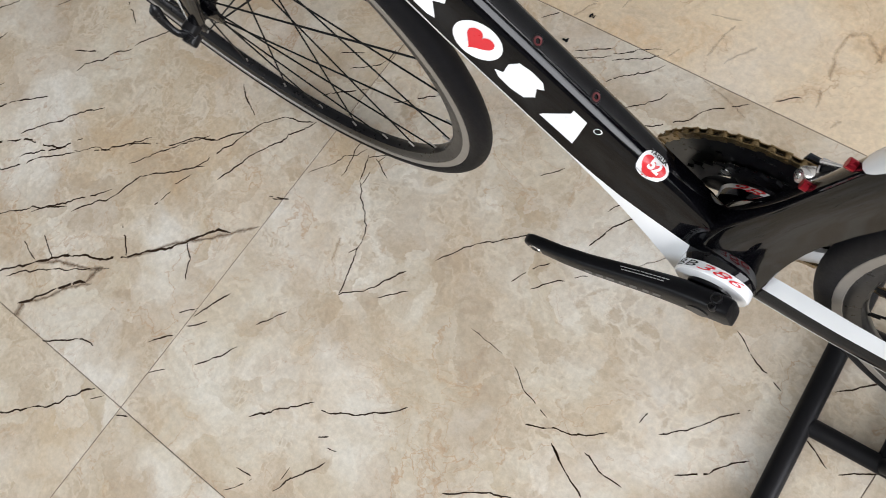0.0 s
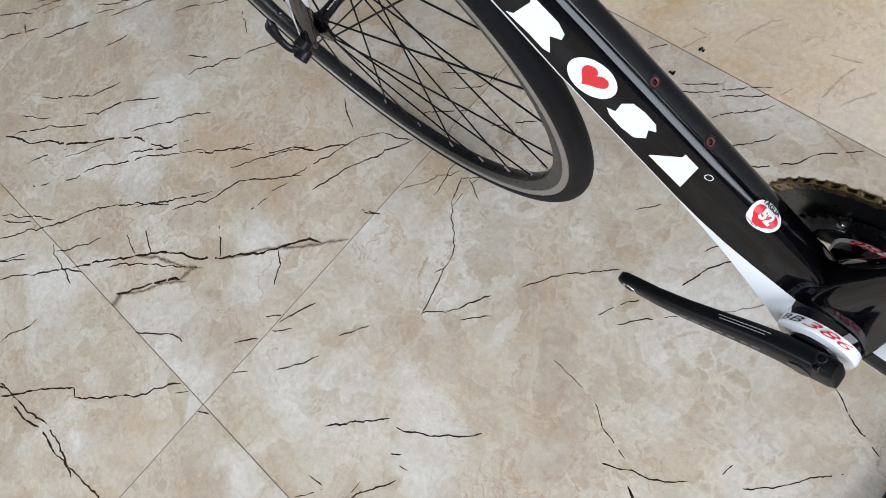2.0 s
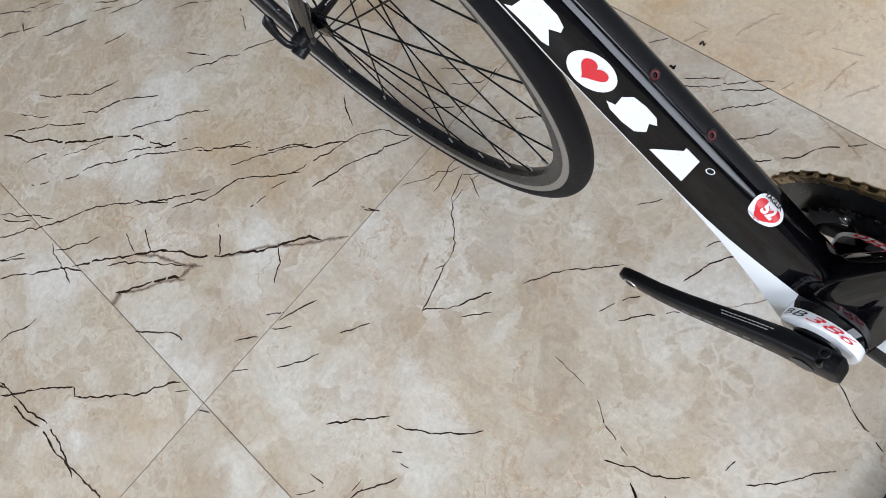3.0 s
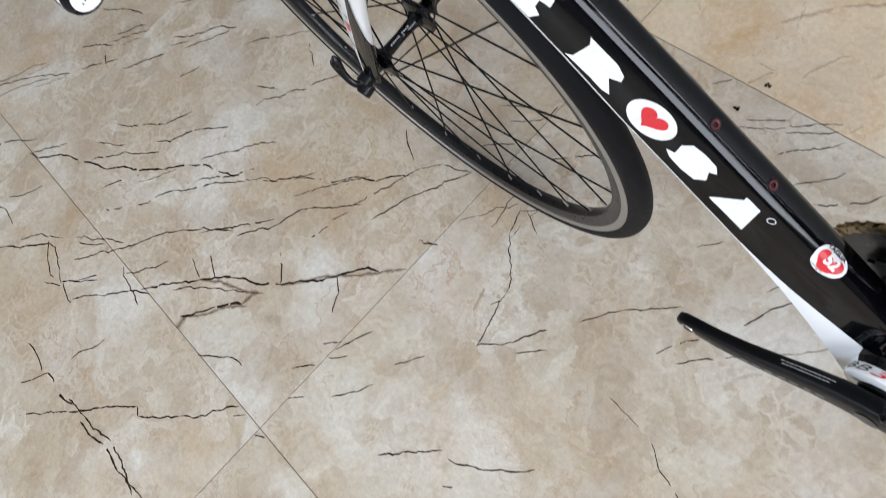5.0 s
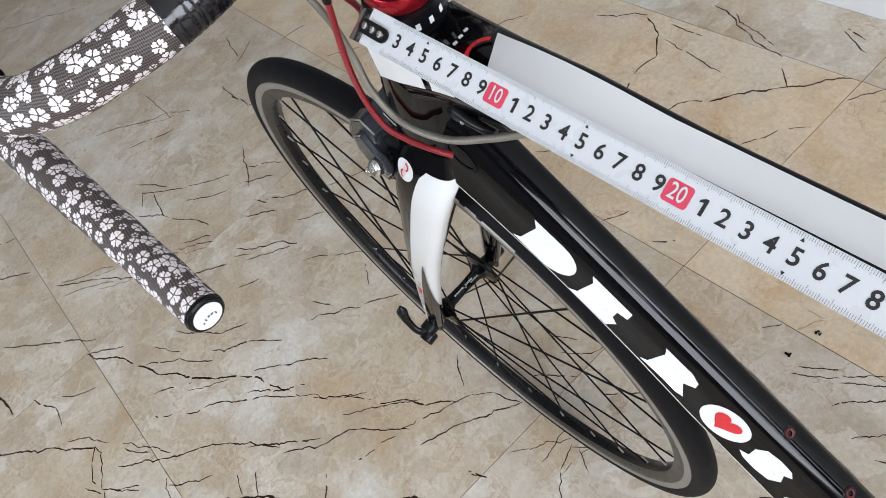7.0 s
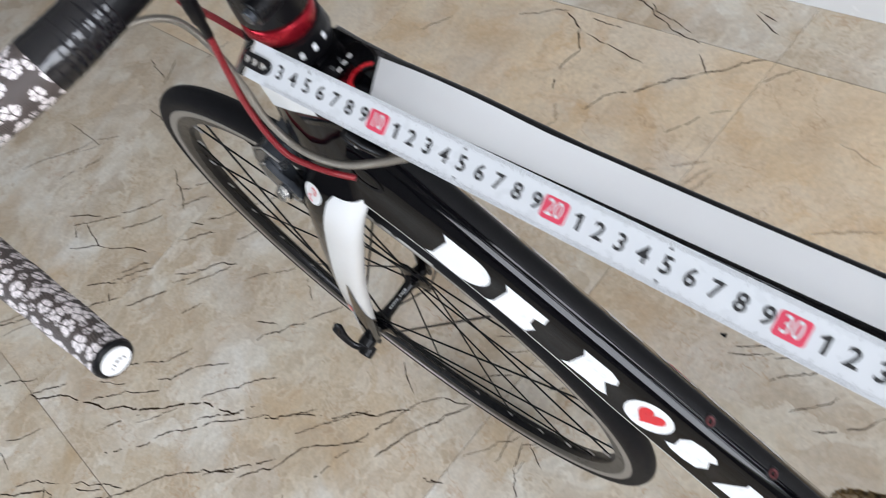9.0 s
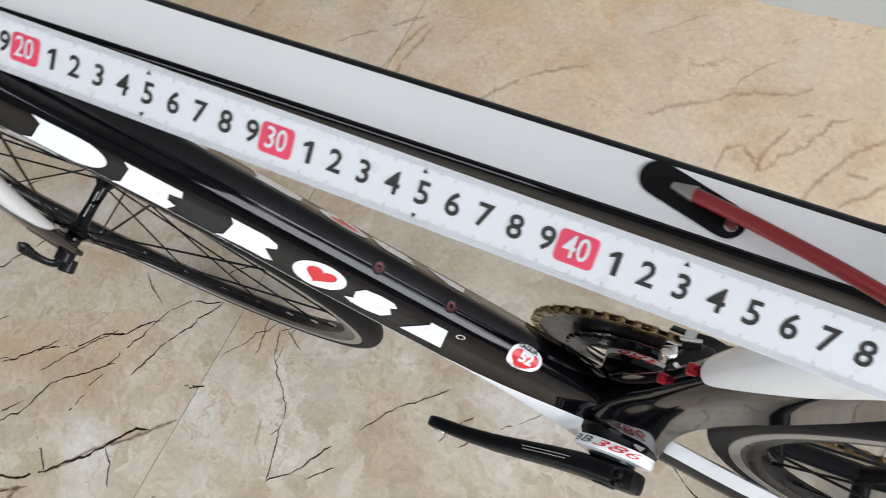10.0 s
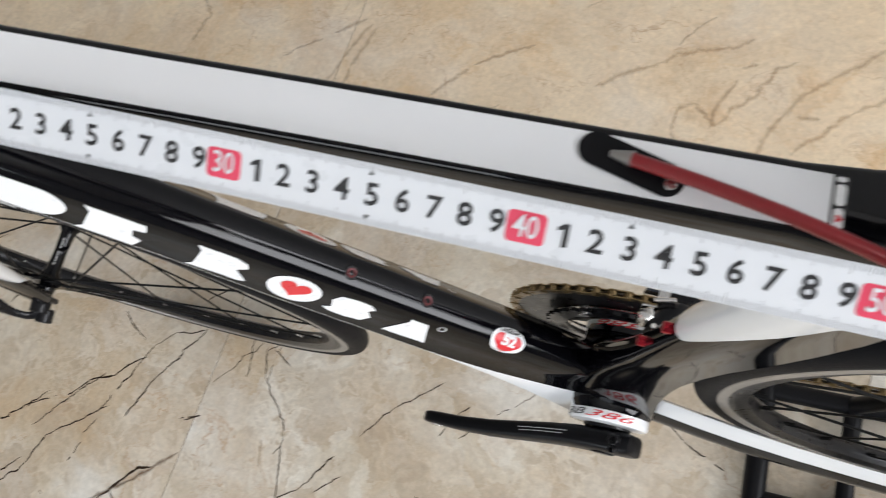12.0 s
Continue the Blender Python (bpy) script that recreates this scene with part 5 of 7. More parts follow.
# ---- wheels ----
def wheel(name, m, spokes, phase, rear, label):
    """Tyre, rim with bright brake tracks, hub, laced spokes and nipples about the local y axis."""
    rim = part(name, revolve([(0.3095, -0.0085), (0.3165, -0.0105), (0.3165, -0.0101), (0.3050, -0.0098), (0.3030, -0.0096), (0.2945, -0.0070), (0.2925, -0.0030), (0.2920, 0.0), (0.2925, 0.0030),
                              (0.2945, 0.0070), (0.3030, 0.0096), (0.3050, 0.0098), (0.3165, 0.0101), (0.3165, 0.0105), (0.3095, 0.0085)], 96, close=True), BLACK_ALLOY, bicycle, label)
    rim.matrix_parent_inverse = Matrix.Translation((-0.5, 0, 0))
    rim.matrix_basis = m
    for s in (-1, 1):
        part("brake_track", revolve([(0.3082, s * 0.0099), (0.3087, s * 0.0106), (0.3160, s * 0.0112), (0.3168, s * 0.0104)], 96), SILVER, rim, "bare aluminium brake track")
    prof = []
    for k in range(25):
        a = radians(-128 + 256 * k / 24)
        prof.append((0.3227 + 0.0126 * math.cos(a), 0.0121 * math.sin(a)))
    tyre = part("tyre", revolve(prof, 120), RUBBER, rim, "black slick road tyre")
    for a0, a1 in ((52, 58), (59, 61), (62, 63.5), (232, 236), (237, 240)):
        marks = bmesh.new()
        k0 = [radians(a0 + (a1 - a0) * i / 6) for i in range(7)]
        rows = [[marks.verts.new((r * math.cos(a), y, r * math.sin(a))) for r, y in ((0.3205, -0.0124), (0.3255, -0.0121))] for a in k0]
        for p, q in zip(rows, rows[1:]):
            marks.faces.new((p[0], q[0], q[1], p[1]))
        part("sidewall_print", marks, GREY_DECAL, rim)
    half = 0.062 if rear else 0.047
    fl, fr = (-0.036, 0.020) if rear else (-0.033, 0.033)
    rf = 0.0215
    hub = part("hub", revolve([(0.004, -half), (0.0085, -half), (0.0095, fl - 0.006), (0.0130, fl - 0.004), (rf + 0.003, fl - 0.0018), (rf + 0.003, fl + 0.0018), (0.0115, fl + 0.005), (0.0072, fl + 0.012),
                               (0.0062, (fl + fr) / 2), (0.0072, fr - 0.012), (0.0115, fr - 0.005), (rf + 0.003, fr - 0.0018), (rf + 0.003, fr + 0.0018), (0.0130, fr + 0.004), (0.0095, fr + 0.006), (0.0085, half), (0.004, half)], 40), BLACK_PAINT, rim, "black hub shell")
    for a, b in ((-0.0150, -0.0125), (-0.0115, -0.0095), (-0.0088, -0.0060), (-0.0052, -0.0036), (-0.0028, -0.0004), (0.0030, 0.0052), (0.0060, 0.0084), (0.0092, 0.0108), (0.0116, 0.0144)):
        part("hub_print", polygon([(a, -0.0009), (b, -0.0009), (b, 0.0009), (a, 0.0009)], lambda u, v: Vector((-0.0073 * math.sin(v / 0.0073 - 0.55), u, 0.0073 * math.cos(v / 0.0073 - 0.55)))), GREY_DECAL, rim)
    first_spoke, first_nipple = {}, None
    for k in range(spokes):
        a = radians(phase) + math.tau * k / spokes
        s = k % 2
        lead = 1 if (k // 2) % 2 else -1
        key = (s, lead)
        turn = Matrix.Rotation(-a, 4, 'Y')
        if key not in first_spoke:
            fa = lead * radians(78)
            y = fl if s == 0 else fr
            a_in = Vector((rf * math.cos(fa), y + (0.002 if s else -0.002) * lead, rf * math.sin(fa)))
            a_out = Vector((0.2905, 0.0012 * (1 if s else -1), 0))
            ob = part("spoke", tube([a_in, a_in.lerp(a_out, 0.5), a_out], 0.0011, 6), SPOKE, rim)
            ob.matrix_basis = turn
            first_spoke[key] = ob
        else:
            share(first_spoke[key], turn)
        if first_nipple is None:
            first_nipple = part("nipple", tube([(0.2820, 0, 0), (0.2900, 0, 0), (0.2935, 0, 0)], lambda t: 0.0011 + 0.0004 * t, 8), SPOKE if rear else SILVER, rim, "spoke nipple")
            first_nipple.matrix_basis = turn
        else:
            share(first_nipple, turn)
    return rim


STEER = Matrix.Rotation(radians(-1.7), 4, 'Z')
front = wheel("front_wheel", Matrix.Translation(HUB_F) @ STEER, 28, 90.0, False, "front wheel with black rim and silver brake track")
rear = wheel("rear_wheel", Matrix.Translation(HUB_R), 28, 5.0, True, "rear wheel with black rim and silver brake track")
# cassette
for k, r in enumerate((0.046, 0.042, 0.038, 0.034, 0.030, 0.027, 0.025)):
    part("sprocket", revolve([(0.018, 0.024 + 0.0037 * k), (r, 0.024 + 0.0037 * k), (r + 0.002, 0.0247 + 0.0037 * k), (r, 0.0256 + 0.0037 * k), (0.018, 0.0256 + 0.0037 * k)], 36), STEEL, rear)

# ---- fork, brake, quick release ----
crown = bike("fork", loft([section(ellipse(w, d), head_at(z), Vector((HEAD.z, 0, -HEAD.x)), Vector((0, 1, 0))) for z, w, d in
             ((0.640, 0.012, 0.018), (0.648, 0.026, 0.024), (0.660, 0.033, 0.029), (0.672, 0.031, 0.031), (0.678, 0.029, 0.031))]), BLACK_PAINT, label="black and white carbon fork")
for s in (-1, 1):
    ROOT = 2
    pts = spline([(0.168, s * 0.0150, 0.702), (0.153, s * 0.0335, 0.664), (0.125, s * 0.0405, 0.605), (0.088, s * 0.0450, 0.530), (0.045, s * 0.0480, 0.435), (0.006, s * 0.0500, 0.345)], 5)
    n = len(pts)
    rings = []
    for i, c in enumerate(pts):
        t = i / (n - 1)
        d = (pts[min(i + 1, n - 1)] - pts[max(i - 1, 0)]).normalized()
        side = Vector((0, 1, 0))
        fore = d.cross(side).normalized()
        wb, wa = 0.0120 - 0.0050 * t, 0.0290 - 0.0185 * t - 0.010 * max(0, 0.12 - t) / 0.12
        cut = float(np.interp(t, (0, 0.08, 0.12, 0.16, 0.22, 0.35, 0.55, 0.75, 1), (0.30, 0.24, 0.05, 0.0, -0.06, -0.17, -0.35, -0.72, -0.85)))
        edge = math.asin(math.copysign(abs(cut) ** 1.2, cut))        # the paint's edge on both flanks
        ring = []
        for k in range(24):
            a = edge + (math.pi - 2 * edge) * k / 14 if k < 14 else math.pi - edge + (math.pi + 2 * edge) * (k - 14) / 10
            co, si = math.cos(a), math.sin(a)
            ring.append((wb * math.copysign(abs(co) ** (2 / 2.4), co), wa * math.copysign(abs(si) ** (2 / 2.4), si)))
        rings.append(section(ring, c, fore, side))
    slots = [1] * 14 + [0] * 10 if s < 0 else [1] * 6 + [0] * 18
    blade = bike("fork_blade", loft(rings[ROOT:], slots=slots), [BLACK_PAINT, WHITE_PAINT], label="fork blade, white with a black leading edge")
    bike("blade_root", loft(rings[:ROOT + 1]), BLACK_PAINT, blade, "black upper end of the blade")
    if s < 0:
        def on_blade(u, v):
            i = u * (n - 1)
            k = min(n - 2, int(i))
            c = pts[k].lerp(pts[k + 1], i - k)
            d = (pts[k + 1] - pts[k]).normalized()
            fore = d.cross(Vector((0, 1, 0))).normalized()
            w, dep = 0.0120 - 0.0050 * u, 0.0290 - 0.0185 * u
            v = max(-0.995, min(0.995, v))
            return c + fore * dep * v * 1.01 + Vector((0, s * w * (1 - abs(v) ** 2.4) ** (1 / 2.4) + s * 0.0006, 0))

        def round_blade(u, deg):
            """A place just proud of the blade: deg 0 on the outer flank, 90 on the trailing edge."""
            i = min(n - 1.001, u * (n - 1))
            k = int(i)
            c = pts[k].lerp(pts[k + 1], i - k)
            fore = (pts[k + 1] - pts[k]).cross(Vector((0, 1, 0))).normalized()
            co, si = math.cos(radians(deg)), math.sin(radians(deg))
            return c + fore * (0.0299 - 0.0185 * u) * math.copysign(abs(si) ** (1 / 1.2), si) + Vector((0, s * (0.0129 - 0.0050 * u) * math.copysign(abs(co) ** (1 / 1.2), co), 0))
        tip = bmesh.new()
        cols = []
        for i in range(19):
            u = 0.57 + 0.43 * i / 18
            da, db = float(np.interp(u, (0.57, 0.73, 1), (15, 4, -6))), float(np.interp(u, (0.57, 0.68, 0.76, 0.815, 0.87, 1), (16, 30, 55, 85, 140, 190)))
            cols.append([tip.verts.new(round_blade(u, da + (db - da) * k / 18)) for k in range(19)])
        for p, q in zip(cols, cols[1:]):
            for k in range(18):
                tip.faces.new((p[k], p[k + 1], q[k + 1], q[k]))
        bike("black_flame", tip, BLACK_PAINT, blade)
        bike("blade_badge", polygon([(0.735, -0.24), (0.755, -0.36), (0.778, -0.24), (0.772, -0.08), (0.741, -0.08)], on_blade), RED_DECAL, blade)
        for u0, va, vb in ((0.665, -0.50, -0.22), (0.700, -0.22, 0.00), (0.735, -0.55, 0.00), (0.835, -0.55, 0.02)):
            bike("fine_line", polygon([(u0, va), (u0 + 0.007, va), (u0 + 0.016, vb), (u0 + 0.009, vb)], on_blade), BLACK_DECAL, blade)
        disc = bike("round_badge", polygon([(0.128 + 0.042 * math.cos(t), -0.42 + 0.30 * math.sin(t)) for t in (math.tau * k / 32 for k in range(32))], on_blade), WHITE_DECAL, blade, "round white badge with a red swirl")
        swirl = bmesh.new()
        def s_shape(k, r):
            half, a = (1, radians(30 + 160 * k / 12)) if k <= 12 else (-1, radians(30 + 160 * (24 - k) / 12))
            grow = r if half > 0 else 0.68 - r
            return on_blade(0.128 + 0.042 * half * (-0.34 + grow * math.cos(a)), -0.42 + 0.30 * half * grow * math.sin(a)) + Vector((0, -0.0005, 0))
        rows = [[swirl.verts.new(s_shape(k, r)) for r in (0.26, 0.42)] for k in range(25)]
        for a, b in zip(rows, rows[1:]):
            swirl.faces.new((a[0], b[0], b[1], a[1]))
        bike("swirl", swirl, RED_DECAL, blade)
    bike("fork_dropout", box((0.020, 0.006, 0.034), pose(0.001, s * 0.0500, 0.336, 0, 18, 0), 0.0025), BLACK_ALLOY, blade)
# quick release: lever and cam on the left, nut on the right
qr = bike("quick_release", cyl((0.001, -0.053, 0.335), (0.001, -0.066, 0.334), 0.0095, 22), BLACK_ALLOY, label="black quick release with curved lever")
bike("lever", tube(spline([(0.001, -0.066, 0.333), (-0.006, -0.0715, 0.339), (-0.013, -0.0720, 0.352), (-0.0175, -0.070, 0.365), (-0.0185, -0.067, 0.3765)], 6), lambda t: (0.0052 - 0.0016 * math.sin(math.pi * min(1, 1.3 * t)) + 0.0012 * t) * (1.0 if t < 0.8 else max(0.25, 1 - ((t - 0.8) / 0.2) ** 2.2)), 16, flat=0.55), BLACK_ALLOY, qr)
bike("cam_nut", cyl((0.003, -0.060, 0.328), (0.003, -0.074, 0.326), 0.0086, 20, bevel=0.0012), BLACK_ALLOY, qr)
bike("skewer_nut", cyl((0.0, 0.053, 0.335), (0.0, 0.066, 0.335), 0.0085, 18), BLACK_ALLOY, qr)


def plate(outline, y0, y1, bevel):
    """A flat forged plate: an outline in x and z between two depths, with bevelled rims."""
    bm = bmesh.new()
    a, b = ([bm.verts.new((x, y, z)) for x, z in outline] for y in (y0, y1))
    n = len(outline)
    bm.faces.new(a)
    bm.faces.new(list(reversed(b)))
    for k in range(n):
        bm.faces.new((a[k], b[k], b[(k + 1) % n], a[(k + 1) % n]))
    bmesh.ops.recalc_face_normals(bm, faces=bm.faces[:])
    bmesh.ops.bevel(bm, geom=bm.edges[:], offset=bevel, segments=2, affect='EDGES')
    return bm


# brake caliper in front of the crown: two forged arms that overlap, pads below
def drawn_in(x):
    return 0.134 - 0.82 * (0.134 - x)


br = bike("front_brake", cyl((0.124, 0, 0.690), (0.086, 0, 0.678), 0.0105, 24), GUNMETAL, label="blue-grey dual-pivot brake caliper with bright bolts")
for s, shift in ((-1, 0.0), (1, 0.008)):
    caliper_arm = bike("caliper_arm", plate([(drawn_in(x) - shift, z) for x, z in ((0.134, 0.712), (0.122, 0.722), (0.102, 0.715), (0.088, 0.698), (0.083, 0.672), (0.090, 0.650), (0.103, 0.645), (0.111, 0.655), (0.106, 0.672), (0.111, 0.689), (0.126, 0.697))], s * 0.0255, s * 0.0385, 0.0016), GUNMETAL, br)
    bike("arm_face", plate([(drawn_in(x) - shift, z) for x, z in ((0.116, 0.708), (0.102, 0.702), (0.097, 0.686), (0.104, 0.670), (0.119, 0.664), (0.130, 0.672), (0.129, 0.686), (0.120, 0.692))], s * 0.0380, s * 0.0430, 0.0012), GUNMETAL, br)
    # thin silver rods along the machined edges, standing in for their highlights
    for rim_line, y in (((0.134, 0.712), (0.122, 0.722), (0.102, 0.715), (0.088, 0.698), (0.083, 0.672), (0.090, 0.650)), 0.0382), (((0.116, 0.708), (0.102, 0.702), (0.097, 0.686), (0.104, 0.670), (0.119, 0.664), (0.130, 0.672)), 0.0427):
        bike("machined_edge", tube([(drawn_in(x) - shift, s * y, z) for x, z in rim_line], 0.0007, 6), SILVER, br, "thin silver line for the highlight on the machined edge")
    bike("arm_bridge", box((0.022, 0.030, 0.011), pose(0.124 - shift, s * 0.0150, 0.712, s * -14, 12, 0), 0.0022), GUNMETAL, br)
    bike("pad_bolt", revolve([(0.0, 0.0010), (0.0018, 0.0010), (0.0021, 0.0024), (0.0036, 0.0022), (0.0040, 0.0012), (0.0040, -0.006)], 18, Matrix.Translation((0.094 - shift, s * 0.0430, 0.655)) @ Vector((-0.25, s * 0.85, 0.35)).to_track_quat('Y', 'Z').to_matrix().to_4x4()), STEEL, br, "bright steel bolt")
    bike("brake_pad", box((0.050, 0.008, 0.011), pose(0.100, s * 0.0175, 0.646, 0, -14, 0), 0.003), RUBBER, br)
bike("cable_bolt", revolve([(0.0, 0.0012), (0.0024, 0.0012), (0.0028, 0.0030), (0.0050, 0.0028), (0.0066, 0.0010), (0.0066, -0.008)], 18, Matrix.Translation((0.1215, -0.0470, 0.679)) @ Vector((0.1, -0.85, 0.5)).to_track_quat('Y', 'Z').to_matrix().to_4x4()), STEEL, br, "bright cable clamp bolt")

# ---- stem, handlebar, hoods, cables ----
BAR = Vector((0.110, 0, 0.8535))
stem_top = head_at(0.861)
stem = bike("stem", tube([stem_top.lerp(BAR, t) for t in (0.0, 0.3, 0.7, 1.0)], lambda t: 0.0185 - 0.002 * math.sin(math.pi * t), 24), BLACK_ALLOY, label="black alloy stem with bright bolts")
bike("steerer_clamp", cyl(head_at(0.8297), head_at(0.878), 0.0206, 32), BLACK_ALLOY, stem)
bike("stem_cap", cyl(head_at(0.878), head_at(0.8815), 0.0165, 32), BLACK_ALLOY, stem)
for z in (0.850, 0.868):
    c = head_at(z) + Vector((0.017, -0.012, 0))
    bike("clamp_lug", cyl(c + Vector((0.003, 0.004, 0)), c + Vector((0.003, -0.012, 0)), 0.0068, 18), BLACK_ALLOY, stem)
    bike("clamp_bolt", cyl(c + Vector((0.003, -0.011, 0)), c + Vector((0.003, -0.0150, 0)), 0.0040, 16), GUNMETAL, stem, "dark steel bolt")
bike("face_plate", cyl(BAR + Vector((0, -0.022, 0)), BAR + Vector((0, 0.022, 0)), 0.0205, 30), BLACK_ALLOY, stem)
for s in (-1, 1):
    way = spline([(0.110, s * 0.0, 0.8535), (0.110, s * 0.05, 0.8535), (0.108, s * 0.090, 0.853), (0.094, s * 0.140, 0.8510), (0.064, s * 0.176, 0.8475), (0.025, s * 0.190, 0.845), (-0.018, s * 0.194, 0.837), (-0.046, s * 0.196, 0.821),
                  (-0.062, s * 0.1985, 0.798), (-0.048, s * 0.2000, 0.779), (-0.016, s * 0.1998, 0.772), (0.030, s * 0.1990, 0.761), (0.073, s * 0.1983, 0.750), (0.118, s * 0.1976, 0.7415), (0.1610, s * 0.1970, 0.7345)], 8)
    cut2 = 17
    if s < 0:
        handlebar = bike("handlebar", tube(way[:cut2 - 1], lambda t: 0.0158, 24), BLACK_ALLOY, label="black drop handlebar wrapped in floral tape")
    else:
        bike("bar_half", tube(way[:cut2 - 1], lambda t: 0.0158, 24), BLACK_ALLOY, handlebar)
    bike("finishing_tape", tube(spline(way[cut2 - 9:cut2 + 1], 6), lambda t: 0.0166 + 0.0010 * t + 0.00012 * math.sin(47 * t + 2 * math.sin(9 * t)) + 0.00010 * math.sin(101 * t + 3 * math.sin(13 * t)), 32), FINISHING_TAPE, handlebar, "glossy black finishing tape")
    bike("bar_tape", tube(way[cut2 - 1:], lambda t: 0.0172 - 0.0008 * min(1, t * 1.6) - 0.0036 * max(0, (t - 0.55) / 0.45) + 0.0003 * math.sin(70 * t), 28, uv=True), FLORAL, handlebar, "dark woven bar tape with white blossoms")
    end, back = way[-1], (way[-1] - way[-3]).normalized()
    plug = bike("bar_plug", cyl(end - back * 0.002, end + back * 0.0035, 0.0125, 28), BLACK_ALLOY, handlebar, "black rim of the bar end plug")
    bike("plug_face", cyl(end + back * 0.0034, end + back * 0.0042, 0.0096, 28), WHITE_DECAL, handlebar, "white bar end plug face")
    side = Vector((0, 1, 0))
    up = side.cross(back)
    for k, (tall, wide) in enumerate(((0.0016, 0.0010), (0.0024, 0.0008), (0.0016, 0.0016), (0.0014, 0.0016), (0.0022, 0.0010))):
        at, drop = -0.0052 + 0.0023 * k, -0.0010 + 0.00045 * (k - 2) ** 2
        bike("plug_print", polygon([(at, drop), (at + wide, drop), (at + wide, drop + tall), (at, drop + tall)], lambda u, v: end + back * 0.0046 + side * u + up * v), DIM_PRINT, handlebar)
    hood = bike("brake_hood", tube(spline([(0.028, s * 0.190, 0.857), (-0.005, s * 0.193, 0.862), (-0.040, s * 0.195, 0.868), (-0.066, s * 0.196, 0.892), (-0.078, s * 0.197, 0.905)], 6), lambda t: 0.0185 + 0.0015 * math.sin(3 * t) - 0.008 * max(0, t - 0.8), 20), MATT_BLACK, handlebar, "black rubber brake hood")
    bike("brake_lever", tube(spline([(-0.062, s * 0.196, 0.872), (-0.085, s * 0.199, 0.840), (-0.088, s * 0.203, 0.800), (-0.070, s * 0.207, 0.760)], 6), lambda t: 0.0085 - 0.002 * t, 14, flat=0.6), BLACK_ALLOY, handlebar)
bike("grey_cable", tube(spline([(0.080, -0.062, 0.830), (0.096, -0.041, 0.8285), (0.109, -0.029, 0.825), (0.119, -0.023, 0.816), (0.136, -0.024, 0.798), (0.150, -0.029, 0.780), (0.160, -0.034, 0.761), (0.182, -0.0365, 0.746), (0.222, -0.036, 0.750), (0.259, -0.030, 0.763), (0.290, -0.018, 0.772), (0.306, -0.011, 0.776)], 10), 0.0023, 12, uv=True), GREY_CABLE, label="grey spiral-wound brake cable housing")
red1 = bike("red_cable", tube(spline([(0.172, -0.0300, 0.855), (0.158, -0.0285, 0.824), (0.144, -0.0315, 0.779), (0.142, -0.0340, 0.747), (0.156, -0.0370, 0.730), (0.172, -0.0345, 0.722), (0.189, -0.031, 0.718), (0.200, -0.0255, 0.712)], 10), 0.0021, 12, uv=True), RED_CABLE, label="red shift cable housing")
AD0, AD1 = Vector((0.1765, -0.0305, 0.865)), Vector((0.1580, -0.0285, 0.824))
bike("inline_adjuster", revolve([(0.0, 0.0), (0.0036, 0.0), (0.0040, 0.002), (0.0038, 0.012), (0.0042, 0.014), (0.0040, 0.028), (0.0029, 0.032), (0.0027, 0.044), (0.0, 0.044)], 18, Matrix.Translation(AD0) @ (AD1 - AD0).to_track_quat('Y', 'Z').to_matrix().to_4x4()), MATT_BLACK, red1, "black inline cable adjuster")
bike("red_cable", tube(spline([(0.143, -0.024, 0.842), (0.130, -0.012, 0.818), (0.131, -0.006, 0.802), (0.131, -0.001, 0.786), (0.125, 0.003, 0.752), (0.118, 0.004, 0.722)], 10), 0.0021, 12, uv=True), RED_CABLE, label="red front brake cable housing")
# where the red housing enters the down tube: a long dark slot
slot = bmesh.new()
n = 28
for k in range(n):
    quad = []
    for r, i in ((1.0, k), (1.0, k + 1), (0.78, k + 1), (0.78, k)):
        t = math.tau * i / n
        quad.append(slot.verts.new(dt_face(0.044 + r * (0.0105 + 0.004 * abs(math.cos(t))) * math.cos(t), 0.0060 + r * 0.0062 * math.sin(t), 1, 0.0007)))
    slot.faces.new(quad)
bike("cable_slot", slot, MATT_BLACK, down_tube, "thin black rim of the cable slot")
gear_port = bike("cable_stop", revolve([(0.0, 0.0), (0.0060, 0.0), (0.0085, 0.0010), (0.0090, -0.0010), (0.0090, -0.006)], 22, Matrix.Translation((0.226, -0.0200, 0.757)) @ Vector((0.2, -0.95, 0.25)).to_track_quat('Y', 'Z').to_matrix().to_4x4() @ Matrix.Diagonal((1.3, 1, 0.8, 1))), MATT_BLACK, label="black cable stop on the flank")
bike("stop_screw", cyl((0.2275, -0.0235, 0.7545), (0.2278, -0.0246, 0.7550), 0.0015, 12), STEEL, gear_port)
bike("stop_ferrule", tube([(0.222, -0.0215, 0.760), (0.234, -0.0225, 0.757), (0.250, -0.0210, 0.752)], 0.0032, 12), BLACK_ALLOY, gear_port)


# ---- measuring tape along the top tube ----
T0, TD = Vector((0.1817, -0.0286, 0.8182)), Vector((0.9905, -0.0143, -0.1314)).normalized()
T_TILT = radians(30)
T_N = (Vector((0, -math.sin(T_TILT), math.cos(T_TILT))) - TD * Vector((0, -math.sin(T_TILT), math.cos(T_TILT))).dot(TD)).normalized()
T_UP = T_N.cross(TD)
TAPE_LEN, TAPE_HALF = 0.60, 0.0098


def on_tape(u, v, lift=0.0):
    """u from the hook along the blade, v across it; the blade is a shallow gutter."""
    return T0 + TD * u + T_UP * v + T_N * (6.0 * v * v - 0.0003 + lift)


measuring_tape = thing("measuring_tape", tuple(T0), "white steel measuring tape blade pulled along the top tube, black numbers", "tape measure")


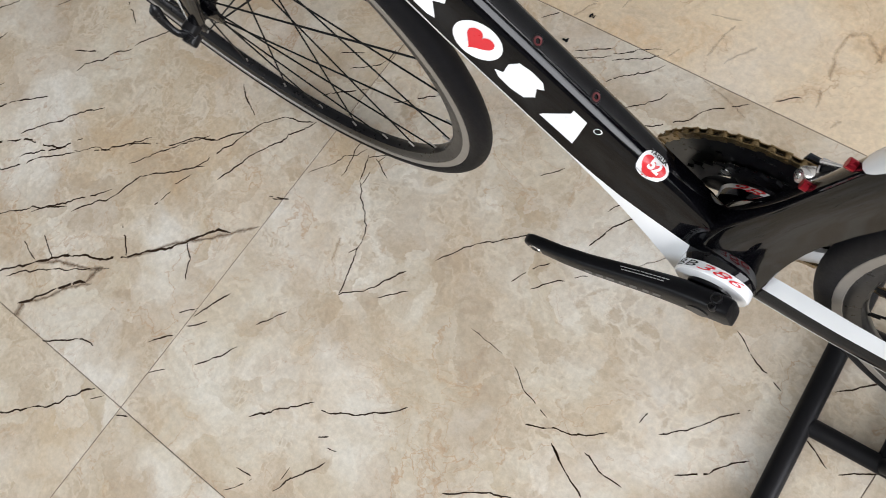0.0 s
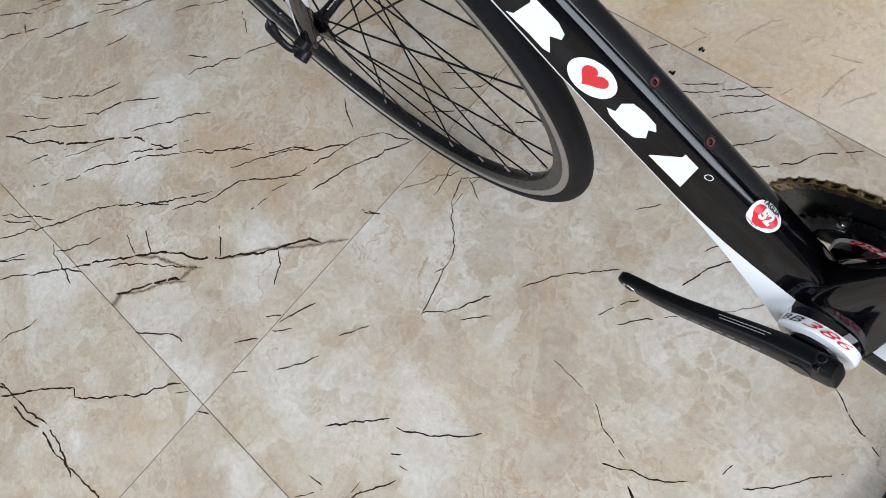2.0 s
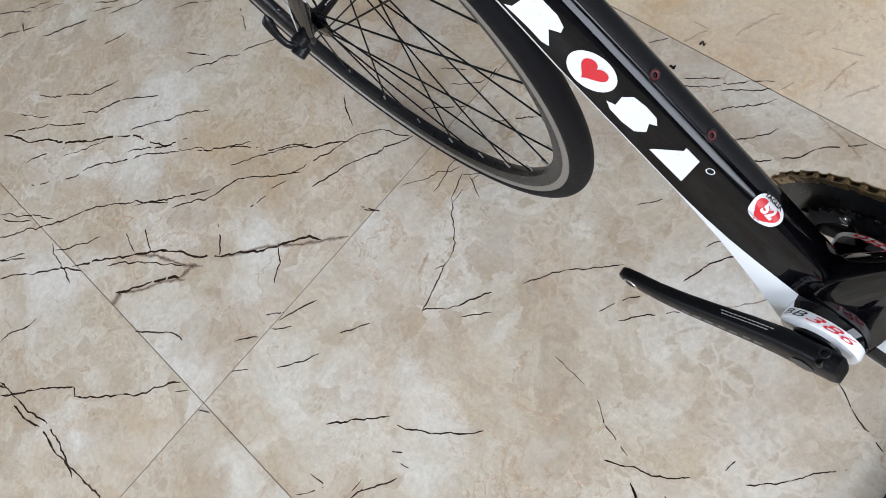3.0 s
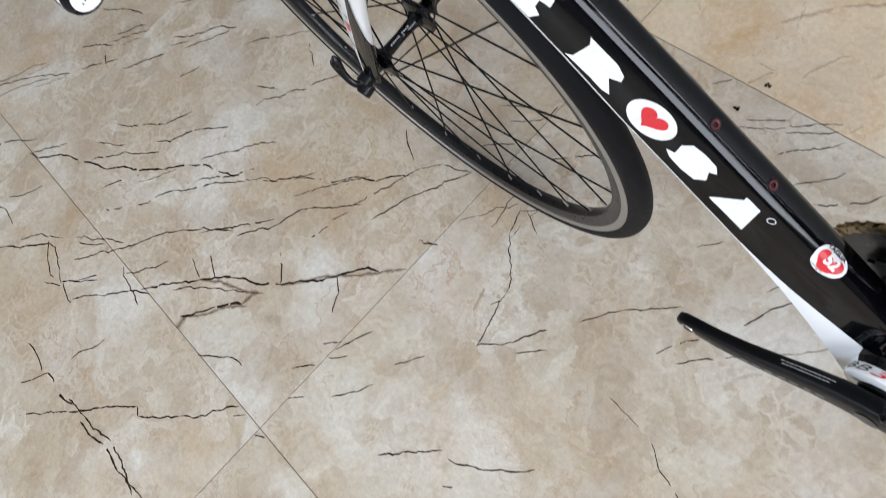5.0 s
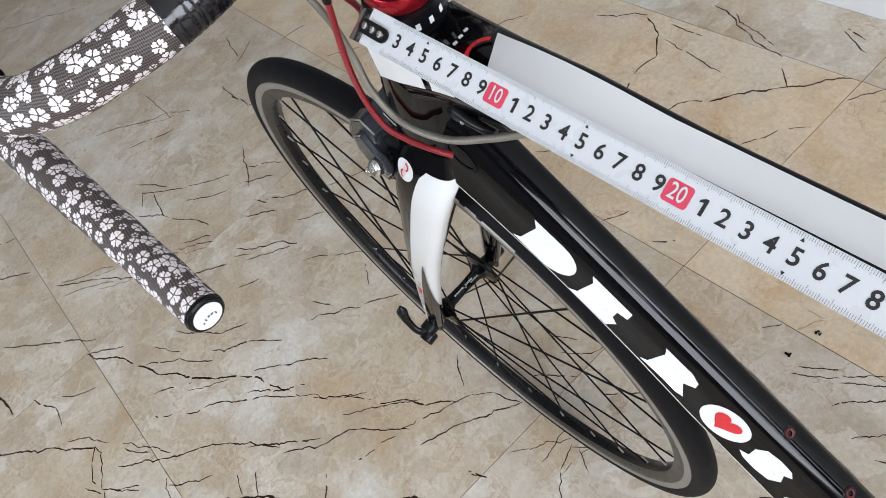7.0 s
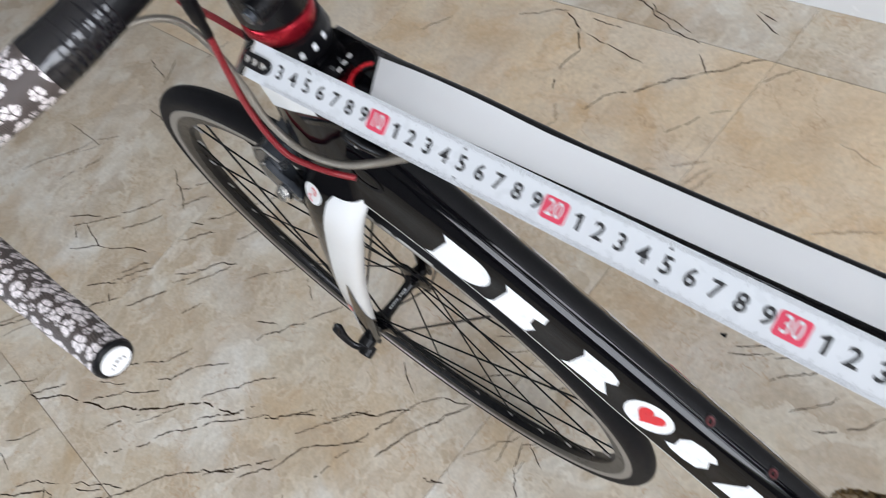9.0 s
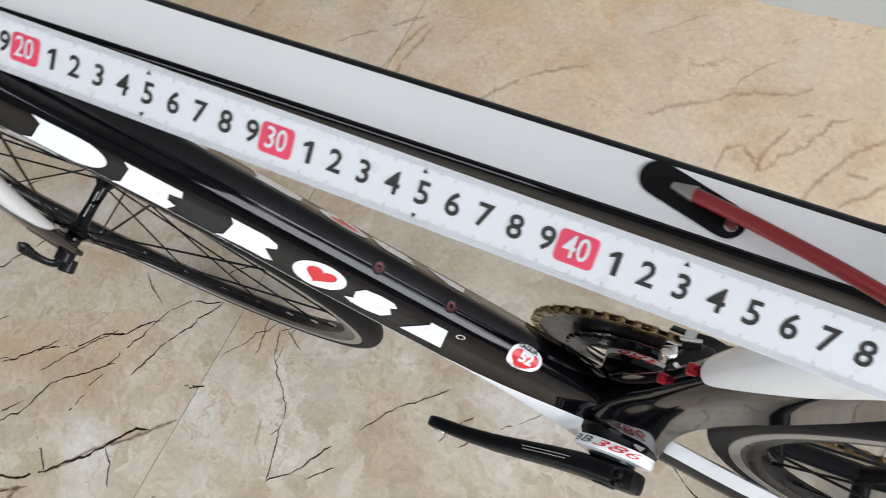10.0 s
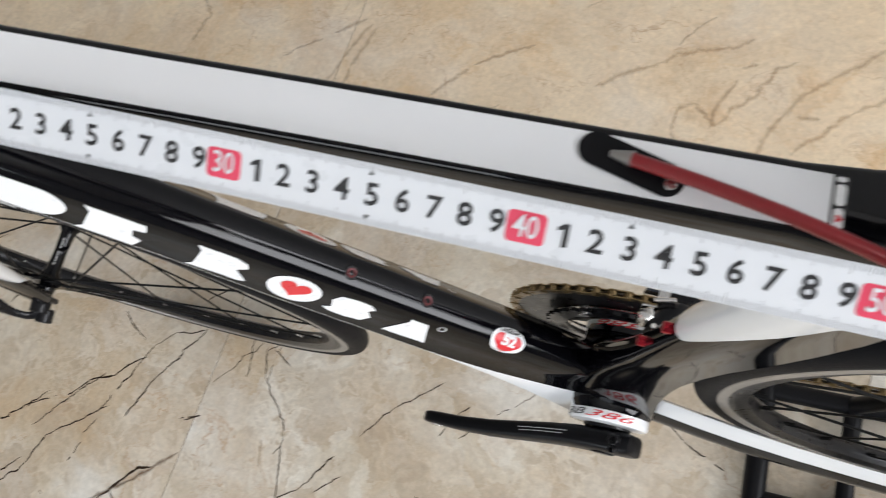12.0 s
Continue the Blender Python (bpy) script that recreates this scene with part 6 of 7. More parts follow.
def tape_part(name, bm, mat, parent=None, label=""):
    ob = part(name, bm, mat, parent or measuring_tape, label)
    if parent is None:
        ob.matrix_parent_inverse = Matrix.Translation(-T0)
    return ob


blade_bm = bmesh.new()
cross = [(TAPE_HALF * (k / 5 - 1)) for k in range(11)]
rings = []
for i in range(41):
    u = 0.006 + (TAPE_LEN - 0.006) * i / 40
    rings.append([on_tape(u, v, 0.0) for v in cross] + [on_tape(u, v, -0.0003) for v in reversed(cross)])
loft(rings, blade_bm)
blade_ob = tape_part("blade", blade_bm, TAPE_WHITE, label="white lacquered steel blade")
ticks = bmesh.new()
for mm in range(24, int(TAPE_LEN * 1000)):
    u = mm / 1000
    long = 0.0034 if mm % 10 == 0 else (0.0028 if mm % 5 == 0 else 0.0021)
    for s in (-1, 1):
        q = [(u - 0.00009, s * TAPE_HALF * 0.985), (u + 0.00009, s * TAPE_HALF * 0.985), (u + 0.00009, s * (TAPE_HALF - long)), (u - 0.00009, s * (TAPE_HALF - long))]
        ticks.faces.new([ticks.verts.new(on_tape(a, b, 0.00012)) for a, b in q])
tagged(tape_part("graduation", ticks, TICK_GREY, blade_ob), kind="stuff")
for cm in range(3, 60):
    u0 = cm / 100
    if cm % 10 == 1:
        one = bmesh.new()
        for k in range(6):
            v0, v1 = -0.0036 + 0.0012 * k, -0.0036 + 0.0012 * (k + 1)
            one.faces.new([one.verts.new(on_tape(u0 + 0.0010 + u, v, 0.00022)) for u, v in ((0.0002, v0), (0.0019, v0), (0.0019, v1), (0.0002, v1))])
        one.faces.new([one.verts.new(on_tape(u0 + 0.0010 + u, v, 0.00022)) for u, v in ((-0.0016, 0.0012), (0.0002, 0.0018), (0.0002, 0.0034), (-0.0016, 0.0023))])
        tape_part("digit", one, TAPE_BLACK, blade_ob)
    elif cm % 10:
        tape_part("digit", lettering(str(cm % 10), 0.0101, lambda u, v: on_tape(u0 + 0.0010 + u * 1.0, v - 0.0002, 0.00020), bold=0.00020), TAPE_BLACK, blade_ob)
    else:
        r = 0.0016
        w, h = 0.0060, 0.0049
        out = []
        for cx, cy, t0 in ((w - r, h - r, 0), (-w + r, h - r, 90), (-w + r, -h + r, 180), (w - r, -h + r, 270)):
            out += [(u0 + cx + r * math.cos(radians(t0 + 22.5 * k)), cy + r * math.sin(radians(t0 + 22.5 * k))) for k in range(5)]
        red_box = tape_part("red_box", polygon(out, lambda u, v: on_tape(u, v, 0.00016)), TAPE_RED, blade_ob, "red box with a white number")
        tape_part("box_number", lettering(str(cm), 0.0100, lambda u, v: on_tape(u0 + u * 0.80, v + 0.0001, 0.00070), bold=0.00008), TAPE_WHITE, blade_ob)
for cm, both in ((5, 0), (15, 1), (25, 1), (35, 1), (43, 0)):
    for v, d in ((0.0062, 1), (-0.0066, -1))[:1 + both]:
        tape_part("small_arrow", polygon([(cm / 100 - 0.0008, v), (cm / 100 + 0.0010, v), (cm / 100 + 0.0001, v + 0.0016 * d)], lambda p, q: on_tape(p, q, 0.00024)), TAPE_BLACK, blade_ob)
hook_bm = bmesh.new()
outline = pill((0.0066, -0.0006), (0.0205, -0.0008), 0.0040, 8)
low, high = ([hook_bm.verts.new(on_tape(u, v, lift)) for u, v in outline] for lift in (0.0002, 0.0015))
hook_bm.faces.new(high)
for k in range(len(outline)):
    hook_bm.faces.new((low[k - 1], low[k], high[k], high[k - 1]))
bmesh.ops.recalc_face_normals(hook_bm, faces=hook_bm.faces[:])
hook = tape_part("hook", hook_bm, BLACK_ALLOY, label="dark steel end hook with three rivets")
lip = []
for k in range(6):                               # the bent steel lip, curling down in front of the blade
    t = k / 5
    u, drop, v0, v1 = 0.0075 - 0.0170 * math.sin(t * 1.35), 0.0004 - 0.0130 * t * t, -0.0098 - 0.0012 * t, 0.0094 - 0.0050 * t
    lip.append([on_tape(u, v0, drop), on_tape(u, v1, drop), on_tape(u + 0.0007, v1, drop - 0.0006), on_tape(u + 0.0007, v0, drop - 0.0006)])
tape_part("hook_lip", loft(lip), STEEL, hook)
for u, v in ((0.0075, -0.0004), (0.0135, -0.0006), (0.0195, -0.0008)):
    tape_part("rivet", revolve([(0.0, 0.0002), (0.0008, 0.0002), (0.0010, 0.0012), (0.0019, 0.0010), (0.0022, -0.0004)], 16, Matrix.Translation(on_tape(u, v, 0.0016)) @ T_N.to_track_quat('Y', 'Z').to_matrix().to_4x4()), STEEL, hook)

# ---- rear wheel stand ----
stand = thing("bicycle_stand", (0.75, 0, 0), "black steel tube floor stand holding the rear wheel", "bicycle stand")


def stand_part(name, bm, mat=STAND_PAINT, label=""):
    ob = part(name, bm, mat, stand, label)
    ob.matrix_parent_inverse = Matrix.Translation((-0.75, 0, 0))
    return ob


stand_part("front_bar", cyl((0.728, -0.235, 0.0140), (0.720, 0.235, 0.0140), 0.0125, 28))
stand_part("rear_bar", cyl((0.985, -0.235, 0.0140), (0.985, 0.235, 0.0140), 0.0125, 28))
for y in (-0.235, 0.235):
    for x in (0.728 if y < 0 else 0.720, 0.985):
        stand_part("rubber_foot", cyl((x, y - 0.012 * (1 if y > 0 else -1), 0.0142), (x, y + 0.008 * (1 if y > 0 else -1), 0.0142), 0.0141, 24), RUBBER)
for s in (-1, 1):
    stand_part("side_bar", cyl((0.724, s * 0.062, 0.0140), (0.985, s * 0.062, 0.0140), 0.0108, 22))
    stand_part("upright", cyl((0.815, s * 0.062, 0.018), (0.962, s * 0.084, 0.352), 0.0095, 20))
    stand_part("upright", cyl((0.985, s * 0.062, 0.018), (0.976, s * 0.084, 0.352), 0.0095, 20))
    stand_part("axle_hook", box((0.034, 0.008, 0.030), Matrix.Translation((0.970, s * 0.082, 0.356)), 0.003), STAND_PAINT)
stand_part("brace", cyl((0.815, -0.062, 0.0150), (0.815, 0.062, 0.0150), 0.0095, 18))

# ---- floor tiles, last ----
GAP = 0.0013


SKEW = 0.0177                                    # the tiles are laid a hair out of square


def laid(x, y):
    """Where a corner of the square grid comes to lie."""
    return Vector((x + SKEW * y - 0.003, y + SKEW * x - 0.001, 0))


ROWS_Y = (-3 * TILE, -2 * TILE, -TILE, 0.0, TILE, 1.240, WALL_Y + 0.02)      # the last two rows are cut to fit the wall
tiles = {}
for j, (ya, yb) in enumerate(zip(ROWS_Y, ROWS_Y[1:])):
    bm = box((TILE - GAP, yb - ya - GAP, 0.010), Matrix.Translation((TILE / 2, (yb - ya) / 2, -0.005)), 0.00015, 1)
    for v in bm.verts:
        v.co.x, v.co.y = v.co.x + SKEW * v.co.y, v.co.y + SKEW * v.co.x
    first_tile = part("tile", bm, MARBLE_CREAM if j == 4 else MARBLE, floor)
    first_tile.matrix_basis = Matrix.Translation(laid(-4 * TILE, ya))
    tiles[-4, j] = first_tile
    for i in range(-3, 5):
        tiles[i, j] = share(first_tile, Matrix.Translation(laid(i * TILE, ya)))

# veins in the glaze: dark broken lines and soft ochre ones, kept tile by tile
vein_meshes = {}


def vein(x0, y0, x1, y1, width=0.0016, kind=0, gaps=0.22, wobble=0.010):
    """A wandering line in the glaze between two places of the floor, of uneven width and broken here and there."""
    i = math.floor((x0 + x1) / 2 / TILE)
    j = max(k for k in range(len(ROWS_Y) - 1) if ROWS_Y[k] <= (y0 + y1) / 2)
    if (i, j) not in tiles:
        return
    bm = vein_meshes.setdefault((i, j, kind), bmesh.new())
    seed = len(bm.verts) * 0.37 + i * 3 + j * 7
    rnd = random.Random(int(seed * 100))
    o = laid(i * TILE, ROWS_Y[j])
    a, b = Vector((x0, y0, 0)) - o, Vector((x1, y1, 0)) - o
    d = b - a
    side = Vector((-d.y, d.x, 0)).normalized()
    n = max(6, int(d.length / 0.0030))
    amp = min(wobble, d.length * 0.10)
    prev = None
    w = width
    for k in range(n + 1):
        t = k / n
        s = t * d.length
        off = amp * (1.2 * noise.noise(Vector((s * 14, seed, 0))) + 0.42 * noise.noise(Vector((s * 60, seed, 4))) + 0.26 * noise.noise(Vector((s * 210, seed, 6)))) * min(1, 5 * t, 5 * (1 - t))
        w = 0.45 * w + 0.55 * width * (0.38 + 1.25 * rnd.random())
        half = 0.70 * w * min(1.0, 0.35 + 6 * t, 0.35 + 6 * (1 - t))
        p = a + d * t + side * off
        pair = (p + side * half, p - side * half)
        broken = noise.noise(Vector((s * 45, seed, 9))) < -0.70 + 1.2 * gaps and 0.04 < t < 0.96 and gaps > 0
        if prev and not broken:
            f = bm.faces.new([bm.verts.new((v.x, v.y, 0.00025 - 0.00008 * kind)) for v in (prev[1], pair[1], pair[0], prev[0])])
            if kind:
                layer = bm.loops.layers.uv.verify()
                for lp, across in zip(f.loops, (0.0, 0.0, 1.0, 1.0)):
                    lp[layer].uv = (s, across)
        prev = pair


def ochre_vein(x0, y0, x1, y1, width):
    vein(x0, y0, x1, y1, width * 3.2, 1, 0.0, 0.014)


def umber_vein(x0, y0, x1, y1, width):
    vein(x0, y0, x1, y1, width * 1.7, 2, 0.0, 0.006)


vein(-0.686, 0.041, -0.616, 0.073, 0.0024)
vein(-0.616, 0.073, -0.506, 0.150, 0.0023)
vein(-0.506, 0.150, -0.466, 0.189, 0.0020)
vein(-0.466, 0.189, -0.367, 0.235, 0.0019)
vein(-0.367, 0.235, -0.293, 0.273, 0.0008)
vein(-0.271, 0.295, -0.230, 0.324, 0.0014)
vein(-0.214, 0.329, -0.185, 0.362, 0.0014)
vein(-0.185, 0.362, -0.148, 0.379, 0.0017)
vein(-0.148, 0.379, -0.108, 0.419, 0.0015)
vein(-0.662, 0.062, -0.610, 0.120, 0.0015)
vein(-0.610, 0.120, -0.545, 0.165, 0.0014)
vein(-0.588, 0.046, -0.542, 0.113, 0.0015)
vein(-0.533, 0.099, -0.483, 0.167, 0.0010)
vein(-0.543, 0.026, -0.517, 0.053, 0.0014)
vein(-0.493, 0.074, -0.453, 0.138, 0.0018)
vein(-0.453, 0.138, -0.400, 0.192, 0.0016)
vein(-0.400, 0.192, -0.346, 0.237, 0.0015)
vein(-0.516, -0.073, -0.458, -0.004, 0.0015)
vein(-0.458, -0.004, -0.414, 0.060, 0.0016)
vein(-0.414, 0.060, -0.375, 0.105, 0.0017)
vein(-0.375, 0.105, -0.292, 0.166, 0.0015)
vein(-0.552, -0.049, -0.454, 0.015, 0.0012)
vein(-0.403, -0.016, -0.351, 0.052, 0.0013)
vein(-0.280, 0.163, -0.234, 0.222, 0.0016)
vein(-0.234, 0.222, -0.207, 0.278, 0.0016)
vein(-0.207, 0.278, -0.137, 0.337, 0.0014)
vein(-0.161, 0.288, -0.147, 0.315, 0.0011)
vein(-0.149, 0.329, -0.118, 0.402, 0.0013)
vein(-0.166, 0.247, -0.157, 0.277, 0.0013)
vein(-0.105, 0.331, -0.080, 0.397, 0.0013)
vein(-0.080, 0.397, -0.029, 0.484, 0.0015)
vein(-0.118, 0.402, -0.102, 0.439, 0.0010)
vein(-0.102, 0.439, -0.077, 0.465, 0.0008)
vein(-0.077, 0.465, -0.033, 0.481, 0.0012)
vein(-0.675, 0.144, -0.582, 0.207, 0.0015)
vein(-0.582, 0.207, -0.554, 0.258, 0.0015)
vein(-0.680, 0.095, -0.623, 0.129, 0.0011)
vein(-0.568, 0.175, -0.505, 0.248, 0.0016)
vein(-0.505, 0.248, -0.461, 0.283, 0.0014)
vein(-0.456, 0.209, -0.417, 0.255, 0.0014)
vein(-0.417, 0.255, -0.355, 0.321, 0.0015)
vein(-0.448, 0.343, -0.444, 0.360, 0.0013)
vein(-0.444, 0.360, -0.386, 0.423, 0.0015)
vein(-0.386, 0.430, -0.346, 0.485, 0.0014)
vein(-0.478, 0.369, -0.436, 0.389, 0.0014)
vein(-0.454, 0.486, -0.412, 0.460, 0.0012)
vein(-0.778, 0.225, -0.716, 0.301, 0.0017)
vein(-0.868, 0.165, -0.807, 0.231, 0.0018)
vein(-0.845, 0.219, -0.814, 0.204, 0.0014)
vein(-0.642, 0.287, -0.621, 0.329, 0.0013)
vein(-0.720, 0.319, -0.690, 0.349, 0.0013)
vein(-0.916, 0.196, -0.849, 0.244, 0.0016)
vein(-0.173, 0.473, -0.122, 0.442, 0.0012)
vein(-0.018, 0.355, 0.006, 0.365, 0.0011)
vein(-0.353, -0.013, -0.274, 0.072, 0.0021)
vein(-0.274, 0.072, -0.227, 0.113, 0.0024)
vein(-0.227, 0.113, -0.148, 0.162, 0.0023)
vein(-0.148, 0.162, -0.091, 0.223, 0.0021)
vein(-0.091, 0.223, -0.032, 0.281, 0.0021)
vein(-0.301, 0.028, -0.241, 0.080, 0.0013)
vein(-0.241, 0.080, -0.186, 0.117, 0.0011)
vein(-0.252, 0.010, -0.213, 0.063, 0.0027)
vein(-0.213, 0.063, -0.178, 0.097, 0.0026)
vein(-0.315, 0.085, -0.277, 0.075, 0.0011)
vein(-0.292, 0.111, -0.254, 0.093, 0.0013)
vein(-0.190, 0.197, -0.150, 0.163, 0.0013)
vein(-0.079, 0.232, -0.059, 0.217, 0.0012)
vein(-0.059, 0.217, -0.044, 0.190, 0.0012)
vein(-0.453, -0.116, -0.414, -0.075, 0.0016)
vein(-0.414, -0.075, -0.333, -0.007, 0.0016)
vein(-0.418, -0.012, -0.335, -0.033, 0.0012)
vein(-0.175, -0.006, -0.127, 0.030, 0.0016)
vein(-0.127, 0.030, -0.100, 0.036, 0.0014)
vein(-0.481, -0.097, -0.449, -0.057, 0.0013)
vein(-0.020, 0.148, 0.001, 0.170, 0.0011)
vein(-0.031, 0.090, -0.005, 0.119, 0.0013)
vein(0.003, 0.157, 0.028, 0.213, 0.0014)
vein(0.002, 0.140, 0.025, 0.163, 0.0010)
vein(-0.001, 0.058, 0.017, 0.077, 0.0010)
vein(0.050, 0.107, 0.086, 0.162, 0.0012)
vein(0.072, 0.484, 0.085, 0.445, 0.0009)
vein(0.085, 0.445, 0.143, 0.378, 0.0010)
vein(0.143, 0.378, 0.162, 0.299, 0.0010)
vein(0.162, 0.299, 0.188, 0.322, 0.0012)
vein(0.188, 0.322, 0.222, 0.378, 0.0012)
vein(0.137, 0.353, 0.145, 0.368, 0.0007)
vein(0.011, 0.416, 0.065, 0.490, 0.0008)
vein(0.075, 0.481, 0.101, 0.502, 0.0008)
vein(0.091, 0.439, 0.095, 0.495, 0.0008)
vein(0.211, 0.327, 0.241, 0.357, 0.0009)
vein(0.247, 0.412, 0.280, 0.461, 0.0011)
vein(0.280, 0.461, 0.334, 0.511, 0.0011)
vein(0.348, 0.444, 0.366, 0.481, 0.0011)
vein(0.366, 0.481, 0.376, 0.491, 0.0009)
vein(0.374, 0.449, 0.405, 0.482, 0.0011)
vein(0.405, 0.482, 0.426, 0.503, 0.0009)
vein(0.089, 0.201, 0.115, 0.240, 0.0011)
vein(0.162, 0.101, 0.225, 0.169, 0.0015)
vein(0.239, 0.166, 0.282, 0.188, 0.0013)
vein(0.282, 0.188, 0.332, 0.236, 0.0013)
vein(0.257, 0.137, 0.269, 0.146, 0.0011)
vein(0.276, 0.134, 0.289, 0.138, 0.0007)
vein(0.250, 0.049, 0.285, 0.118, 0.0012)
vein(0.250, 0.065, 0.250, 0.085, 0.0007)
vein(0.084, -0.109, 0.099, -0.087, 0.0013)
vein(0.415, 0.356, 0.440, 0.339, 0.0008)
vein(0.440, 0.339, 0.483, 0.328, 0.0008)
vein(0.466, 0.306, 0.489, 0.317, 0.0014)
vein(0.489, 0.317, 0.551, 0.355, 0.0012)
vein(0.504, 0.306, 0.522, 0.294, 0.0012)
vein(0.600, 0.388, 0.633, 0.423, 0.0011)
vein(0.633, 0.423, 0.669, 0.471, 0.0010)
vein(0.610, 0.543, 0.639, 0.526, 0.0010)
vein(0.639, 0.526, 0.685, 0.509, 0.0010)
vein(-0.288, -0.227, -0.245, -0.180, 0.0017)
vein(-0.245, -0.180, -0.193, -0.130, 0.0017)
vein(-0.193, -0.130, -0.180, -0.138, 0.0013)
vein(-0.180, -0.138, -0.121, -0.085, 0.0018)
vein(-0.121, -0.085, -0.054, -0.005, 0.0015)
vein(-0.306, -0.215, -0.258, -0.209, 0.0015)
vein(-0.258, -0.209, -0.189, -0.195, 0.0019)
vein(-0.189, -0.195, -0.105, -0.207, 0.0020)
vein(-0.105, -0.207, -0.009, -0.196, 0.0019)
vein(-0.051, -0.021, -0.035, -0.004, 0.0009)
vein(-0.361, -0.178, -0.337, -0.109, 0.0014)
vein(-0.002, -0.013, 0.015, -0.004, 0.0013)
vein(0.190, 0.041, 0.214, 0.045, 0.0010)
vein(0.194, 0.009, 0.217, 0.043, 0.0007)
vein(0.341, 0.365, 0.392, 0.361, 0.0006)
vein(0.162, 0.784, 0.180, 0.804, 0.0010)
ochre_vein(0.200, 0.809, 0.217, 0.841, 0.0010)
ochre_vein(0.193, 0.842, 0.219, 0.844, 0.0009)
ochre_vein(0.253, 0.851, 0.284, 0.913, 0.0011)
ochre_vein(0.362, 0.898, 0.403, 0.909, 0.0009)
ochre_vein(0.389, 0.841, 0.398, 0.898, 0.0010)
ochre_vein(0.414, 0.841, 0.438, 0.883, 0.0010)
vein(0.230, 0.750, 0.281, 0.781, 0.0009)
vein(0.285, 0.775, 0.335, 0.812, 0.0010)
vein(0.295, 0.743, 0.350, 0.803, 0.0011)
vein(0.336, 0.719, 0.375, 0.769, 0.0010)
vein(0.370, 0.713, 0.427, 0.769, 0.0011)
vein(0.427, 0.769, 0.471, 0.807, 0.0011)
ochre_vein(0.403, 0.809, 0.476, 0.788, 0.0008)
ochre_vein(0.346, 0.815, 0.353, 0.834, 0.0008)
vein(-0.223, 1.023, -0.197, 1.075, 0.0020)
vein(-0.197, 1.075, -0.085, 1.168, 0.0020)
vein(-0.085, 1.168, 0.004, 1.239, 0.0018)
vein(-0.403, 1.213, -0.353, 1.186, 0.0018)
vein(-0.353, 1.186, -0.318, 1.137, 0.0017)
vein(-0.318, 1.137, -0.326, 1.084, 0.0017)
vein(-0.326, 1.084, -0.307, 1.038, 0.0017)
vein(-0.333, 1.179, -0.189, 1.156, 0.0013)
vein(-0.063, 1.037, -0.030, 1.092, 0.0012)
vein(-0.030, 1.092, 0.010, 1.123, 0.0010)
vein(-0.502, 1.175, -0.408, 1.219, 0.0014)
vein(-0.306, 1.292, -0.207, 1.257, 0.0018)
vein(-0.207, 1.257, -0.120, 1.232, 0.0015)
vein(-0.067, 1.326, -0.009, 1.296, 0.0014)
vein(-1.010, -0.160, -0.822, 0.009, 0.0019)
vein(-0.801, -0.015, -0.746, 0.049, 0.0016)
vein(-0.814, -0.154, -0.748, -0.122, 0.0017)
vein(-0.748, -0.122, -0.700, -0.127, 0.0014)
vein(-0.948, -0.225, -0.823, -0.201, 0.0028)
vein(-0.778, -0.279, -0.674, -0.164, 0.0021)
vein(-0.674, -0.164, -0.591, -0.091, 0.0018)
vein(-0.591, -0.091, -0.503, -0.116, 0.0013)
vein(-0.503, -0.116, -0.441, -0.062, 0.0015)
vein(-0.654, -0.131, -0.574, -0.065, 0.0013)
vein(-0.761, -0.103, -0.712, -0.038, 0.0013)
vein(-1.055, -0.003, -0.974, 0.074, 0.0020)
vein(-0.974, 0.074, -0.884, 0.144, 0.0015)
vein(-1.253, -0.130, -1.163, -0.036, 0.0019)
vein(-1.369, -0.094, -1.315, -0.025, 0.0018)
vein(-0.782, 0.448, -0.683, 0.556, 0.0016)
vein(-0.683, 0.556, -0.640, 0.634, 0.0015)
vein(-0.686, 0.334, -0.622, 0.429, 0.0014)
vein(-0.669, 0.463, -0.633, 0.512, 0.0011)
vein(-0.974, 0.502, -0.855, 0.445, 0.0016)
vein(-1.159, 0.577, -1.047, 0.598, 0.0016)
vein(-0.571, 0.416, -0.451, 0.532, 0.0012)
vein(-1.258, 0.655, -1.296, 0.725, 0.0016)
vein(-1.284, 0.316, -1.219, 0.428, 0.0017)
vein(-1.104, 0.265, -1.004, 0.349, 0.0014)
vein(-0.863, 0.242, -0.796, 0.316, 0.0013)
vein(-1.202, 0.771, -1.183, 0.836, 0.0016)
vein(-1.021, 0.796, -0.958, 0.859, 0.0013)
vein(-0.691, 1.059, -0.645, 1.119, 0.0013)
vein(0.057, 0.437, 0.049, 0.508, 0.0010)
vein(0.049, 0.508, 0.117, 0.470, 0.0009)
vein(-0.318, 0.258, -0.246, 0.327, 0.0014)
vein(-0.340, 0.125, -0.245, 0.227, 0.0014)
vein(-0.250, 0.274, -0.163, 0.380, 0.0012)
vein(-0.428, 0.179, -0.350, 0.262, 0.0015)
vein(-0.011, 0.355, 0.012, 0.368, 0.0011)
ochre_vein(0.185, 1.129, 0.258, 1.111, 0.0010)
ochre_vein(0.364, 1.087, 0.429, 1.143, 0.0009)
ochre_vein(0.507, 1.046, 0.545, 1.099, 0.0010)
vein(0.504, 0.306, 0.536, 0.288, 0.0012)
vein(0.536, 0.288, 0.567, 0.275, 0.0012)
vein(0.542, 0.320, 0.573, 0.311, 0.0012)
vein(0.573, 0.311, 0.598, 0.312, 0.0012)
vein(0.639, 0.359, 0.669, 0.383, 0.0012)
vein(0.669, 0.383, 0.697, 0.421, 0.0012)
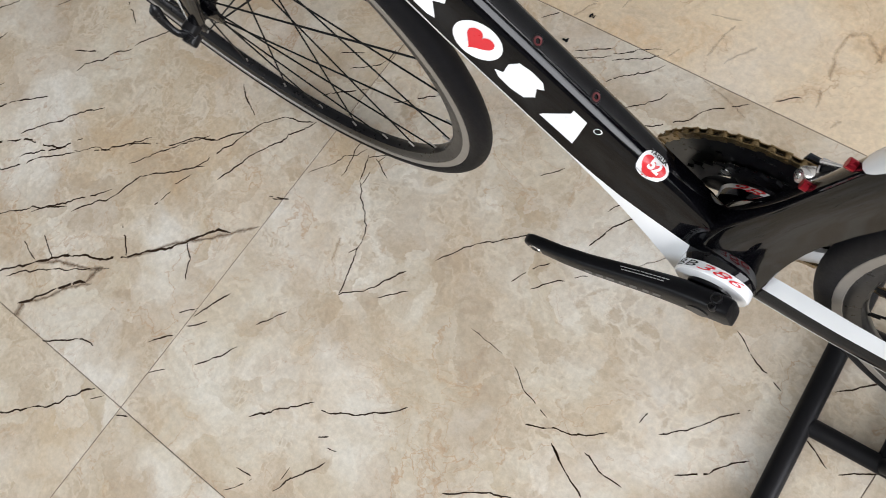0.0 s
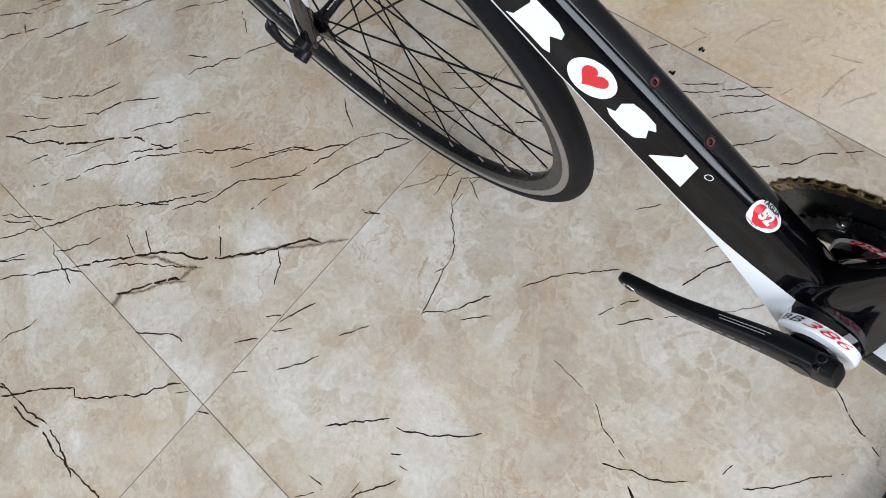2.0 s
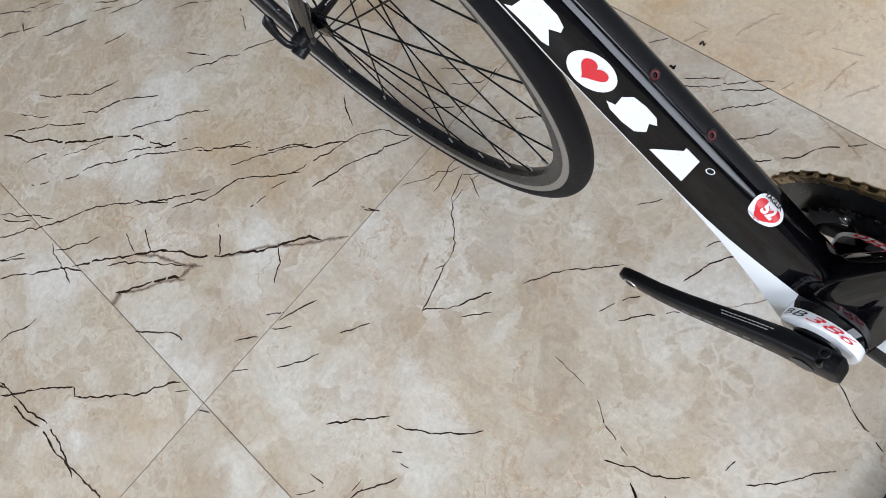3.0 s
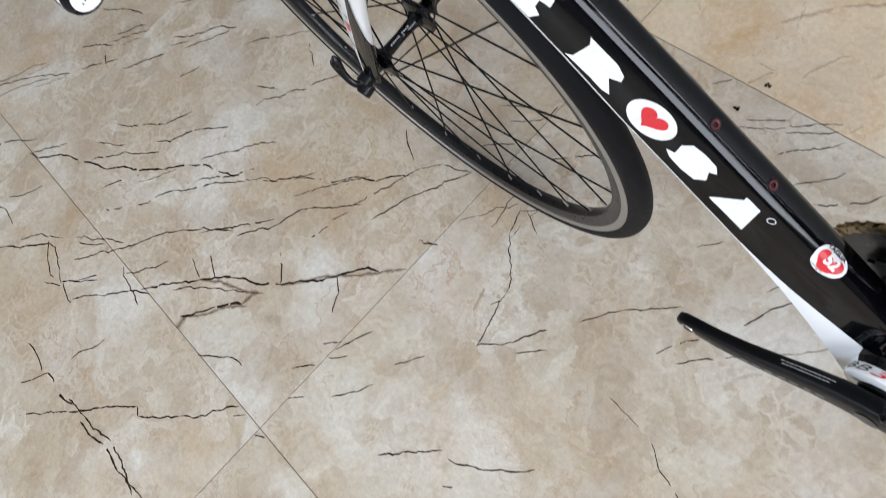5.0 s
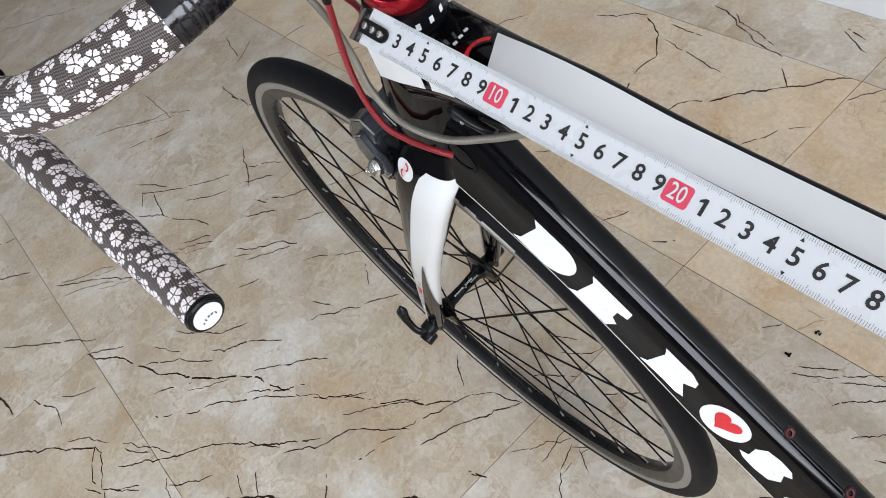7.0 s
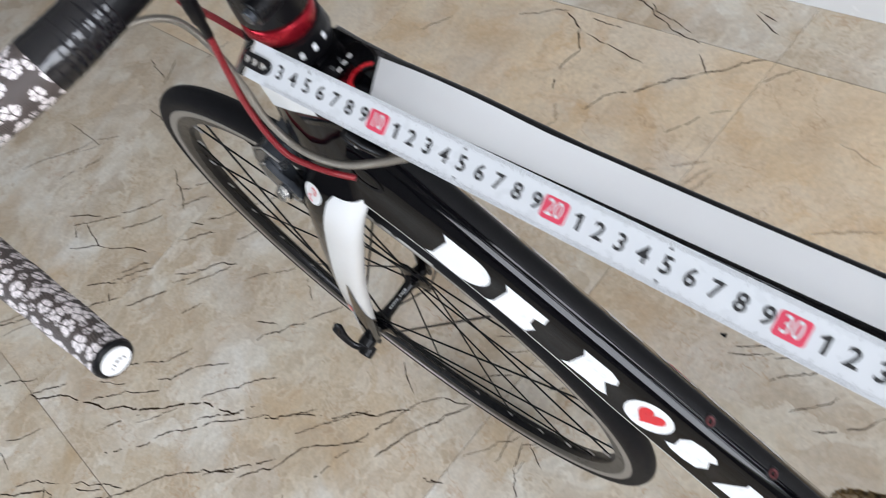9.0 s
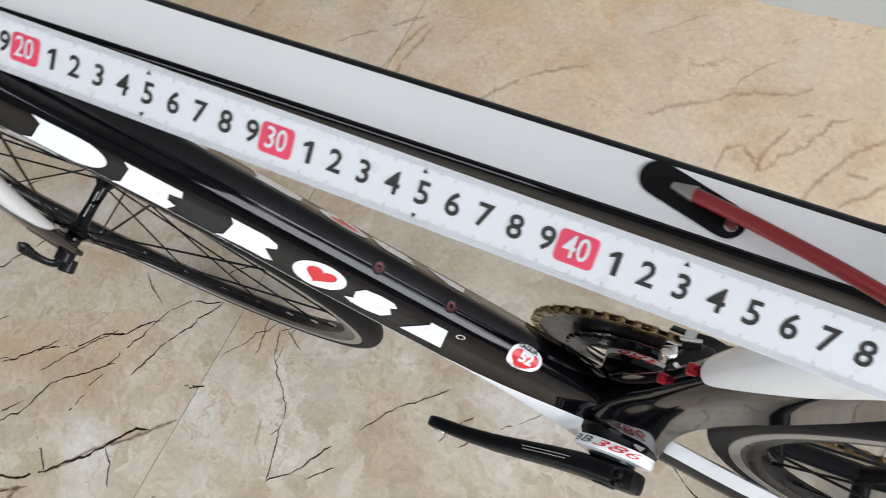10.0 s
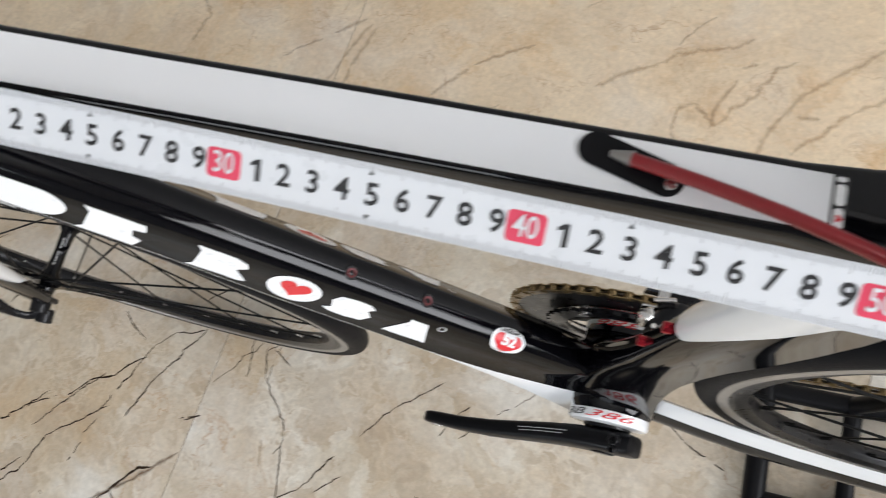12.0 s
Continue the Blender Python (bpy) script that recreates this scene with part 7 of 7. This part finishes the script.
vein(0.734, 0.477, 0.749, 0.471, 0.0012)
vein(0.749, 0.471, 0.767, 0.462, 0.0012)
vein(0.733, 0.541, 0.770, 0.582, 0.0012)
vein(0.780, 0.463, 0.815, 0.490, 0.0012)
vein(0.575, 0.386, 0.577, 0.402, 0.0012)
vein(0.430, 0.179, 0.456, 0.200, 0.0012)
vein(0.456, 0.200, 0.501, 0.226, 0.0012)
ochre_vein(0.409, 0.964, 0.486, 1.015, 0.0023)
ochre_vein(0.486, 1.015, 0.600, 1.073, 0.0019)
ochre_vein(0.572, 0.929, 0.591, 1.008, 0.0018)
ochre_vein(0.582, 0.940, 0.659, 1.047, 0.0020)
ochre_vein(0.635, 0.904, 0.656, 0.964, 0.0020)
ochre_vein(0.656, 0.964, 0.706, 1.030, 0.0022)
ochre_vein(0.706, 1.030, 0.763, 1.084, 0.0022)
ochre_vein(0.677, 0.913, 0.737, 0.984, 0.0020)
ochre_vein(0.737, 0.984, 0.818, 1.051, 0.0019)
ochre_vein(0.526, 0.951, 0.546, 0.964, 0.0023)
ochre_vein(0.546, 0.964, 0.579, 0.935, 0.0020)
ochre_vein(0.526, 0.951, 0.538, 0.884, 0.0018)
ochre_vein(0.822, 0.977, 0.842, 1.021, 0.0019)
ochre_vein(0.226, 0.967, 0.308, 1.016, 0.0016)
ochre_vein(0.032, 0.932, 0.052, 1.006, 0.0026)
ochre_vein(0.025, 0.871, 0.032, 0.932, 0.0017)
ochre_vein(-0.269, 0.929, -0.253, 0.980, 0.0030)
ochre_vein(-0.253, 0.980, -0.281, 1.014, 0.0024)
ochre_vein(-0.088, 0.930, -0.033, 0.970, 0.0014)
umber_vein(-0.178, 0.097, -0.171, 0.130, 0.0043)
umber_vein(-0.241, -0.006, -0.244, 0.016, 0.0045)
umber_vein(-0.244, 0.016, -0.168, 0.101, 0.0030)
umber_vein(-0.274, 0.072, -0.160, 0.134, 0.0035)
umber_vein(-0.147, 0.161, 0.000, 0.312, 0.0032)
ochre_vein(0.123, 0.332, 0.113, 0.366, 0.0015)
vein(-2.356, 0.269, -2.286, 0.340, 0.0016)
vein(-2.286, 0.340, -2.192, 0.430, 0.0016)
vein(-2.192, 0.430, -2.122, 0.495, 0.0016)
vein(-1.381, 0.694, -1.274, 0.670, 0.0016)
vein(-1.217, 0.585, -1.131, 0.582, 0.0016)
vein(-1.144, 0.273, -1.056, 0.321, 0.0016)
vein(-1.005, 0.357, -0.956, 0.402, 0.0016)
vein(-0.956, 0.402, -0.929, 0.437, 0.0016)
vein(-0.966, 0.330, -0.914, 0.379, 0.0016)
vein(-0.914, 0.379, -0.893, 0.410, 0.0016)
vein(-1.066, 0.287, -1.015, 0.278, 0.0016)
vein(-1.015, 0.278, -0.984, 0.273, 0.0016)
vein(-1.053, 0.224, -0.969, 0.276, 0.0016)
vein(-0.969, 0.276, -0.896, 0.314, 0.0016)
vein(-0.896, 0.314, -0.848, 0.329, 0.0016)
vein(-0.911, 0.477, -0.841, 0.533, 0.0016)
vein(-0.877, 0.445, -0.825, 0.501, 0.0016)
vein(-0.807, 0.434, -0.775, 0.446, 0.0016)
vein(-0.789, 0.396, -0.730, 0.449, 0.0016)
vein(-0.863, 0.263, -0.817, 0.317, 0.0016)
vein(-0.732, 0.335, -0.620, 0.427, 0.0016)
umber_vein(-1.438, 0.275, -1.379, 0.350, 0.0016)
umber_vein(-1.379, 0.350, -1.321, 0.397, 0.0016)
umber_vein(-1.321, 0.397, -1.296, 0.446, 0.0016)
umber_vein(-1.296, 0.446, -1.233, 0.488, 0.0016)
umber_vein(-1.433, 0.439, -1.264, 0.442, 0.0016)
umber_vein(-1.419, 0.305, -1.299, 0.423, 0.0016)
vein(-0.348, 1.217, -0.277, 1.216, 0.0014)
vein(-0.106, 1.209, -0.070, 1.174, 0.0014)
vein(-0.258, 1.290, -0.149, 1.249, 0.0014)
vein(-0.066, 1.334, -0.028, 1.322, 0.0014)
vein(0.022, 1.194, 0.058, 1.240, 0.0014)
vein(-0.358, 0.848, -0.320, 0.875, 0.0014)
vein(-0.151, 0.799, -0.127, 0.838, 0.0014)
vein(-0.057, 0.812, -0.029, 0.834, 0.0014)
umber_vein(-1.050, 0.009, -0.965, 0.123, 0.0018)
umber_vein(-1.008, -0.002, -0.925, 0.104, 0.0018)
ochre_vein(0.593, 1.025, 0.612, 1.035, 0.0019)
ochre_vein(0.674, 0.967, 0.701, 0.970, 0.0019)
ochre_vein(-0.006, 0.881, 0.014, 0.944, 0.0019)
ochre_vein(0.014, 0.944, 0.043, 1.010, 0.0019)
ochre_vein(-0.016, 0.984, 0.030, 1.017, 0.0019)
ochre_vein(0.177, 0.908, 0.220, 0.960, 0.0019)
vein(0.233, 0.764, 0.276, 0.792, 0.0010)
vein(0.281, 0.785, 0.306, 0.806, 0.0010)
vein(0.306, 0.806, 0.334, 0.822, 0.0010)
vein(0.496, 0.826, 0.521, 0.846, 0.0010)
ochre_vein(0.533, 0.867, 0.542, 0.842, 0.0012)
ochre_vein(0.570, 0.826, 0.576, 0.841, 0.0012)
vein(-0.805, -0.020, -0.711, 0.038, 0.0020)
vein(-0.711, 0.038, -0.672, 0.051, 0.0020)
vein(-0.379, -0.222, -0.355, -0.221, 0.0020)
vein(-0.355, -0.221, -0.292, -0.215, 0.0020)
vein(-0.256, -0.219, -0.220, -0.217, 0.0020)
vein(-0.220, -0.217, -0.196, -0.208, 0.0020)
vein(-0.196, -0.208, -0.169, -0.207, 0.0020)
vein(-0.169, -0.207, -0.136, -0.211, 0.0020)
vein(-0.136, -0.211, -0.089, -0.213, 0.0020)
vein(-0.598, -0.090, -0.569, -0.110, 0.0014)
vein(-0.569, -0.110, -0.535, -0.124, 0.0014)
vein(-0.535, -0.124, -0.524, -0.121, 0.0014)
vein(-0.538, -0.048, -0.490, -0.015, 0.0014)
vein(-0.496, -0.113, -0.450, -0.122, 0.0014)
vein(-0.534, -0.140, -0.497, -0.120, 0.0014)
vein(-0.460, -0.224, -0.430, -0.221, 0.0014)
vein(-0.430, -0.221, -0.393, -0.228, 0.0014)
vein(-0.409, -0.270, -0.394, -0.251, 0.0014)
vein(-0.394, -0.251, -0.379, -0.222, 0.0014)
vein(-0.361, -0.301, -0.327, -0.267, 0.0014)
vein(-0.327, -0.267, -0.278, -0.217, 0.0014)
vein(-0.128, -0.345, -0.042, -0.254, 0.0014)
vein(-0.042, -0.254, 0.025, -0.182, 0.0014)
vein(0.025, -0.182, 0.061, -0.133, 0.0014)

vein(-0.039, 0.579, 0.004, 0.618, 0.0011)
vein(0.004, 0.618, 0.004, 0.638, 0.0011)
vein(-0.048, 0.522, 0.007, 0.565, 0.0011)
vein(0.053, 0.567, 0.105, 0.610, 0.0011)
vein(-0.069, 0.591, -0.034, 0.611, 0.0010)
vein(0.297, 0.584, 0.319, 0.610, 0.0009)
vein(0.399, 0.588, 0.428, 0.645, 0.0009)
vein(0.405, 0.537, 0.413, 0.565, 0.0013)
vein(0.413, 0.565, 0.437, 0.602, 0.0013)
umber_vein(0.431, 0.507, 0.470, 0.547, 0.0010)
umber_vein(0.470, 0.547, 0.503, 0.581, 0.0010)
umber_vein(-1.345, 0.367, -1.260, 0.451, 0.0011)
umber_vein(-0.987, 0.076, -0.954, 0.129, 0.0011)
umber_vein(-0.944, 0.066, -0.888, 0.138, 0.0011)
umber_vein(-0.833, 0.252, -0.798, 0.295, 0.0011)
vein(-1.105, 0.271, -1.061, 0.250, 0.0011)
for (i, j, kind), bm in vein_meshes.items():
    part("vein", bm, (VEIN, OCHRE, UMBER)[kind], tiles[i, j], ("dark brown broken veins in the glaze", "soft ochre veins in the glaze", "broad umber veins in the glaze")[kind])

# specks of dirt beside the wheel
for k, (x, y, r) in enumerate(((0.239, 0.256, 0.0042), (0.256, 0.305, 0.0034))):
    rnd = random.Random(k)
    bm = bmesh.new()
    for q in range(7):
        bmesh.ops.create_icosphere(bm, subdivisions=1, radius=r * (0.3 + 0.3 * rnd.random()), matrix=Matrix.Translation((r * rnd.uniform(-1, 1), r * rnd.uniform(-0.7, 0.7), 0.0008)) @ Matrix.Diagonal((1, 1, 0.45, 1)))
    speck = link_mesh("dirt_speck", bm, RUBBER)
    speck.location = (x, y, 0.0004)
    tagged(speck, "dark crumb of dirt lying on the tile", "dirt", "specks of dirt on the floor")
